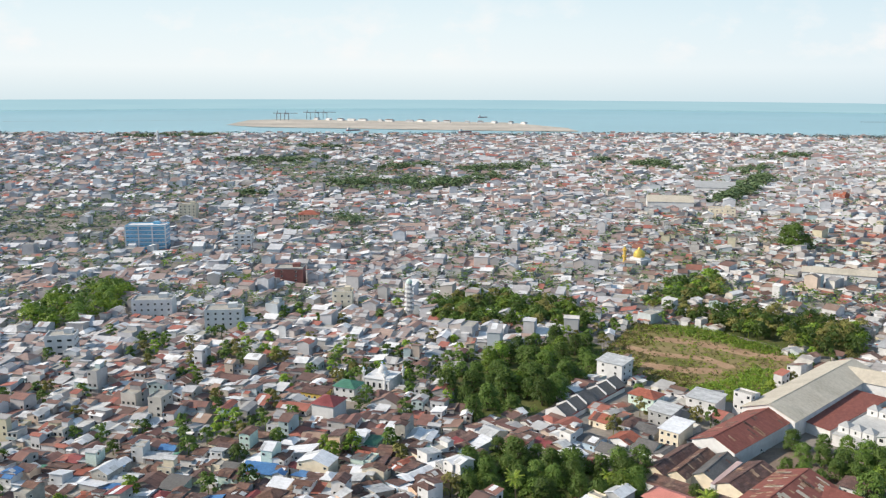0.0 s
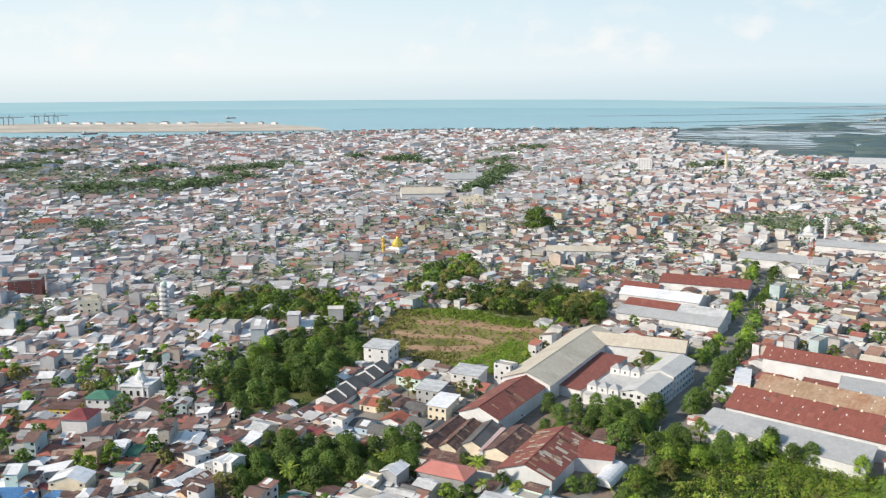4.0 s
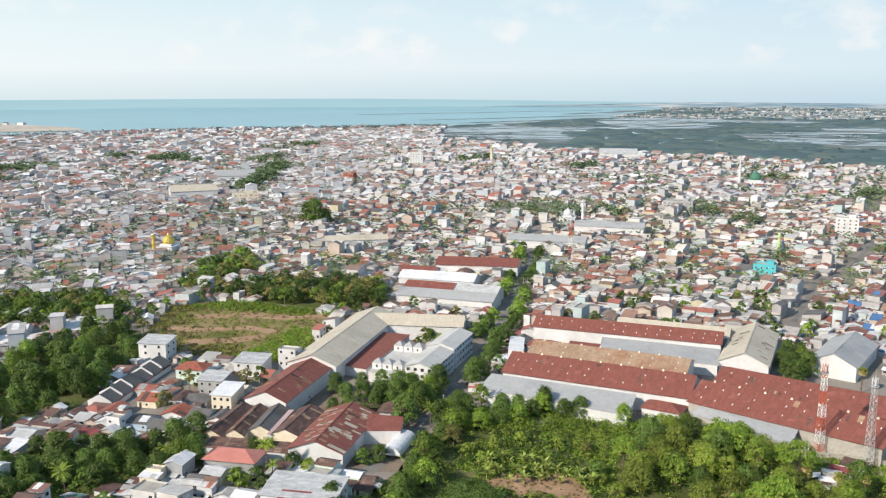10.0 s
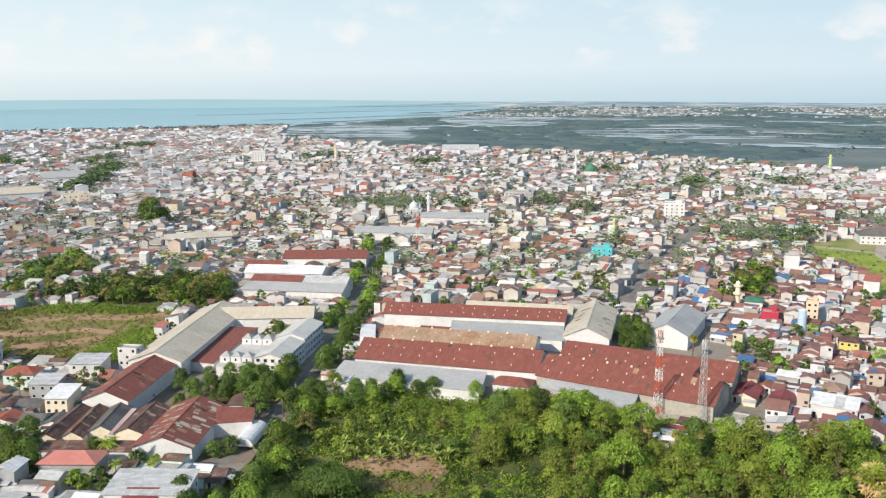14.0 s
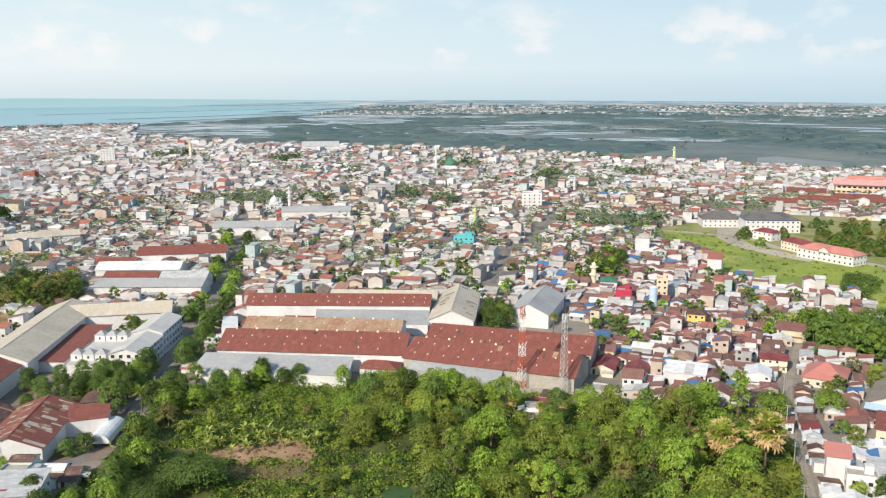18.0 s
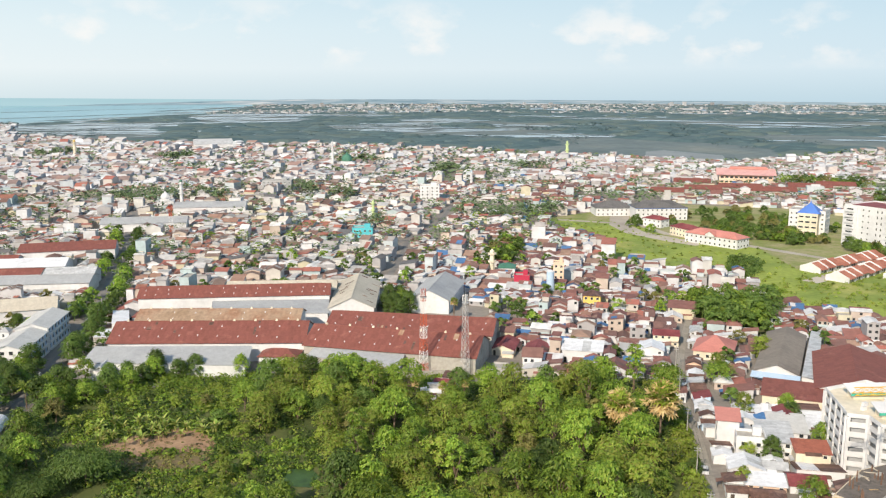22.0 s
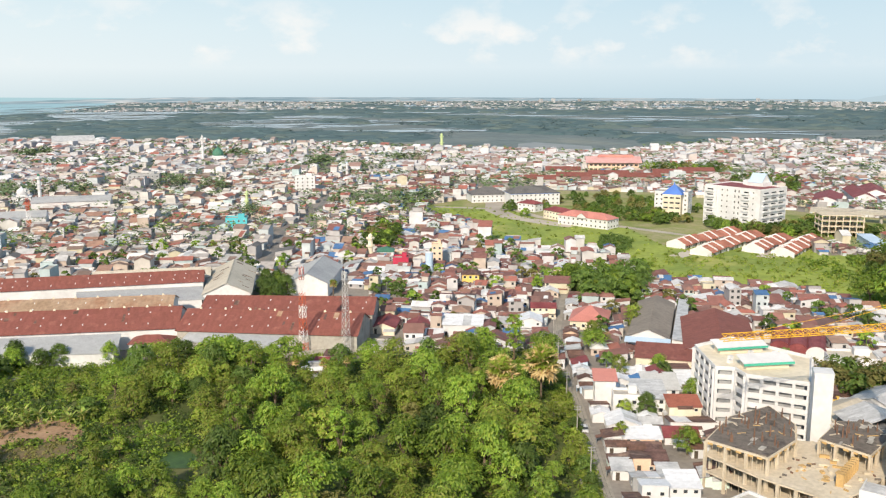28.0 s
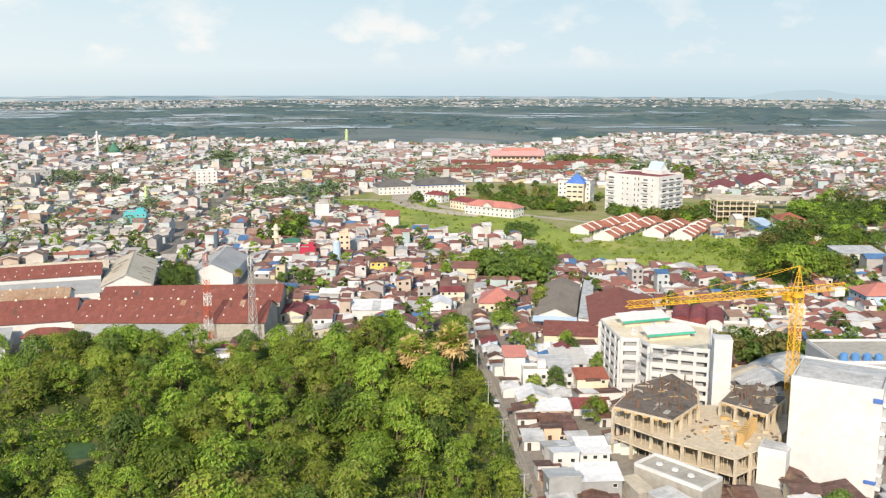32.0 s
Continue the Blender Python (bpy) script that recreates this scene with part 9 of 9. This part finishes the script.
# thin islands and dykes off the coast
for x0, y0, x1, y1, w in ((-260, 3050, 420, 3500, 26), (-80, 2850, 500, 3300, 40), (150, 2600, 700, 2900, 50), (-560, 3600, 500, 4200, 22), (300, 3700, 900, 4400, 60)):
    ribbon("mangrove_island", [(x0, y0), ((x0 * 2 + x1) / 3 + 20, (y0 * 2 + y1) / 3), ((x0 + 2 * x1) / 3 - 20, (y0 + 2 * y1) / 3 + 15), (x1, y1)], w, 1.2, MAT["marsh"], "thin dark mangrove island")
ribbon("breakwater", [(-3000, 1700), (-2600, 2150), (-2460, 2300)], 8, 1.2, MAT["concrete"], "long thin dark breakwater")


# rim of sea and hazy land where the ground ends
def rim(az0, az1, top0, top1, mat, name, label, r=4875, bumps=0.0, z0=-2.0, lead=0.0):
    s, n = Shape(), 60
    v = []
    for k in range(n + 1):
        q = k / n
        a = radians(az0 + (az1 - az0) * q)
        x, y = r * math.sin(a), r * math.cos(a)
        top = (top0 + (top1 - top0) * q) * (min(1.0, q / lead) if lead else 1.0)
        if bumps:
            top += bumps * (0.85 * math.exp(-((q - 0.4) / 0.12) ** 2) + 0.95 * math.exp(-((q - 0.56) / 0.1) ** 2) + 0.5 * math.exp(-((q - 0.75) / 0.12) ** 2) + 0.12 * noise.noise(Vector((q * 16, 2.2, 0)))) * min(1, 8 * q) * min(1, 8 * (1 - q))
        v += [(x, y, z0), (x, y, top)]
    s.add(v, [(2 * k, 2 * k + 2, 2 * k + 3, 2 * k + 1) for k in range(n)])
    return tagged(new(name, s.mesh(name, mat)), label, "backdrop", kind="structure")


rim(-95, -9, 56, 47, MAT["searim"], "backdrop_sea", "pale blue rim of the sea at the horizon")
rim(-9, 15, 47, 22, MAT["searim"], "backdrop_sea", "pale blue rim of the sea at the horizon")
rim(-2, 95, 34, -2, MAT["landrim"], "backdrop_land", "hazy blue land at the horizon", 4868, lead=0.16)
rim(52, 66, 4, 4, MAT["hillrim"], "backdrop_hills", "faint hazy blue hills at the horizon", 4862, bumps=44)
